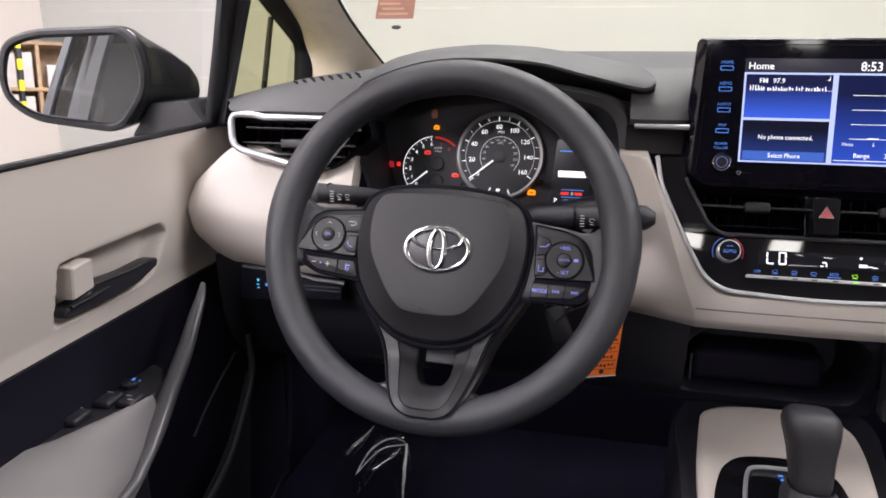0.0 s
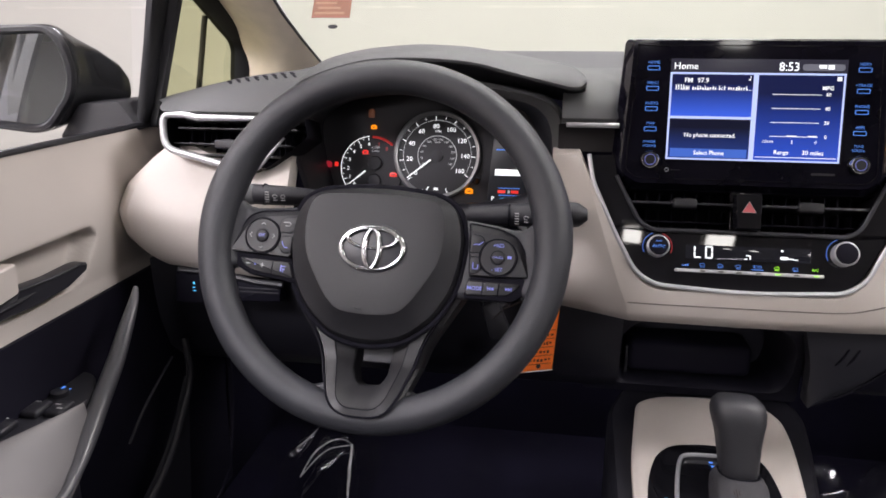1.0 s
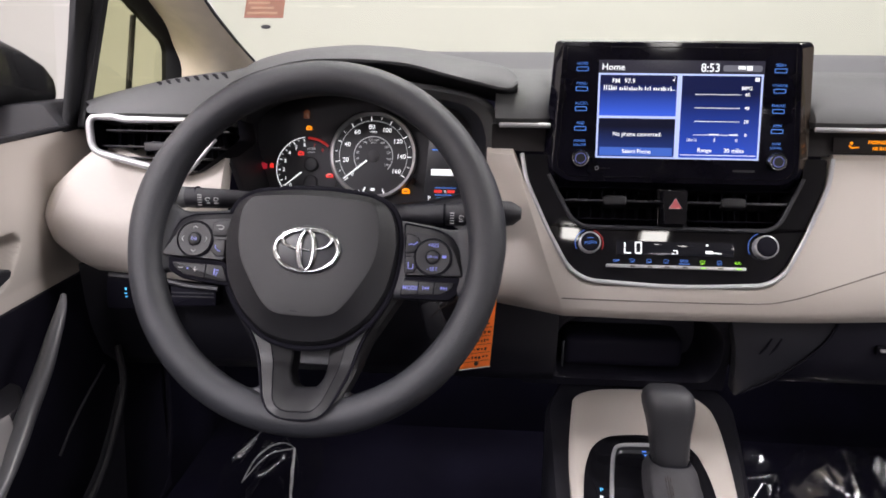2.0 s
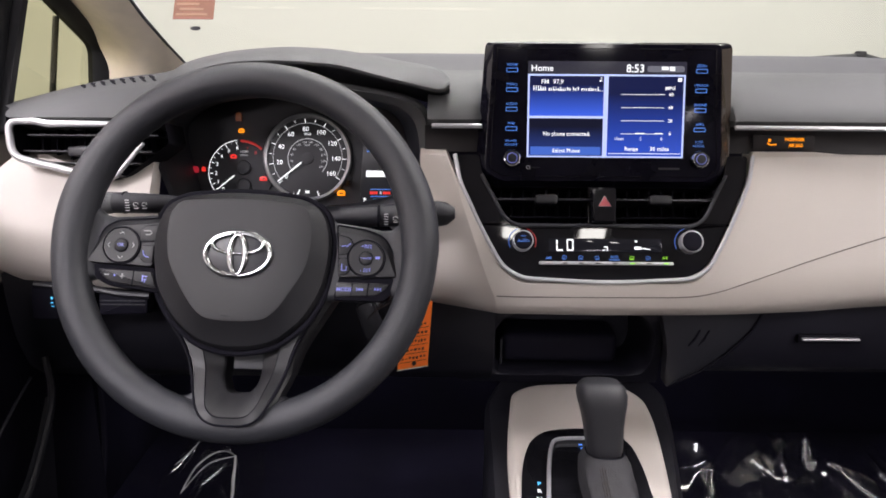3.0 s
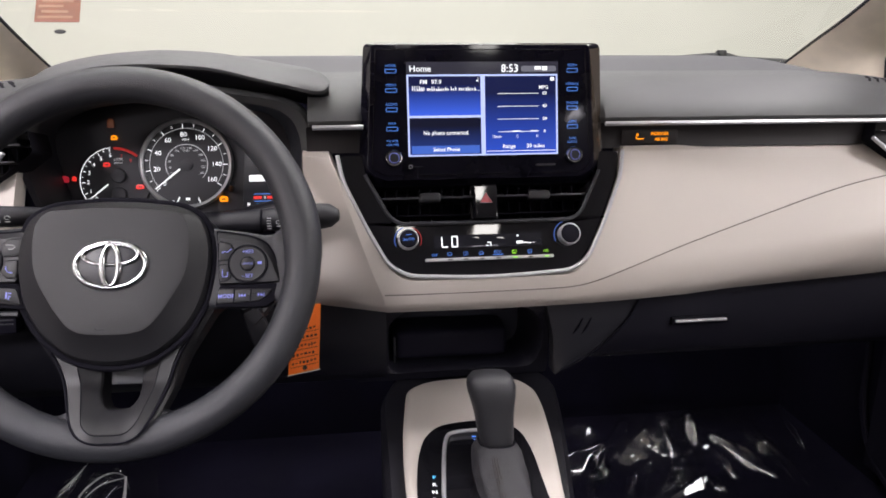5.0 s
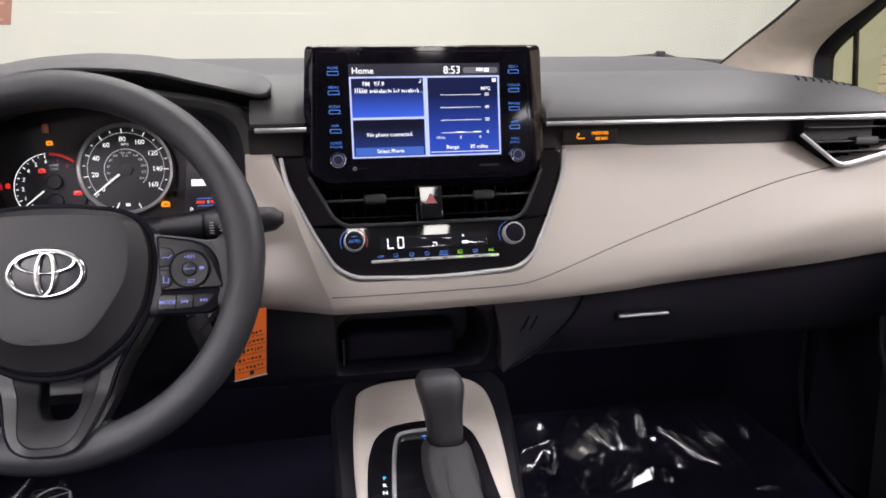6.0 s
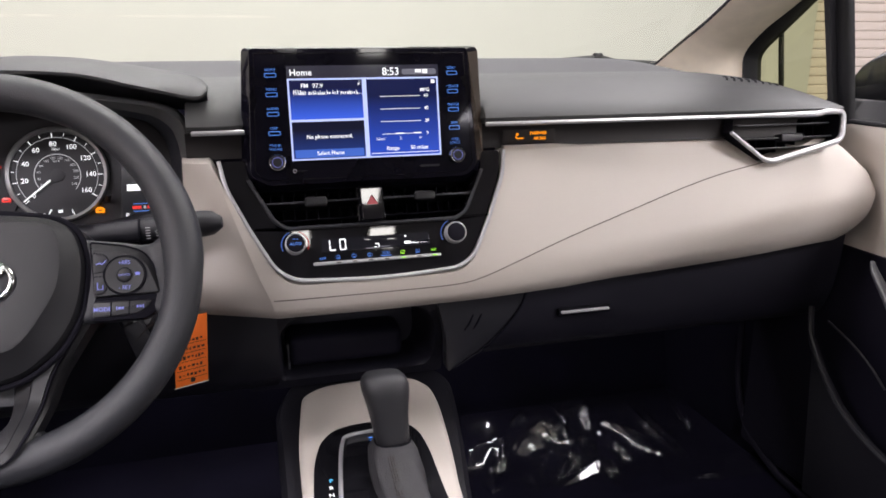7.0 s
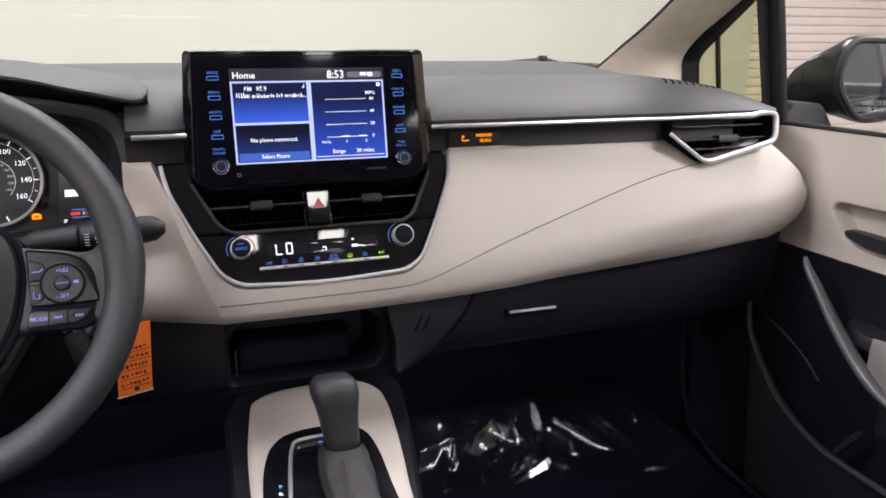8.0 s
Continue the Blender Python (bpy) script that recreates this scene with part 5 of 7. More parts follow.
part("fork_seam", tube(band(grow(OUT_U, 0.014), -0.0006), 0.0011, sides=6, up=(0, -1, 0)), HOLE, wheel)
bm = bmesh.new()
back_u = grow(OUT_U, 0.10)
rings(bm, [band(grow(OUT_U, 0.03), -0.006), band(back_u, -0.009), band(grow(OUT_U, 0.13), -0.030)], False)
part("back_shell", bm, WHEEL_PAD, wheel, smooth=50)


def rim_front(x, y):
    r = math.hypot(x, y)
    k = (r - RIM_R) / TUBE_R
    return 0.0175 * math.sqrt(max(0.0, 1 - k * k)) if abs(k) < 1 else -0.02


def side_spoke(s, top, low):
    """Urethane web that widens and rises from the hub into the rim."""
    def pt(x, v):
        yt, yl = lerp_table(top, x), lerp_table(low, x)
        y = yl + (yt - yl) * v
        edge = 0.0035 * (1 - min(1.0, min(v, 1 - v) / 0.10)) ** 2
        rise = 0.0150 * ease(0.136, 0.1640, math.hypot(x, y))
        return WH @ Vector((s * x, y, max(-0.004 + rise - edge, rim_front(x, y) - 0.0025 if math.hypot(x, y) > 0.155 else -1)))
    return part("side_spoke", sheet(pt, span(0.076, 0.1660, 40), span(0, 1, 20), tuple(WH.to_3x3() @ Vector((0, 0, -0.010)))), WHEEL, wheel, smooth=60)


side_spoke(-1, [(0.076, 0.0300), (0.112, 0.0265), (0.128, 0.0255), (0.138, 0.0275), (0.145, 0.0330), (0.150, 0.0430), (0.156, 0.054), (0.166, 0.058)], [(0.076, -0.046), (0.125, -0.0415), (0.134, -0.0375), (0.142, -0.0345), (0.149, -0.0385), (0.156, -0.052), (0.166, -0.060)])
side_spoke(1, [(0.076, 0.0280), (0.112, 0.0235), (0.128, 0.0205), (0.138, 0.0215), (0.148, 0.0290), (0.154, 0.042), (0.166, 0.050)], [(0.076, -0.048), (0.125, -0.0480), (0.134, -0.0450), (0.140, -0.0420), (0.146, -0.0460), (0.154, -0.060), (0.166, -0.068)])
for s in (-1, 1):
    blend = rounded([(s * 0.028, -0.1340), (s * 0.0385, -0.1365), (s * 0.0465, -0.1405), (s * 0.060, -0.1415), (s * 0.084, -0.1270), (s * 0.080, -0.152), (s * 0.045, -0.160), (s * 0.028, -0.150)], [0.001, 0.004, 0.008, 0.014, 0.002, 0.01, 0.01, 0.004], 4)
    part("spoke_root", slab(blend, 0.020, 0.007, WH, front=0.0012, steps=3), WHEEL, wheel, smooth=60)

PODS = {-1: dict(face=[(-0.0785, 0.0200), (-0.1215, 0.0160), (-0.1310, 0.0110), (-0.1488, -0.0193), (-0.0868, -0.0222)],
                 foot=[(-0.0735, 0.0262), (-0.1240, 0.0216), (-0.1355, 0.0160), (-0.1530, -0.0200), (-0.0868, -0.0240)],
                 under=[(-0.1510, -0.0200), (-0.0850, -0.0228), (-0.0780, -0.0470), (-0.1265, -0.0415), (-0.1390, -0.0350)],
                 low=[(-0.1384, -0.0255), (-0.0868, -0.0272), (-0.0815, -0.0420), (-0.0850, -0.0425), (-0.1245, -0.0378), (-0.1335, -0.0316)],
                 ring=(-0.1166, -0.0030), cut=(-0.1034,), keys=([(-0.1000, 0.0010), (-0.0855, 0.0015), (-0.0830, 0.0172), (-0.0945, 0.0165), (-0.1000, 0.0120)], [(-0.0945, -0.0186), (-0.0865, -0.0182), (-0.0858, -0.0022), (-0.0965, -0.0028), (-0.1000, -0.0120)])),
        1: dict(face=[(0.0880, 0.0168), (0.1130, 0.0138), (0.1265, 0.0085), (0.1335, 0.0005), (0.1440, -0.0245), (0.0897, -0.0262)],
                foot=[(0.0860, 0.0240), (0.1160, 0.0196), (0.1310, 0.0135), (0.1378, 0.0028), (0.1472, -0.0250), (0.0897, -0.0280)],
                under=[(0.0890, -0.0268), (0.1465, -0.0252), (0.1425, -0.0395), (0.1320, -0.0478), (0.0850, -0.0480)],
                low=[(0.0880, -0.0306), (0.1375, -0.0312), (0.1330, -0.0375), (0.1255, -0.0425), (0.0870, -0.0450)],
                ring=(0.1150, -0.0080), cut=(0.1030, 0.1180), keys=([(0.0886, -0.0050), (0.0975, -0.0040), (0.1030, 0.0034), (0.0990, 0.0110), (0.0886, 0.0133)], [(0.0895, -0.0240), (0.0960, -0.0238), (0.1000, -0.0195), (0.0975, -0.0085), (0.0893, -0.0085)]))}
for s, P in PODS.items():
    n_ = len(P["face"])
    face_o, foot_o = rounded(P["face"], [0.002, 0.010, 0.008] + [0.003] * (n_ - 3), 4), rounded(P["foot"], [0.002, 0.012, 0.010] + [0.004] * (n_ - 3), 4)
    bm = bmesh.new()
    rings(bm, [[WH @ Vector((p.x, p.y, h)) for p in o] for o, h in ((foot_o, -0.012), (foot_o, -0.0035), (face_o, 0.0012), (inset(face_o, 0.0006), 0.0015))], True, True, True)
    pod = part("switch_pod", bm, POD, wheel, "dark grey switch pod with a bright chamfer", smooth=15)
    part("pod_gap", tube([WH @ Vector((p.x, p.y, -0.0034)) for p in foot_o], 0.0009, sides=6, closed=True, up=(0, -1, 0)), HOLE, pod)
    part("pod_base", slab(rounded(P["under"], 0.004, 3), 0.014, 0.0015, WH, front=-0.0012), HOLE, wheel)
    low_pod = part("lower_switch", slab(rounded(P["low"], 0.0025, 3), 0.010, 0.0012, WH, front=0.0006), POD, wheel)
    at = WH @ Matrix.Translation((*P["ring"], 0.0012))
    ring_key = part("round_key", lathe([(0.0168, -0.002), (0.0168, 0.0012), (0.0160, 0.0020), (0.0070, 0.0015), (0.0066, 0.0004)], at, 40), POD, pod)
    part("centre_key", lathe([(0.0060, 0.0), (0.0060, 0.0024), (0.0050, 0.0032)], at, 28), POD, ring_key)
    for r_ in (0.0176, 0.0066):
        part("key_ring", tube([at @ Vector((p.x, p.y, 0.0010)) for p in ellipse(0, 0, r_, r_, 40)], 0.0007, sides=5, closed=True, up=(0, -1, 0)), HOLE, pod)
    if s < 0:
        text("OK", 0.0046, at @ Matrix.Translation((0, 0, 0.0034)), LIT_VIOLET, ring_key)
        for a in (0, 90, 180, 270):
            tip = at @ pose(0, 0, 0, 0, 0, a)
            part("arrow", tube([tip @ Vector(p) for p in ((0.0108, 0.0022, 0.0024), (0.0126, 0, 0.0024), (0.0108, -0.0022, 0.0024))], 0.00038, sides=5, up=(0, -1, 0)), PRINT, ring_key)
    else:
        text("+RES", 0.0048, at @ Matrix.Translation((0, 0.0112, 0.0024)), LIT_VIOLET, ring_key)
        text("- SET", 0.0048, at @ Matrix.Translation((0, -0.0114, 0.0024)), LIT_VIOLET, ring_key)
        text("CANCEL", 0.0027, at @ Matrix.Translation((0, 0, 0.0034)), LIT_VIOLET, ring_key)
        part("key_symbol", bar(0.0108, 0.0008, 0.0040, 0.0026, at, 0.0022), LIT_VIOLET, ring_key)
    for i, o in enumerate(P["keys"]):
        o = rounded(o, 0.002, 3)
        k_ = part("key", slab(o, 0.003, 0.0008, WH, front=0.0026), POD, pod)
        part("key_gap", tube([WH @ Vector((p.x, p.y, 0.0016)) for p in o], 0.0006, sides=5, closed=True, up=(0, -1, 0)), HOLE, k_)
        cx_, cy_ = sum(p.x for p in o) / len(o), sum(p.y for p in o) / len(o)
        if s < 0 and i == 0:
            sign = [(-0.004, 0.0018), (0.002, 0.0018), (0.004, 0.0), (0.002, -0.0018), (-0.002, -0.0018)]
        elif s < 0:
            sign = [(-0.003, 0.003), (-0.0026, 0.0), (-0.0005, -0.0022), (0.0028, -0.0030)]
        elif i == 0:
            sign = [(-0.0040, -0.001), (-0.001, 0.0), (0.001, -0.001), (0.0045, 0.0022)]
        else:
            sign = [(-0.0022, 0.0030), (-0.0022, -0.0030), (0.0022, -0.0030), (0.0022, 0.0010)]
        part("key_symbol", tube([WH @ Vector((cx_ + a, cy_ + b, 0.0027)) for a, b in sign], 0.0005, sides=5, up=(0, -1, 0)), PRINT if s < 0 and i == 0 else LIT_VIOLET, k_)
    for cx_ in P["cut"]:
        part("seam", tube([WH @ Vector((cx_, -0.0265 if s < 0 else -0.0312, 0.0006)), WH @ Vector((cx_ - 0.0008, -0.041 if s < 0 else -0.0445, 0.0006))], 0.0006, sides=5, up=(0, -1, 0)), HOLE, low_pod)
    if s < 0:
        for sx, sy, w, h in ((-0.1285, -0.0310, 0.0046, 0.0008), (-0.1140, -0.0322, 0.0046, 0.0008), (-0.1140, -0.0322, 0.0008, 0.0046), (-0.1212, -0.0316, 0.0018, 0.0018)):
            part("key_symbol", bar(sx, sy, w, h, WH, 0.0007), PRINT if w != h else LIT_VIOLET, low_pod)
        for sx, sy, w, h in ((-0.0945, -0.0335, 0.0013, 0.0060), (-0.0918, -0.0318, 0.0030, 0.0010), (-0.0918, -0.0345, 0.0022, 0.0010), (-0.0925, -0.0365, 0.0010, 0.0022)):
            part("key_symbol", bar(sx, sy, w, h, WH, 0.0007), LIT_VIOLET, low_pod)
    else:
        text("MODE", 0.0052, WH @ Matrix.Translation((0.0955, -0.0378, 0.0008)), LIT_VIOLET, low_pod, thick=0.0001)
        for cx_, cy_, flip in ((0.1105, -0.0372, -1), (0.1265, -0.0366, 1)):
            for j in (-1, 0):
                part("skip_arrow", flat([(cx_ + flip * (0.0026 * j), cy_ - 0.0016), (cx_ + flip * (0.0026 * j + 0.0026), cy_), (cx_ + flip * (0.0026 * j), cy_ + 0.0016)], WH, 0.0008), LIT_VIOLET, low_pod)
            part("skip_bar", bar(cx_ + flip * 0.0031, cy_, 0.0007, 0.0034, WH, 0.0007), LIT_VIOLET, low_pod)
# oval chrome badge of plain loops
BD = WH @ Matrix.Translation((-0.0025, -0.0095, 0.0147)) @ pose(0, 0, 0, 0, 0, 1.0)
part("badge_recess", slab(ellipse(0, 0, 0.0335, 0.0235, 56), 0.002, 0.0006, BD, front=0.0004), SPOKE, cover)


def badge_ring(cx, cy, rx, ry, wide, h, parent, thin=0.55):
    """A flat-topped oval band, thicker at its sides than at its top and foot."""
    bm = bmesh.new()
    n = 72
    prof = ((-1, 0), (-0.75, 0.8), (-0.3, 1.0), (0.3, 1.0), (0.75, 0.8), (1, 0))
    loops = []
    for q, d in prof:
        row = []
        for i in range(n):
            a = 2 * math.pi * i / n
            w = wide * (thin + (1 - thin) * abs(math.cos(a)))
            row.append(BD @ Vector((cx + (rx + q * w) * math.cos(a), cy + (ry + q * w) * math.sin(a), h + 0.0022 * d)))
        loops.append(row)
    rings(bm, loops, True)
    return part("badge" if parent == cover else "badge_loop", bm, BRIGHT, parent, "oval chrome badge of plain loops" if parent == cover else "", smooth=50)


badge = badge_ring(0, 0, 0.0300, 0.0203, 0.0027, 0.0004, cover, 0.75)
badge_ring(0, 0.0090, 0.0235, 0.0092, 0.0022, 0.0010, badge)
badge_ring(0, -0.0005, 0.0072, 0.0182, 0.0030, 0.0014, badge, 0.5)
part("cover_mark", tube([WH @ Vector(p) for p in ((-0.014, -0.0652, 0.0140), (-0.013, -0.0668, 0.0139), (-0.006, -0.0668, 0.0139))], 0.0004, sides=5, up=(0, -1, 0)), HOLE, cover)

# column cover and stalks
column = thing("steering_column", (-0.365, 0.95, 0.79), "black plastic steering column cover", "column cover")
cyl = plane_frame((-0.365, 0.975, 0.795), 25)
part("cover_shell", slab(rounded([(-0.065, -0.050), (0.065, -0.050), (0.082, 0.01), (0.060, 0.055), (-0.060, 0.055), (-0.082, 0.01)], 0.02, 4), 0.12, 0.012, cyl, front=0.055, steps=3), BLACK, column)
part("ignition_lock", lathe([(0.020, 0), (0.020, 0.012), (0.016, 0.016)], plane_frame((-0.262, 0.955, 0.762), 20), 28), SPOKE, column)
for a, (dx, dz) in enumerate(((-0.020, 0.012), (-0.006, 0.016), (0.012, 0.010), (0.020, 0.002))):
    part("lock_mark", box(-0.262 + dx - 0.002, -0.262 + dx + 0.002, 0.936, 0.938, 0.772 + dz - 0.004, 0.772 + dz - 0.001), PRINT, column)
key = thing("ignition_key", (-0.262, 0.93, 0.755), "black ignition key in the lock with an orange tag", "key")
part("blade", box(-0.2635, -0.2605, 0.925, 0.955, 0.757, 0.765), CHROME, key)
part("bow", slab(rounded([(-0.012, -0.03), (0.012, -0.03), (0.010, 0.012), (-0.010, 0.012)], 0.006, 4), 0.010, 0.003, plane_frame((-0.262, 0.922, 0.752), 5, 20), steps=2), BLACK, key)
def stalk(s):
    x0 = -0.365 + s * 0.075
    st = thing("turn_stalk" if s < 0 else "wiper_stalk", (x0, 0.95, 0.87), "black column stalk with white printed symbols", "stalk", "column stalks")
    x1 = -0.556 if s < 0 else -0.166
    z1 = 0.8735 if s < 0 else 0.8640
    z0 = 0.868 if s < 0 else 0.856
    xs = span(x0, x1, 14)
    if s < 0:
        r = [0.0085, 0.0085, 0.0088, 0.0092, 0.0097, 0.0101, 0.0105, 0.0108, 0.0110, 0.0112, 0.0113, 0.0113, 0.0113, 0.0110, 0.0060]
    else:
        r = [0.011, 0.011, 0.0118, 0.0118, 0.0120, 0.0120, 0.0122, 0.0126, 0.0130, 0.0134, 0.0138, 0.0140, 0.0138, 0.0125, 0.0060]
    part("lever", tube([(x, 0.945 - 0.012 * (i / 14), z0 + (z1 - z0) * i / 14) for i, x in enumerate(xs)], r, sides=18), BLACK, st)
    if s < 0:
        cap = part("end_cap", tube([(x, 0.9335 + 0.0004 * i, 0.8735 - 0.0003 * i) for i, x in enumerate((-0.5575, -0.5560, -0.553, -0.548, -0.541, -0.5335, -0.533))], [0.0050, 0.0090, 0.0112, 0.0119, 0.0119, 0.0119, 0.0112], sides=20), PAD, st, "dark grey twist cap")
        for dx_, w_ in ((-0.546, 0.0040), (-0.541, 0.0022)):
            part("print_mark", box(dx_ - w_ / 2, dx_ + w_ / 2, 0.9212, 0.9225, 0.8790, 0.8800), PRINT, cap)
    k = 0.70 if s < 0 else 0.34
    xb = x0 + (x1 - x0) * k
    part("collar", tube([(xb - 0.001, 0.938, z0 + (z1 - z0) * k), (xb + 0.001, 0.938, z0 + (z1 - z0) * k)], 0.0122, sides=18), HOLE, st)
    for i in range(3):
        xm = x0 + (x1 - x0) * (k + (0.07 + 0.08 * i if s > 0 else -0.06 - 0.08 * i))
        zm = z0 + (z1 - z0) * k
        if i == 0:
            for j in range(5):
                part("print_mark", box(xm - 0.0022, xm + 0.0022, 0.9246, 0.9262, zm - 0.0060 + 0.0028 * j, zm - 0.0054 + 0.0028 * j), PRINT, st)
        else:
            part("print_mark", tube([(p.x, 0.9250, p.y) for p in ellipse(xm, zm + 0.001, 0.0026, 0.0019, 14, 0, 300)], 0.00035, sides=5, up=(0, 1, 0)), PRINT, st)
            part("print_mark", box(xm - 0.0022, xm + 0.0022, 0.9246, 0.9262, zm - 0.0036, zm - 0.0030), PRINT, st)
    return st


stalk(-1)
stalk(1)
tag = thing("key_tag", (-0.20, 0.915, 0.69), "orange hand-written paper tag hanging from the ignition key", "tag")
TG = plane_frame((-0.2070, 0.918, 0.7245), -6, -4) @ pose(0, 0, 0, 0, 24, 0)
part("card", slab([(-0.020, -0.037), (0.016, -0.037), (0.016, 0.045), (-0.020, 0.045)], 0.0006, 0.0002, TG), TAG, tag)
part("clear_edge", slab([(-0.021, -0.0385), (0.017, -0.0385), (0.017, -0.0372), (-0.021, -0.0372)], 0.0005, 0.0001, TG), PRINT, tag)
part("punch_hole", lathe([(0.0028, 0), (0.0028, 0.0003)], TG @ Matrix.Translation((-0.001, -0.0315, 0)), 18), INK, tag)
rnd = random.Random(3)
for i in range(5):
    y = -0.024 + 0.0105 * i
    xx = -0.016
    while xx < 0.010:
        w = rnd.uniform(0.0015, 0.0034)
        part("ink_stroke", box(xx, xx + w, y - rnd.uniform(0.0004, 0.0022), y + rnd.uniform(0.0004, 0.0022), 0.0001, 0.0003, 0, None, TG), INK, tag)
        xx += w + rnd.uniform(0.0012, 0.0022)
    part("printed_rule", bar(-0.002, y - 0.0045, 0.032, 0.0004, TG, 0.0001), INK, tag)
part("cord", tube([(-0.205, 0.917, 0.772), (-0.225, 0.918, 0.772), (-0.250, 0.920, 0.758), (-0.262, 0.921, 0.745)], 0.0008, sides=6), INK, tag)

# ---- lower dash, in black ----
lower = thing("lower_dash", (0, 1.05, 0.5), "black plastic lower dash with open cubby and glovebox", "lower dashboard")


def lower_point(u, v):
    """From under the light panels down and forward to the footwells."""
    rows = [(0.985, bottom_z(abs(u)) + 0.003), (0.988, 0.728), (0.994, 0.690), (1.010, 0.645), (1.040, 0.618), (1.16, 0.600)]
    return (u, *rows[v])


part("driver_panel", sheet(lower_point, span(-0.70, -0.115, 24), range(6), (0, 0.02, 0.0)), BLACK, lower)
GAP = [(0.600, 0.101), (0.628, 0.1035), (0.640, 0.124), (0.652, 0.142), (0.677, 0.167), (0.700, 0.184), (0.718, 0.196), (0.745, 0.205)]


def glove_point(u, v):
    """The glovebox door from the slanting gap beside the centre stack to the outer end."""
    x = 0.70 * u + (lerp_table(GAP, (0.745, 0.728, 0.690, 0.652, 0.638, 0.628)[v]) + 0.002) * (1 - u)
    rows = [(0.985, bottom_z(x) + 0.003), (0.988, 0.728), (0.994, 0.690), (1.008, 0.652), (1.024, 0.638), (1.15, 0.628)]
    return (x, *rows[v])


glove = part("glovebox_door", sheet(glove_point, span(0, 1, 24), range(6), (0, 0.02, 0.0)), GLOVE, lower, "black glovebox door, closed")
part("handle", box(0.2535, 0.3230, 0.982, 0.992, 0.6977, 0.7010, 0.0012), CHROME, glove, "bright bar handle")
part("handle_shadow", box(0.2500, 0.3270, 0.986, 0.992, 0.6925, 0.7040, 0.002), HOLE, glove)
part("door_gap", tube(smooth_path([(x, 0.9835 + 0.25 * max(0.0, 0.70 - z), z) for z, x in GAP[1:]], 4), 0.0017, sides=6), HOLE, lower)


def cheek_point(u, v):
    z = 0.628 + 0.117 * v
    xl, xr = lerp_table([(0.628, 0.1010), (0.68, 0.0960), (0.715, 0.0870), (0.745, 0.0800)], z), lerp_table(GAP, z)
    return (xl + (xr - xl) * u, 0.986 + 0.25 * max(0.0, 0.70 - z) - 0.006 * math.sin(math.pi * u), z)


part("centre_cheek", sheet(cheek_point, span(0, 1, 12), span(0, 1, 14), (0, 0.02, 0)), SPOKE, lower, "dark grey side of the centre stack", smooth=60)
for x in (0.1235, 0.1345):
    part("cheek_slot", tube([(x - 0.005, 0.9835, 0.690), (x, 0.9800, 0.700), (x + 0.005, 0.9790, 0.712)], [0.0010, 0.0016, 0.0010], sides=6), HOLE, lower)
# switches left of the column
SW = plane_frame((-0.605, 0.966, 0.748), 12)
bank = thing("switch_bank", (-0.6, 0.97, 0.74), "black switch bank with blue lit symbols", "switch panel")
part("plate", slab(rounded([(-0.052, -0.022), (0.022, -0.022), (0.022, 0.020), (-0.052, 0.020)], 0.004, 3), 0.02, 0.0015, SW), DOOR_BLACK, bank)
part("ledge", slab(rounded([(0.026, -0.017), (0.083, -0.015), (0.083, 0.008), (0.026, 0.010)], 0.003, 3), 0.02, 0.003, SW), DOOR_BLACK, bank)
part("lip", tube([SW @ Vector(p) for p in ((-0.048, 0.0190, 0.000), (0.016, 0.0150, 0.000), (0.050, 0.0090, 0.001), (0.086, 0.0065, 0.000))], 0.0038, sides=8, up=(0, -1, 0)), SPOKE, bank)
for y_ in (0.0005, -0.0040):
    part("slot", box(0.028, 0.080, y_ - 0.0007, y_ + 0.0007, -0.001, 0.0006, 0, None, SW), SPOKE, bank)
for x, y, w, h in ((-0.028, 0.003, 0.0022, 0.003), (-0.028, -0.0025, 0.003, 0.0014), (-0.015, -0.002, 0.0055, 0.0035), (-0.027, -0.0065, 0.0032, 0.001)):
    part("lit_symbol", bar(x, y, w, h, SW, 0.0002), LIT_CYAN if w < 0.005 else LIT_BLUE, bank)
# cubby in front of the shifter, sunk into the centre stack
stack_o = rounded([(-0.155, 0.600), (0.110, 0.600), (0.103, 0.650), (0.091, 0.715), (0.083, 0.746), (-0.150, 0.746)], 0.004, 3)
cub = rounded([(-0.110, 0.617), (0.083, 0.617), (0.092, 0.645), (0.086, 0.697), (0.062, 0.7255), (-0.094, 0.7255), (-0.114, 0.697)], [0.012, 0.014, 0.014, 0.02, 0.02, 0.02, 0.014], 5)


def by_angle(outline, c, n):
    """Points where n even rays from c meet an outline."""
    out, k = [], len(outline)
    for i in range(n):
        a = 2 * math.pi * i / n
        d = Vector((math.cos(a), math.sin(a)))
        far = 0.0
        for p, q in ((outline[j - 1] - c, outline[j] - c) for j in range(k)):
            e = q - p
            den = d.x * e.y - d.y * e.x
            if abs(den) > 1e-12:
                t, w = (p.x * e.y - p.y * e.x) / den, (p.x * d.y - p.y * d.x) / den
                if t > 0 and -1e-6 <= w <= 1 + 1e-6:
                    far = max(far, t)
        out.append(c + d * far)
    return out


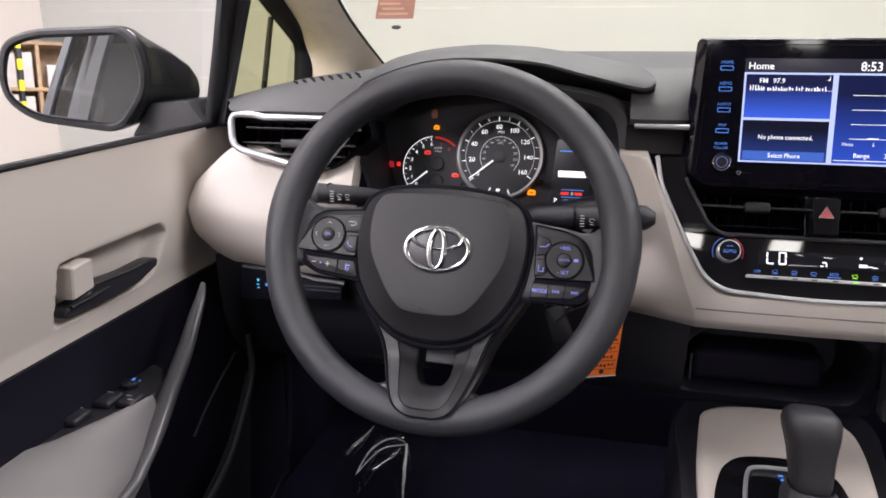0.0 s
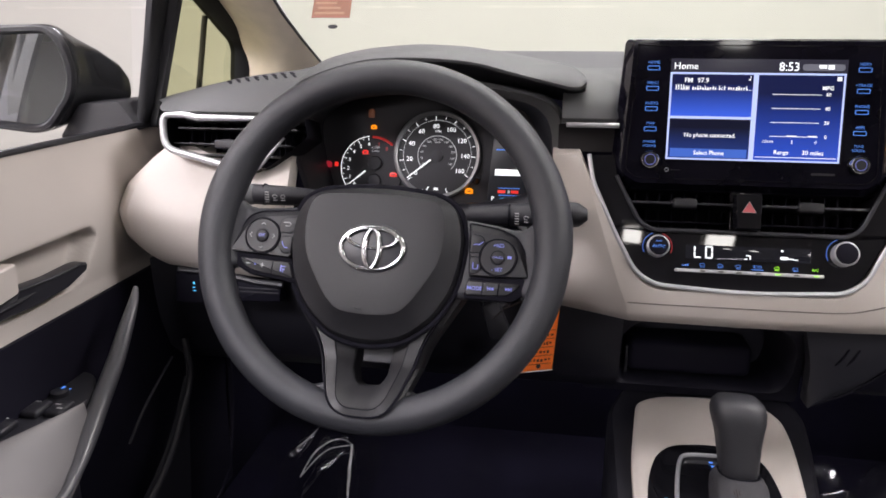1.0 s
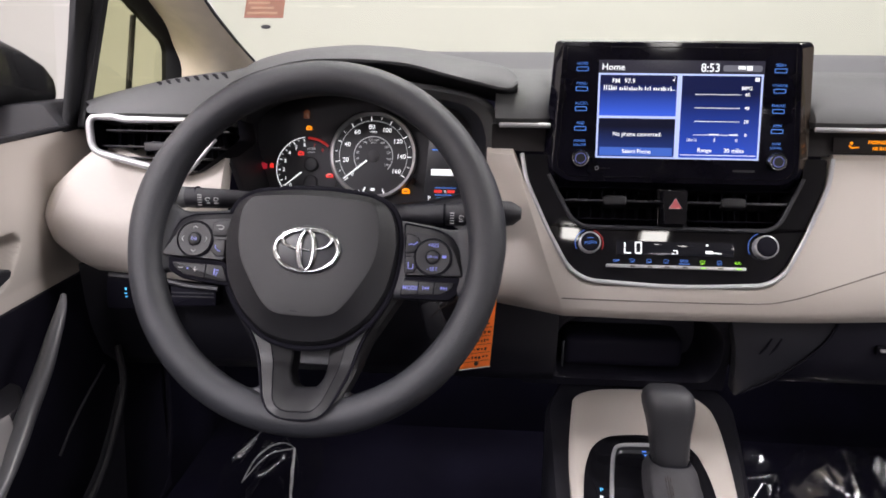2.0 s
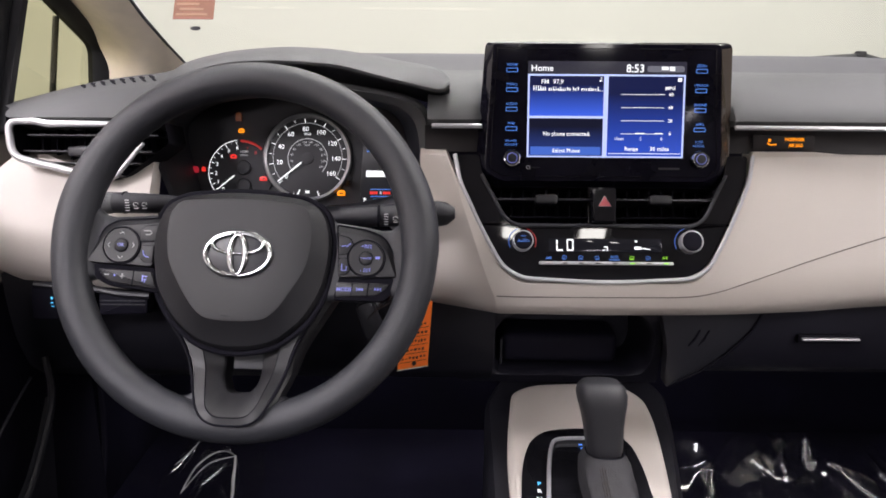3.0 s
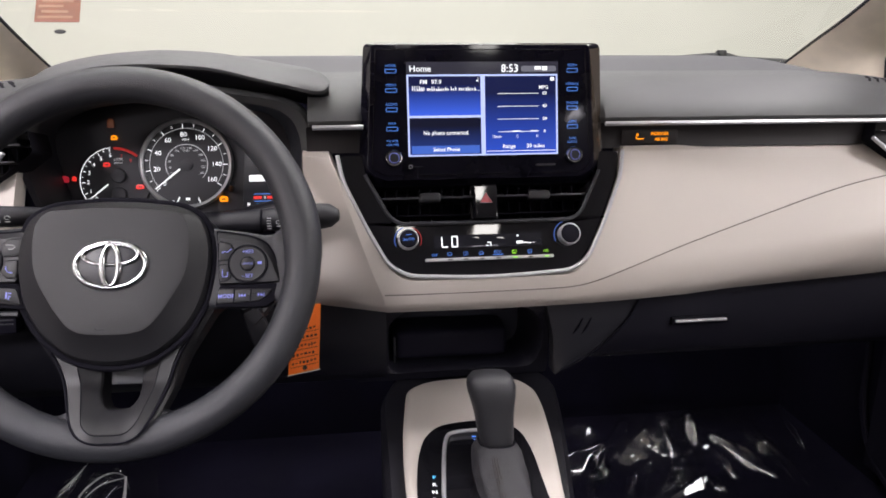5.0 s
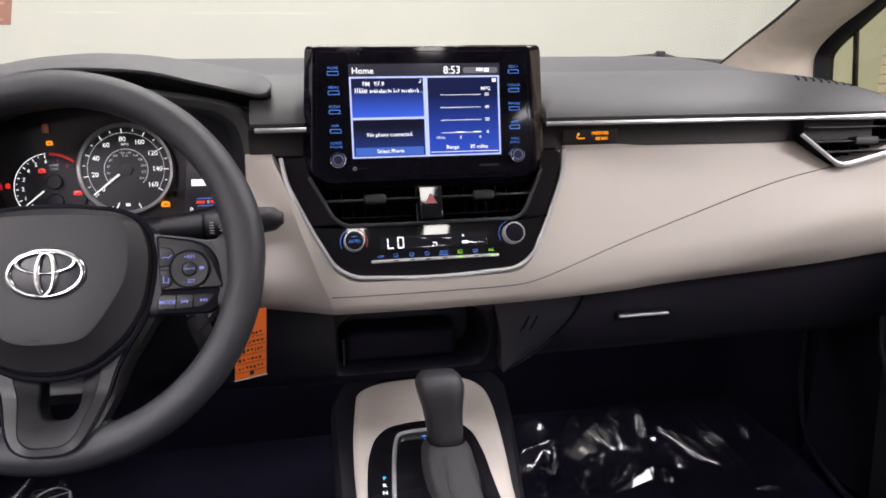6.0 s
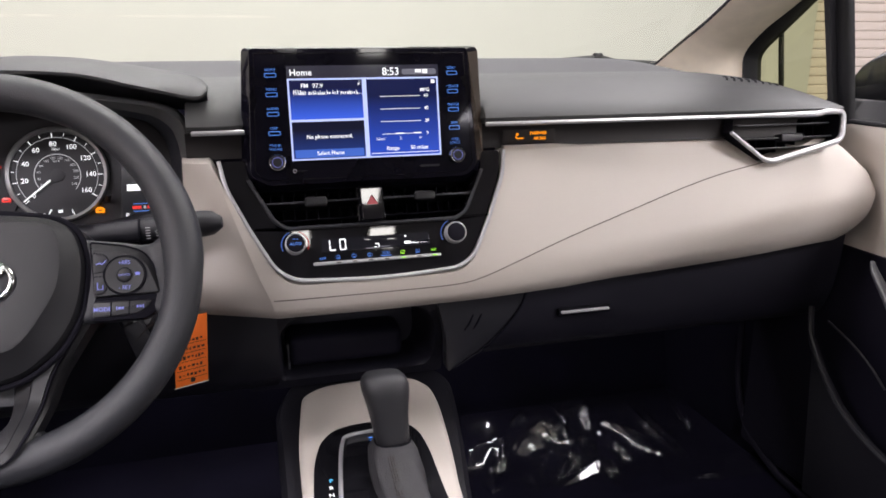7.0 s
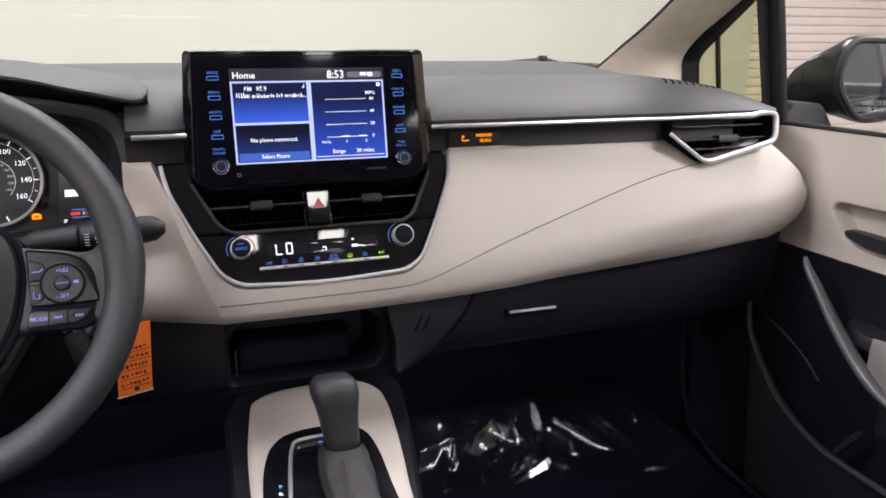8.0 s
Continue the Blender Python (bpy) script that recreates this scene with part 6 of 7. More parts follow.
mid_c = Vector((-0.012, 0.670))
A2, B2 = by_angle(stack_o, mid_c, 120), by_angle(cub, mid_c, 120)
stack_face = lambda o, dy, k=1.0: [(mid_c.x + (p.x - mid_c.x) * k, 0.985 + 0.54 * (0.745 - p.y) + dy, mid_c.y + (p.y - mid_c.y) * k) for p in o]
bm = bmesh.new()
rings(bm, [stack_face(A2, 0.02), stack_face(A2, 0.002), stack_face([a.lerp(b, 0.88) for a, b in zip(A2, B2)], 0.0), stack_face(B2, 0.004), stack_face(B2, 0.02, 0.98), [(x * 0.96, 1.135, z) for x, y, z in stack_face(B2, 0.02, 0.97)]], True, False, True)
part("cubby", bm, GLOVE, lower, "black storage cubby", smooth=50)
part("cubby_ledge", box(-0.100, 0.055, 1.068, 1.125, 0.626, 0.668, 0.010), DOOR_BLACK, lower)
part("cubby_edge", box(-0.1025, -0.0995, 1.060, 1.066, 0.628, 0.664, 0.001), SPOKE, lower)

# ---- centre console and shifter ----
console = thing("centre_console", (0, 0.9, 0.32), "black centre console with a light beige shifter surround", "console")


def console_z(y):
    return 0.604 - 0.085 * max(0.0, (1.05 - y)) + 0.0


def on_console(p, h=0.0):
    return Vector((p[0], p[1], console_z(p[1]) + h))


base_o = rounded([(-0.128, 0.30), (0.056, 0.30), (0.057, 0.55), (0.062, 0.75), (0.0745, 0.817), (0.0915, 0.897), (0.1070, 0.980), (0.1170, 1.050), (0.10, 1.09), (-0.10, 1.09), (-0.124, 1.02), (-0.127, 0.80)], 0.02, 4)
bm = bmesh.new()
rings(bm, [[Vector((p.x, p.y, 0.32)) for p in base_o], [Vector((p.x, p.y, 0.52)) for p in base_o], [on_console(p, -0.016) for p in base_o], [on_console(p, -0.008) for p in inset(base_o, 0.006)]], True, False, True)
part("body", bm, BLACK, console)
cream_o = rounded([(-0.107, 0.55), (0.050, 0.55), (0.054, 0.75), (0.0580, 0.806), (0.0655, 0.850), (0.0740, 0.916), (0.0790, 0.970), (0.0780, 1.012), (0.060, 1.038), (0.0, 1.048), (-0.062, 1.042), (-0.089, 1.025), (-0.096, 0.972), (-0.1018, 0.926), (-0.1050, 0.875), (-0.1064, 0.80)], [0.02, 0.02, 0.03, 0.03, 0.03, 0.03, 0.03, 0.025, 0.025, 0.06, 0.025, 0.022, 0.03, 0.03, 0.03, 0.03], 5)
bm = bmesh.new()
rings(bm, [[on_console(p, -0.012) for p in cream_o], [on_console(p, 0.002) for p in cream_o], [on_console(p, 0.0045) for p in inset(cream_o, 0.003)], [on_console(p, 0.006) for p in inset(cream_o, 0.008)]], True, False, True)
part("surround", bm, CREAM, console, "light beige surround")
gloss_o = rounded([(-0.0980, 0.57), (0.040, 0.57), (0.0400, 0.815), (0.0420, 0.870), (0.0385, 0.907), (0.030, 0.926), (0.010, 0.937), (-0.010, 0.9405), (-0.036, 0.9395), (-0.060, 0.934), (-0.0775, 0.914), (-0.0890, 0.876), (-0.0965, 0.815)], [0.02, 0.02, 0.03, 0.03, 0.02, 0.02, 0.02, 0.02, 0.02, 0.02, 0.022, 0.03, 0.03], 5)
bm = bmesh.new()
rings(bm, [[on_console(p, 0.004) for p in gloss_o], [on_console(p, 0.0072) for p in gloss_o], [on_console(p, 0.0080) for p in inset(gloss_o, 0.0012)]], True, False, True)
part("gate_plate", bm, GLOSS, console, "piano black gate plate")
gate = rounded([(-0.074, 0.75), (-0.0680, 0.815), (-0.0615, 0.863), (-0.0560, 0.895), (-0.0500, 0.9145), (-0.036, 0.9180), (0.006, 0.9190)], 0.010, 4, closed=False)
part("gate_trim", tube([on_console((p.x, p.y), 0.009) for p in gate], 0.0024, sides=8), CHROME, console, "satin chrome gate trim")
for i, lab in enumerate("PRND"):
    y = 0.8389 - 0.0117 * i
    at = Matrix.Translation(on_console((-0.0750 - 0.0011 * i, y), 0.0086)) @ pose(0, 0, 0, 4.5)
    text(lab, 0.0078, at, LIT_CYAN if lab == "P" else LIT_WHITE, console, thick=0.0001)
part("lock_symbol", box(-0.0225, -0.0180, 0.9055, 0.9080, console_z(0.906) + 0.0085, console_z(0.906) + 0.009), LIT_BLUE, console)
part("lock_symbol", box(-0.0210, -0.0175, 0.8985, 0.9015, console_z(0.900) + 0.0085, console_z(0.900) + 0.009), LIT_BLUE, console)
shifter = thing("gear_shifter", (0.0, 0.875, 0.60), "black leatherette gear knob over a stitched boot", "gear lever")


def oval_loop(c, rx, ry, tilt, n=24, sq=2.6):
    m_ = Matrix.Translation(c) @ pose(0, 0, 0, tilt)
    out = []
    for i in range(n):
        a = 2 * math.pi * i / n
        ca, sa = math.cos(a), math.sin(a)
        out.append(m_ @ Vector((rx * math.copysign(abs(ca) ** (2 / sq), ca), ry * math.copysign(abs(sa) ** (2 / sq), sa), 0)))
    return out


bm = bmesh.new()
knob_rows = [(0.869, 0.609, 0.0120, 0.014, 8, 2.4), (0.870, 0.6125, 0.0172, 0.0195, 8, 2.6), (0.871, 0.620, 0.0192, 0.0212, 8, 2.7), (0.873, 0.632, 0.0200, 0.022, 8, 2.9), (0.876, 0.648, 0.0212, 0.0235, 8, 3.1), (0.878, 0.661, 0.0232, 0.0255, 9, 3.2), (0.880, 0.672, 0.0256, 0.027, 10, 3.2),
             (0.881, 0.681, 0.0262, 0.0268, 12, 3.1), (0.882, 0.688, 0.0242, 0.0245, 13, 3.0), (0.883, 0.6925, 0.0200, 0.020, 13, 2.8), (0.883, 0.6945, 0.012, 0.012, 13, 2.4)]
rings(bm, [oval_loop((-0.0016 - 0.082 * max(0.0, z - 0.616), y, z - 0.001), rx, ry, -t + 2, 40, q) for y, z, rx, ry, t, q in knob_rows], True, True, True)
part("knob", bm, KNOB, shifter, smooth=50)
part("knob_collar", tube(oval_loop((-0.0022, 0.8665, 0.6175), 0.0198, 0.0213, -8, 32), 0.0010, sides=6, closed=True), HOLE, shifter)
bm = bmesh.new()
boot_rows = []
for i, (x, y, z, rx, ry) in enumerate([(-0.0030, 0.795, 0.568, 0.0310, 0.070), (-0.0030, 0.806, 0.578, 0.0290, 0.060), (-0.0035, 0.822, 0.589, 0.0282, 0.048), (-0.0040, 0.836, 0.597, 0.0278, 0.041), (-0.0040, 0.848, 0.604, 0.0270, 0.034), (-0.0038, 0.857, 0.610, 0.0255, 0.0290), (-0.0032, 0.863, 0.615, 0.0234, 0.0250), (-0.0025, 0.867, 0.6175, 0.0192, 0.0208)]):
    loop = oval_loop((x, y, z), rx, ry, -8, 48, 2.8)
    for j, q in enumerate(loop):
        k_ = min(1.0, i / 2) * (1 if i < 6 else 0.3)
        q += Vector((math.sin(j * 0.9 + i * 0.8) * 0.0014 * k_, 0, (math.sin(j * 1.15 + i * 1.7) + (1.6 if i % 2 else -0.8)) * 0.0010 * k_))
    boot_rows.append(loop)
rings(bm, boot_rows, True, False, False)
boot = part("boot", bm, BOOT, shifter, "soft stitched boot", smooth=70)
CREST = [(0.8464, 0.6204), (0.8380, 0.6185), (0.8280, 0.6140), (0.8140, 0.6087), (0.7950, 0.6027), (0.7745, 0.5957), (0.7466, 0.5863)]


def crest(w, x, lift):
    y = 0.8464 - 0.0998 * w
    return Vector((x, y, lerp_table(sorted(CREST), y) + lift))


for s in (-1, 1):
    for i in range(12):
        w = 0.14 + 0.07 * i
        part("stitch", tube([crest(w + q, -0.0110 + s * 0.0026, 0.0010) for q in (0.0, 0.045)], 0.0006, sides=5), INK, boot)
part("boot_seam", tube([crest(0.12 + 0.85 * w, -0.0110, 0.0006) for w in span(0, 1, 10)], 0.0006, sides=5), INK, boot)

# ---- doors ----
ARM = material("arm_pad_grey", (0.185, 0.176, 0.176), 0.6, grain=0.3, grain_size=1400)
GRIP = material("satin_dark_grip", (0.085, 0.085, 0.092), 0.33, mottle=0.06)

def door(s):
    d = thing("door_left" if s < 0 else "door_right", (s * 0.74, 0.6, 0.4), "closed front door, light beige upper panel over black lower trim", "door", "front doors")

    def X(v):
        return s * v
    hollow = rounded([(0.724, 0.772), (0.738, 0.8365), (0.904, 0.8365), (0.917, 0.824), (0.884, 0.772)], [0.01, 0.012, 0.012, 0.012, 0.02], 4)

    def depth_in(p):
        """How far p lies inside the handle hollow; 0 outside."""
        k, inside, best = len(hollow), False, 1.0
        for i in range(k):
            a, b = hollow[i - 1], hollow[i]
            if (a.y > p.y) != (b.y > p.y) and p.x < (b.x - a.x) * (p.y - a.y) / (b.y - a.y) + a.x:
                inside = not inside
            ab = b - a
            w = min(1, max(0, (p - a).dot(ab) / max(1e-12, ab.dot(ab))))
            best = min(best, (p - a - ab * w).length)
        return best if inside else 0.0

    def skin(u, v):
        """Upper light panel: u along y, v down."""
        z = 0.930 - 0.178 * v
        bulge = 0.010 * math.sin(min(1, v * 1.1) * math.pi) + 0.012 * v
        dent = 0.024 * ease(0.0, 0.0095, depth_in(Vector((u, z)))) if 0.70 < u < 0.95 else 0.0
        return (X(0.735 - bulge + dent), u, z)
    part("upper_panel", sheet(skin, span(-0.1, 0.69, 14) + span(0.70, 0.95, 84) + span(0.97, 1.16, 8), span(0, 1, 64)), CREAM, d, "light beige upper panel")
    part("panel_back", box(min(X(0.752), X(0.760)), max(X(0.752), X(0.760)), -0.1, 1.16, 0.752, 0.925), BLACK, d)
    part("window_seal", tube([(X(0.736), y, 0.931) for y in span(-0.1, 1.12, 12)], 0.0038, sides=8), BLACK, d, "black rubber window seal")
    part("crease", tube([(X(0.7245), y, 0.858 + 0.012 * ease(0.5, 0.95, y)) for y in span(0.2, 0.80, 10)], 0.0008, sides=5), CREAM_TRIM, d)

    def low(u, v):
        z = 0.752 - 0.40 * v
        inward = 0.004 + 0.020 * ease(0.0, 0.25, v) - 0.03 * ease(0.6, 1.0, v) * 0
        return (X(0.722 - inward), u, z)
    part("lower_trim", sheet(low, span(-0.1, 1.15, 20), span(0, 1, 14), (X(0.02), 0, 0)), DOOR_BLACK, d, "black lower trim")
    # armrest with its light pad, switch plate and grab bar
    part("armrest", box(min(X(0.652), X(0.715)), max(X(0.652), X(0.715)), -0.05, 0.75, 0.56, 0.640, 0.014), BLACK, d)
    def arm_top(y, v):
        xl = lerp_table([(0.20, 0.715), (0.60, 0.715), (0.64, 0.712), (0.673, 0.691), (0.727, 0.671), (0.768, 0.657)], y)
        xr = lerp_table([(0.20, 0.627), (0.50, 0.627), (0.64, 0.632), (0.70, 0.640), (0.742, 0.647), (0.768, 0.652)], y)
        zr = lerp_table([(0.20, 0.642), (0.64, 0.642), (0.70, 0.645), (0.742, 0.657), (0.768, 0.675)], y)
        return (X(xl + (xr - xl) * v), y, 0.690 + (zr - 0.690) * v ** 1.6 + 0.004 * math.sin(math.pi * v))
    part("arm_pad", sheet(arm_top, span(0.20, 0.768, 30), span(0, 1, 10), (0, 0, -0.03)), ARM, d, "light grey padded arm top", smooth=50)
    plate_o = rounded([(0.45, 0.733), (0.850, 0.733), (0.838, 0.690), (0.795, 0.660), (0.740, 0.660), (0.650, 0.690), (0.45, 0.700)], 0.008, 3)
    bm = bmesh.new()
    rings(bm, [[Vector((X(p.y), p.x, 0.670)) for p in plate_o], [Vector((X(p.y), p.x, 0.684)) for p in plate_o], [Vector((X(p.y), p.x, 0.6865)) for p in inset(plate_o, 0.002)]], True, True, True)
    plate = part("switch_plate", bm, BLACK, d, "black window switch plate")
    part("plate_edge", tube([(X(0.7335), y, 0.690) for y in (0.45, 0.66, 0.76)], 0.0022, sides=8), SPOKE, d)
    if s < 0:
        for x, y in ((0.712, 0.700), (0.704, 0.738), (0.682, 0.742)):
            part("switch", box(-x, -x + 0.019, y, y + 0.026, 0.685, 0.693, 0.003), BLACK, plate)
        for x, y in ((0.706, 0.724), (0.698, 0.759), (0.675, 0.757), (0.669, 0.750)):
            part("switch_mark", box(-x - 0.003, -x + 0.003, y, y + 0.0014, 0.6930, 0.6934), PRINT, plate)
        part("mirror_knob", lathe([(0.009, 0), (0.009, 0.005), (0.007, 0.006)], Matrix.Translation((-0.695, 0.787, 0.686)), 24), BLACK, plate)
        part("lit_symbol", box(-0.700, -0.692, 0.797, 0.801, 0.6868, 0.6872), LIT_BLUE, plate)
        part("lit_symbol", box(-0.696, -0.693, 0.790, 0.795, 0.6921, 0.6925), LIT_BLUE, plate)
    line = [(0.893, 0.769), (0.8788, 0.757), (0.855, 0.7367), (0.824, 0.710), (0.785, 0.682), (0.752, 0.660), (0.718, 0.643), (0.670, 0.636), (0.50, 0.636), (0.25, 0.636)] if s < 0 else [(0.898, 0.761), (0.887, 0.749), (0.858, 0.7214), (0.824, 0.688), (0.784, 0.655), (0.748, 0.634), (0.712, 0.624), (0.660, 0.620), (0.50, 0.620), (0.25, 0.620)]
    bar_path = smooth_path([(X(xx), y, z) for xx, (y, z) in zip((0.664, 0.660, 0.657, 0.6535, 0.650, 0.645, 0.638, 0.630, 0.624, 0.624), line)], 6)
    n = len(bar_path)
    part("grab_bar", tube(bar_path, [0.0028 + 0.0072 * math.sin(min(1, i / (n - 1) * 2.2) * math.pi / 2) - 0.005 * ease(0.5, 0.75, i / (n - 1)) for i in range(n)], sides=14, squash=0.8), GRIP, d, "satin grey grab bar")
    # pull handle in its hollow
    cx = lambda p, o: Vector((X(0.7155 - o), p.x, p.y))
    lever = rounded([(0.735, 0.781), (0.737, 0.790), (0.773, 0.7965), (0.776, 0.803), (0.830, 0.799), (0.872, 0.800), (0.888, 0.7985), (0.884, 0.789), (0.850, 0.780), (0.800, 0.778)], 0.004, 3)
    bm = bmesh.new()
    rings(bm, [[cx(p, -0.016) for p in lever], [cx(p, -0.002) for p in lever], [cx(p, 0.001) for p in inset(lever, 0.002)]], True, True, True)
    part("pull_handle", bm, SPOKE, d, "black pull handle", smooth=12)
    part("handle_ridge", tube([cx(Vector((0.742, 0.7905)), 0.001), cx(Vector((0.775, 0.7920)), 0.0018), cx(Vector((0.800, 0.7925)), 0.0006)], [0.0022, 0.0026, 0.0010], sides=8), BLACK, d)
    part("handle_top", tube([cx(Vector((0.776, 0.8025)), 0.001), cx(Vector((0.830, 0.7990)), 0.001), cx(Vector((0.876, 0.8000)), 0.001)], 0.0018, sides=8), WHEEL, d)
    lockb = rounded([(0.743, 0.797), (0.747, 0.829), (0.776, 0.831), (0.774, 0.801)], 0.003, 3)
    bm = bmesh.new()
    rings(bm, [[cx(p, -0.016) for p in lockb], [cx(p, 0.003) for p in lockb], [cx(p, 0.0048) for p in inset(lockb, 0.0014)]], True, True, True)
    part("lock_knob", bm, CREAM, d, smooth=12)
    # map pocket edges
    for pts, r in (([(0.672, 1.00, 0.66), (0.655, 0.973, 0.620), (0.655, 0.940, 0.576), (0.655, 0.898, 0.537), (0.655, 0.834, 0.510), (0.655, 0.775, 0.503), (0.655, 0.60, 0.500), (0.655, 0.3, 0.50)], 0.0045), ([(0.672, 0.965, 0.650), (0.665, 0.911, 0.637), (0.665, 0.875, 0.618), (0.667, 0.849, 0.595)], 0.0016)):
        part("pocket_edge", tube(smooth_path([(X(x), y, z) for x, y, z in pts], 5), r, sides=8), SPOKE, d)
    part("pocket_wall", sheet(lambda u, v: (X(0.657 + 0.02 * v), u, lerp_table([(0.3, 0.500), (0.775, 0.503), (0.834, 0.510), (0.898, 0.537), (0.940, 0.576), (0.973, 0.620)], u) * (1 - v) + 0.36 * v), span(0.2, 0.973, 24), span(0, 1, 3), (X(0.006), 0, 0)), BLACK, d)
    part("pocket_strut", tube([(X(0.672), 0.808, 0.504), (X(0.672), 0.776, 0.551)], 0.005, sides=8), BLACK, d)
    bm = sheet(lambda u, v: (X(0.748 - 0.04 * v - 0.355 * max(0.0, v - 0.55) ** 1.3), u, 0.92 + 0.40 * v), [-0.1, 1.06 - 0.0], span(0, 1, 8))
    glass_ = part("door_glass", bm, GLASS_DOOR, d, "clear side glass")
    glass_.visible_shadow = False
    part("outer_skin", sheet(lambda u, v: (X(0.80 + 0.04 * math.sin(v * math.pi)), u, 0.915 - 0.6 * v), span(-0.1, 1.3, 6), span(0, 1, 8), (X(-0.01), 0, 0)), PAINT, d)
    return d


door(-1)
door(1)

# ---- outside mirrors ----
def outside_mirror(s):
    mir = thing("side_mirror", (s * 0.78, 1.05, 0.91), "dark grey outside mirror on a black foot", "mirror", "outside mirrors")
    m_ = Matrix.Translation((-0.885, 1.0, 0.988) if s < 0 else (0.905, 1.0, 0.993)) @ pose(0, 0, 0, 90, 0, -s * (20 if s < 0 else 23))
    shape = [(0.065, 0.0675), (0.083, 0.047), (0.0906, 0.0087), (0.085, -0.020), (0.057, -0.059), (0.0385, -0.0663), (-0.0566, -0.0504), (-0.0867, -0.0251), (-0.092, 0.005), (-0.082, 0.0480), (-0.0464, 0.0630)]
    o = resample(rounded([(-s * x, y) for x, y in shape], [0.02, 0.02, 0.025, 0.02, 0.02, 0.02, 0.04, 0.02, 0.03, 0.02, 0.03], 5), 80)
    bm = bmesh.new()
    rings(bm, [[m_ @ Vector((p.x, p.y, h)) for p in o_] for o_, h in ((inset(o, 0.0105), -0.016), (inset(o, 0.0095), 0.001), (inset(o, 0.0075), 0.0035), (inset(o, 0.0030), 0.0030), (o, -0.001), (o, -0.010))], True)
    part("bezel", bm, BLACK, mir, "black mirror bezel")
    bm = bmesh.new()
    rings(bm, [[m_ @ Vector((p.x * k - s * dx, p.y * ky + dy, h)) for p in o] for k, ky, dx, dy, h in ((1.0, 1.0, 0, 0, -0.010), (1.01, 1.01, 0.001, 0, -0.013), (0.99, 1.0, 0.006, 0.0, -0.024), (0.86, 0.88, 0.024, -0.003, -0.042), (0.66, 0.68, 0.062, -0.008, -0.058), (0.42, 0.50, 0.098, -0.014, -0.068), (0.18, 0.32, 0.123, -0.018, -0.073), (0.08, 0.22, 0.131, -0.019, -0.075))], True, False, True)
    part("shell", bm, SHELL, mir, "glossy dark grey shell", smooth=60)
    g_ = m_ @ Matrix.Translation((0, 0, -0.003)) @ (pose(0, 0, 0, -4, 3.3, 0) if s < 0 else pose(0, 0, 0, -0.5, -6.5, 0))
    part("glass", slab(inset(o, 0.0100), 0.004, 0.001, g_, front=0.0), MIRROR, mir, "silvered mirror glass", smooth=10)
    foot = rounded([(s * 0.730, 0.926), (s * 0.757, 0.962), (s * 0.812, 0.958), (s * 0.845, 0.914), (s * 0.835, 0.909)], [0.004, 0.006, 0.01, 0.004, 0.004], 3)
    part("foot", slab(foot, 0.07, 0.004, Matrix(((1, 0, 0, 0), (0, 0, -1, 1.045), (0, 1, 0, 0), (0, 0, 0, 1))), steps=2), BLACK, mir)
    if s > 0:
        for j, line in enumerate(("OBJECTS IN MIRROR ARE", "CLOSER THAN THEY APPEAR")):
            text(line, 0.0100, g_ @ Matrix.Translation((-0.043 - 0.010 * j, -0.0345 - 0.0100 * j, 0.0006)), PRINT, mir, align="LEFT", squeeze=0.72)
    return mir


outside_mirror(-1)
outside_mirror(1)

# ---- small things ----
STICK = material("sticker_red_print", (0.17, 0.062, 0.04), 0.6, mottle=0.15, mottle_size=50)
STICK_W = material("sticker_pale", (0.25, 0.135, 0.095), 0.6)
ST = Matrix.Translation((-0.535, 1.262, 1.092)) @ pose(0, 0, 0, 90 - 28 - 10, 0, 4)
sticker = thing("paper_sticker", (-0.535, 1.25, 1.07), "red printed paper sticker behind the windscreen", "sticker")
part("paper", box(-0.027, 0.029, -0.032, 0.032, -0.0004, 0.0004, 0, None, ST), STICK, sticker)
for i in range(5):
    part("text_bar", box(-0.023 + 0.004 * (i % 2), 0.020 - 0.006 * (i % 3), -0.026 + 0.009 * i, -0.022 + 0.009 * i, 0.0004, 0.0007, 0, None, ST), STICK_W, sticker)
part("dark_dot", lathe([(0.0055, 0), (0.0055, 0.001)], ST @ Matrix.Translation((0.006, -0.048, 0)) @ Matrix.Diagonal((1.3, 0.6, 1, 1)), 20), PAINT, sticker)
# wiper arm on the cowl
wip = thing("windscreen_wiper", (0.5, 1.5, 1.0), "black wiper blade parked below the glass", "wiper")
part("blade", tube([(0.40, 1.47, 1.006), (0.50, 1.50, 1.012), (0.552, 1.509, 1.015)], 0.007, sides=8), BLACK, wip)
part("arm", tube([(0.545, 1.505, 1.020), (0.60, 1.52, 1.008), (0.85, 1.47, 0.995)], 0.006, sides=8), BLACK, wip)
part("joint", box(0.548, 0.562, 1.50, 1.515, 1.012, 1.026, 0.002), BLACK, wip)

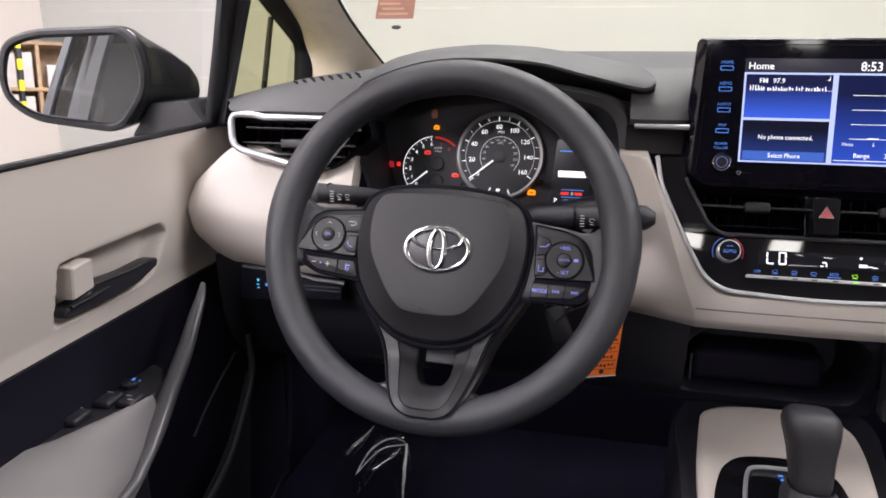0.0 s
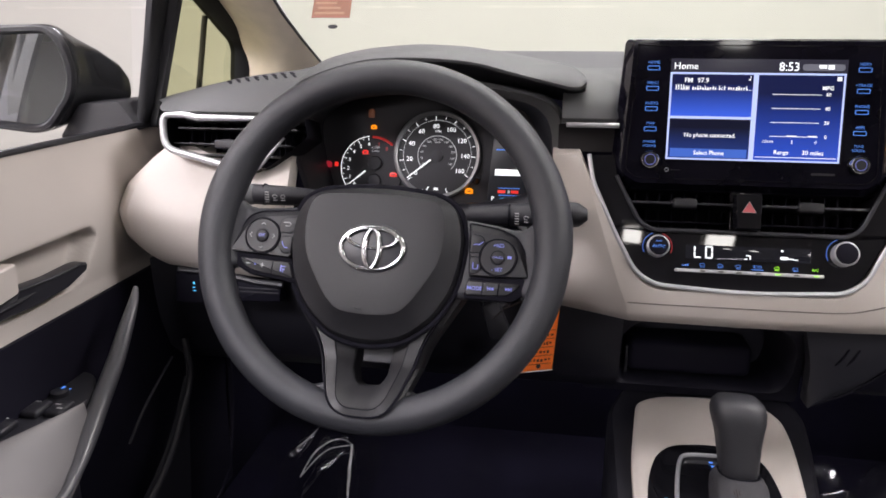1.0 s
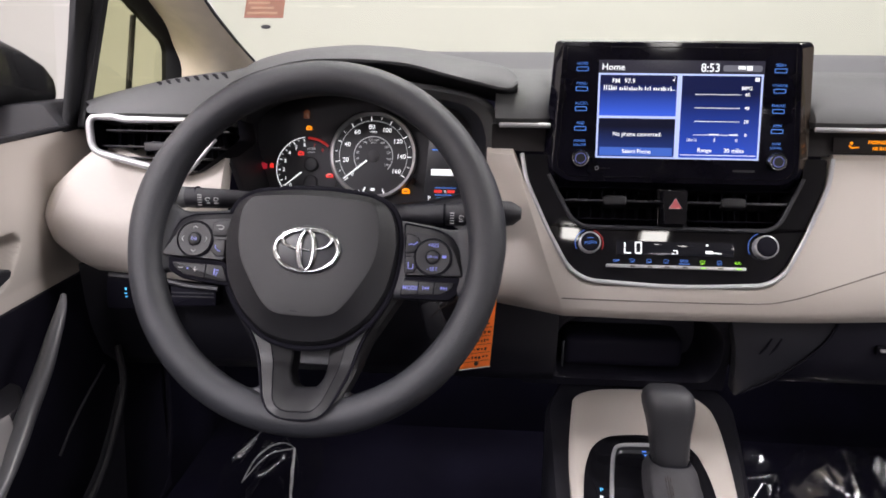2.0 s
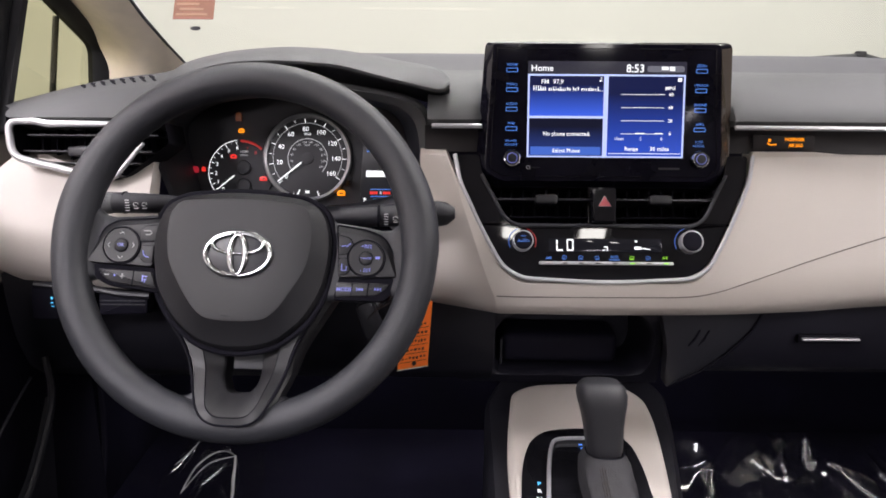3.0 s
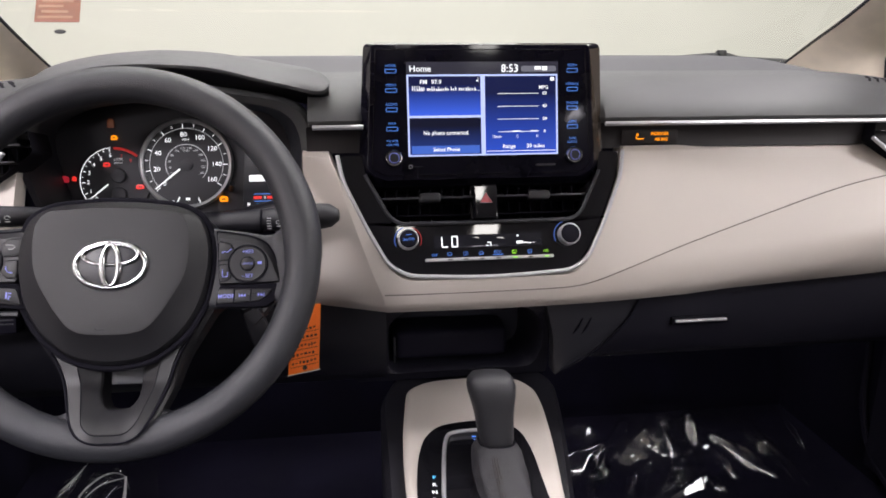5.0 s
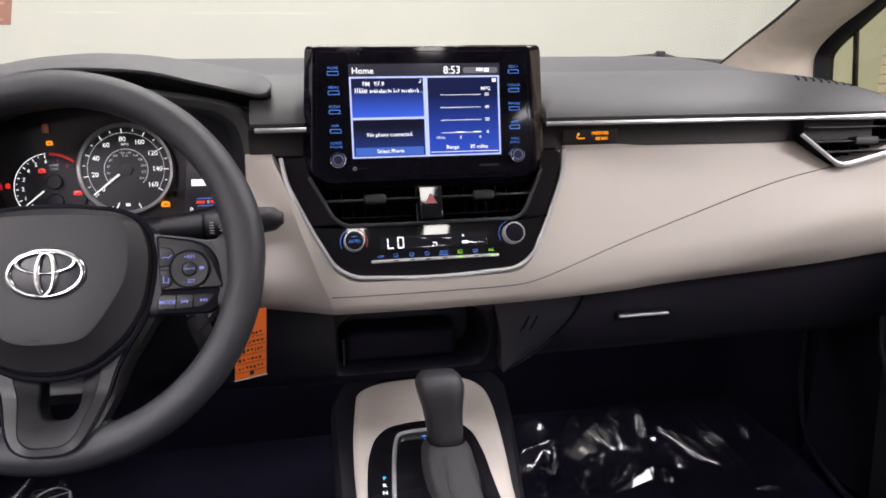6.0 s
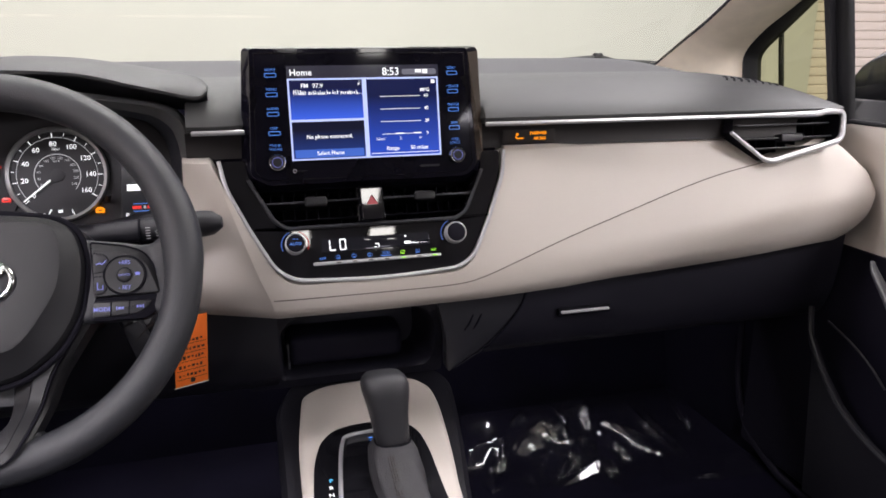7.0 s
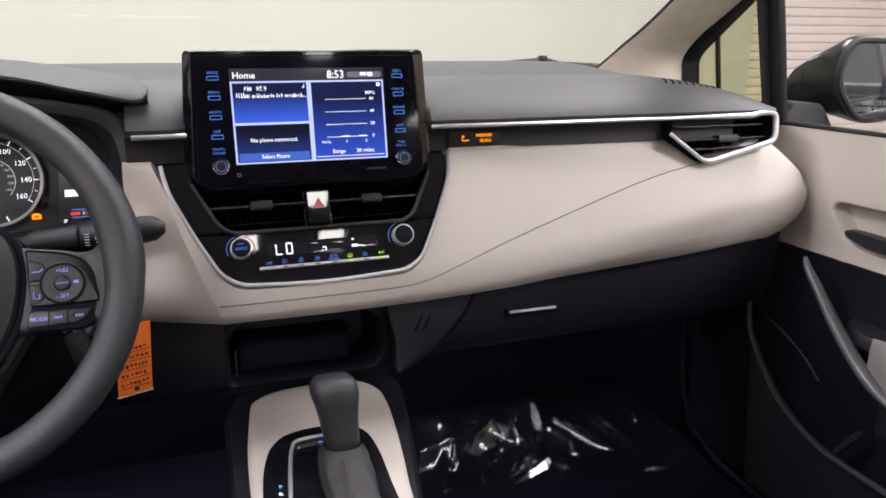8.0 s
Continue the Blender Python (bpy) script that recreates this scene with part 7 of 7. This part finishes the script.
# clear protective film on the floor mats: pleats pulled into a sheet
def film(x0, x1, y0, y1, seed, lift, label, count, nx, ny, extra=(), rough=0.003, skew=0.0, crumple=0.0):
    rr = random.Random(seed)
    pleats = [tuple(e) for e in extra]
    for _ in range(count):
        cx, cy = rr.uniform(x0, x1), rr.uniform(y0, y1)
        a = rr.gauss(1.25, 0.5)
        ln = rr.uniform(0.03, 0.11)
        pleats.append((cx - ln * math.cos(a), cy - ln * math.sin(a), cx + ln * math.cos(a), cy + ln * math.sin(a), rr.uniform(0.006, 0.026), rr.uniform(0.006, 0.020)))

    folds = [(math.cos(a), math.sin(a), w, crumple * k, rr.random() * 9) for a, w, k in ((0.30, 0.130, 1.0), (1.95, 0.170, 0.8), (2.70, 0.085, 0.35))]

    def pt(u, v):
        z = 0.0
        for ax, ay, bx, by, h, w in pleats:
            dx, dy = bx - ax, by - ay
            q = min(1.0, max(0.0, ((u - ax) * dx + (v - ay) * dy) / (dx * dx + dy * dy)))
            d = math.hypot(u - ax - q * dx, v - ay - q * dy)
            if d < w:
                z = max(z, h * (1 - d / w) ** 1.3 * math.sin(math.pi * min(0.97, max(0.08, q))))
        z += rough * noise.noise((u * 8, v * 11, seed + 2.0)) + 0.25 * rough * noise.noise((u * 24, v * 19, seed + 5.0))
        for ca, sa, wave, amp, ph in folds:
            q = ((u + 0.010 * noise.noise((u * 16, v * 16, seed + ph))) * ca + (v + 0.012 * noise.noise((u * 14, v * 14, seed - ph))) * sa) / wave + ph
            z += amp * math.sqrt((q - math.floor(q) - 0.5) ** 2 + 0.004) * wave
        edge = 0.02 * noise.noise((u * 9, v * 9, 3.0 + seed))
        return (u + edge + skew * (v - y0), v + edge * 0.7, lift(u, v) + 0.006 + z)
    return tagged(part("mat_film", sheet(pt, span(x0, x1, nx), span(y0, y1, ny)), FILM_CLEAR, None, smooth=60), label, "plastic film", kind="stuff")


def toe_rise(u, v):
    return 0.342 + 0.03 * ease(1.15, 1.40, v)


film(0.150, 0.382, 1.085, 1.318, 4, toe_rise, "crumpled clear protective film over the passenger floor mat", 3, 180, 180,
     ((0.207, 1.160, 0.272, 1.312, 0.034, 0.013), (0.382, 1.312, 0.384, 1.095, 0.026, 0.006), (0.310, 1.292, 0.335, 1.190, 0.034, 0.015), (0.372, 1.190, 0.312, 1.105, 0.026, 0.012), (0.290, 1.175, 0.262, 1.100, 0.030, 0.022)), 0.012, 0.33, 0.22)
film(0.405, 0.67, 1.05, 1.345, 12, toe_rise, "creased clear protective film over the passenger floor mat", 0, 200, 190,
     ((0.548, 1.320, 0.556, 1.125, 0.012, 0.0045), (0.567, 1.320, 0.580, 1.112, 0.012, 0.0040), (0.478, 1.252, 0.532, 1.134, 0.017, 0.0080), (0.455, 1.230, 0.475, 1.145, 0.016, 0.0070), (0.423, 1.150, 0.429, 1.110, 0.016, 0.0080), (0.652, 1.325, 0.634, 1.203, 0.010, 0.0040), (0.556, 1.063, 0.604, 1.060, 0.008, 0.0050)), 0.002)
driver_film = film(-0.63, -0.47, 1.09, 1.30, 9, toe_rise, "crumpled clear protective film over the driver floor mat", 0, 150, 180,
     ((-0.581, 1.146, -0.581, 1.234, 0.022, 0.004), (-0.581, 1.234, -0.554, 1.263, 0.026, 0.0045), (-0.554, 1.263, -0.525, 1.250, 0.026, 0.0045), (-0.571, 1.190, -0.540, 1.245, 0.016, 0.003),
      (-0.525, 1.255, -0.510, 1.184, 0.022, 0.007), (-0.510, 1.190, -0.492, 1.105, 0.022, 0.008), (-0.540, 1.185, -0.505, 1.112, 0.014, 0.003), (-0.62, 1.223, -0.60, 1.295, 0.014, 0.003)), 0.001)
# pale rods whose colour stands in for glints along the clear film's folds
FOLD_GLINT = material("film_fold_glint", (0.40, 0.40, 0.40), 0.2, mottle=0.35, mottle_size=60)
ARCH = [(-0.5812, 1.1449), (-0.5824, 1.1761), (-0.5812, 1.2166), (-0.5737, 1.2403), (-0.5638, 1.2576), (-0.5505, 1.2645), (-0.5368, 1.2600), (-0.5257, 1.2495)]
BACK_EDGE = [(-0.5808, 1.1500), (-0.5716, 1.2027), (-0.5605, 1.2304), (-0.5437, 1.2416), (-0.5262, 1.2490)]
SIDE_EDGE = [(-0.6169, 1.2229), (-0.6059, 1.2595), (-0.5996, 1.3008)]
LIMB = [(-0.5257, 1.2495), (-0.5165, 1.2100), (-0.5120, 1.1870), (-0.5040, 1.1560), (-0.4990, 1.1330), (-0.4908, 1.1020)]
for run, thin, thick in ((ARCH, 0.0006, 0.0016), (BACK_EDGE, 0.0006, 0.0009), (SIDE_EDGE, 0.0004, 0.0009), (LIMB, 0.0012, 0.0034)):
    path = smooth_path([(x, y, 0.366) for x, y in run], 6)
    n = len(path)
    part("fold", tube(path, [thin + (thick - thin) * math.sin(math.pi * min(1.0, 0.1 + 0.85 * i / (n - 1))) * (0.75 + 0.25 * math.sin(i * 1.9)) for i in range(n)], sides=7), FOLD_GLINT, driver_film)
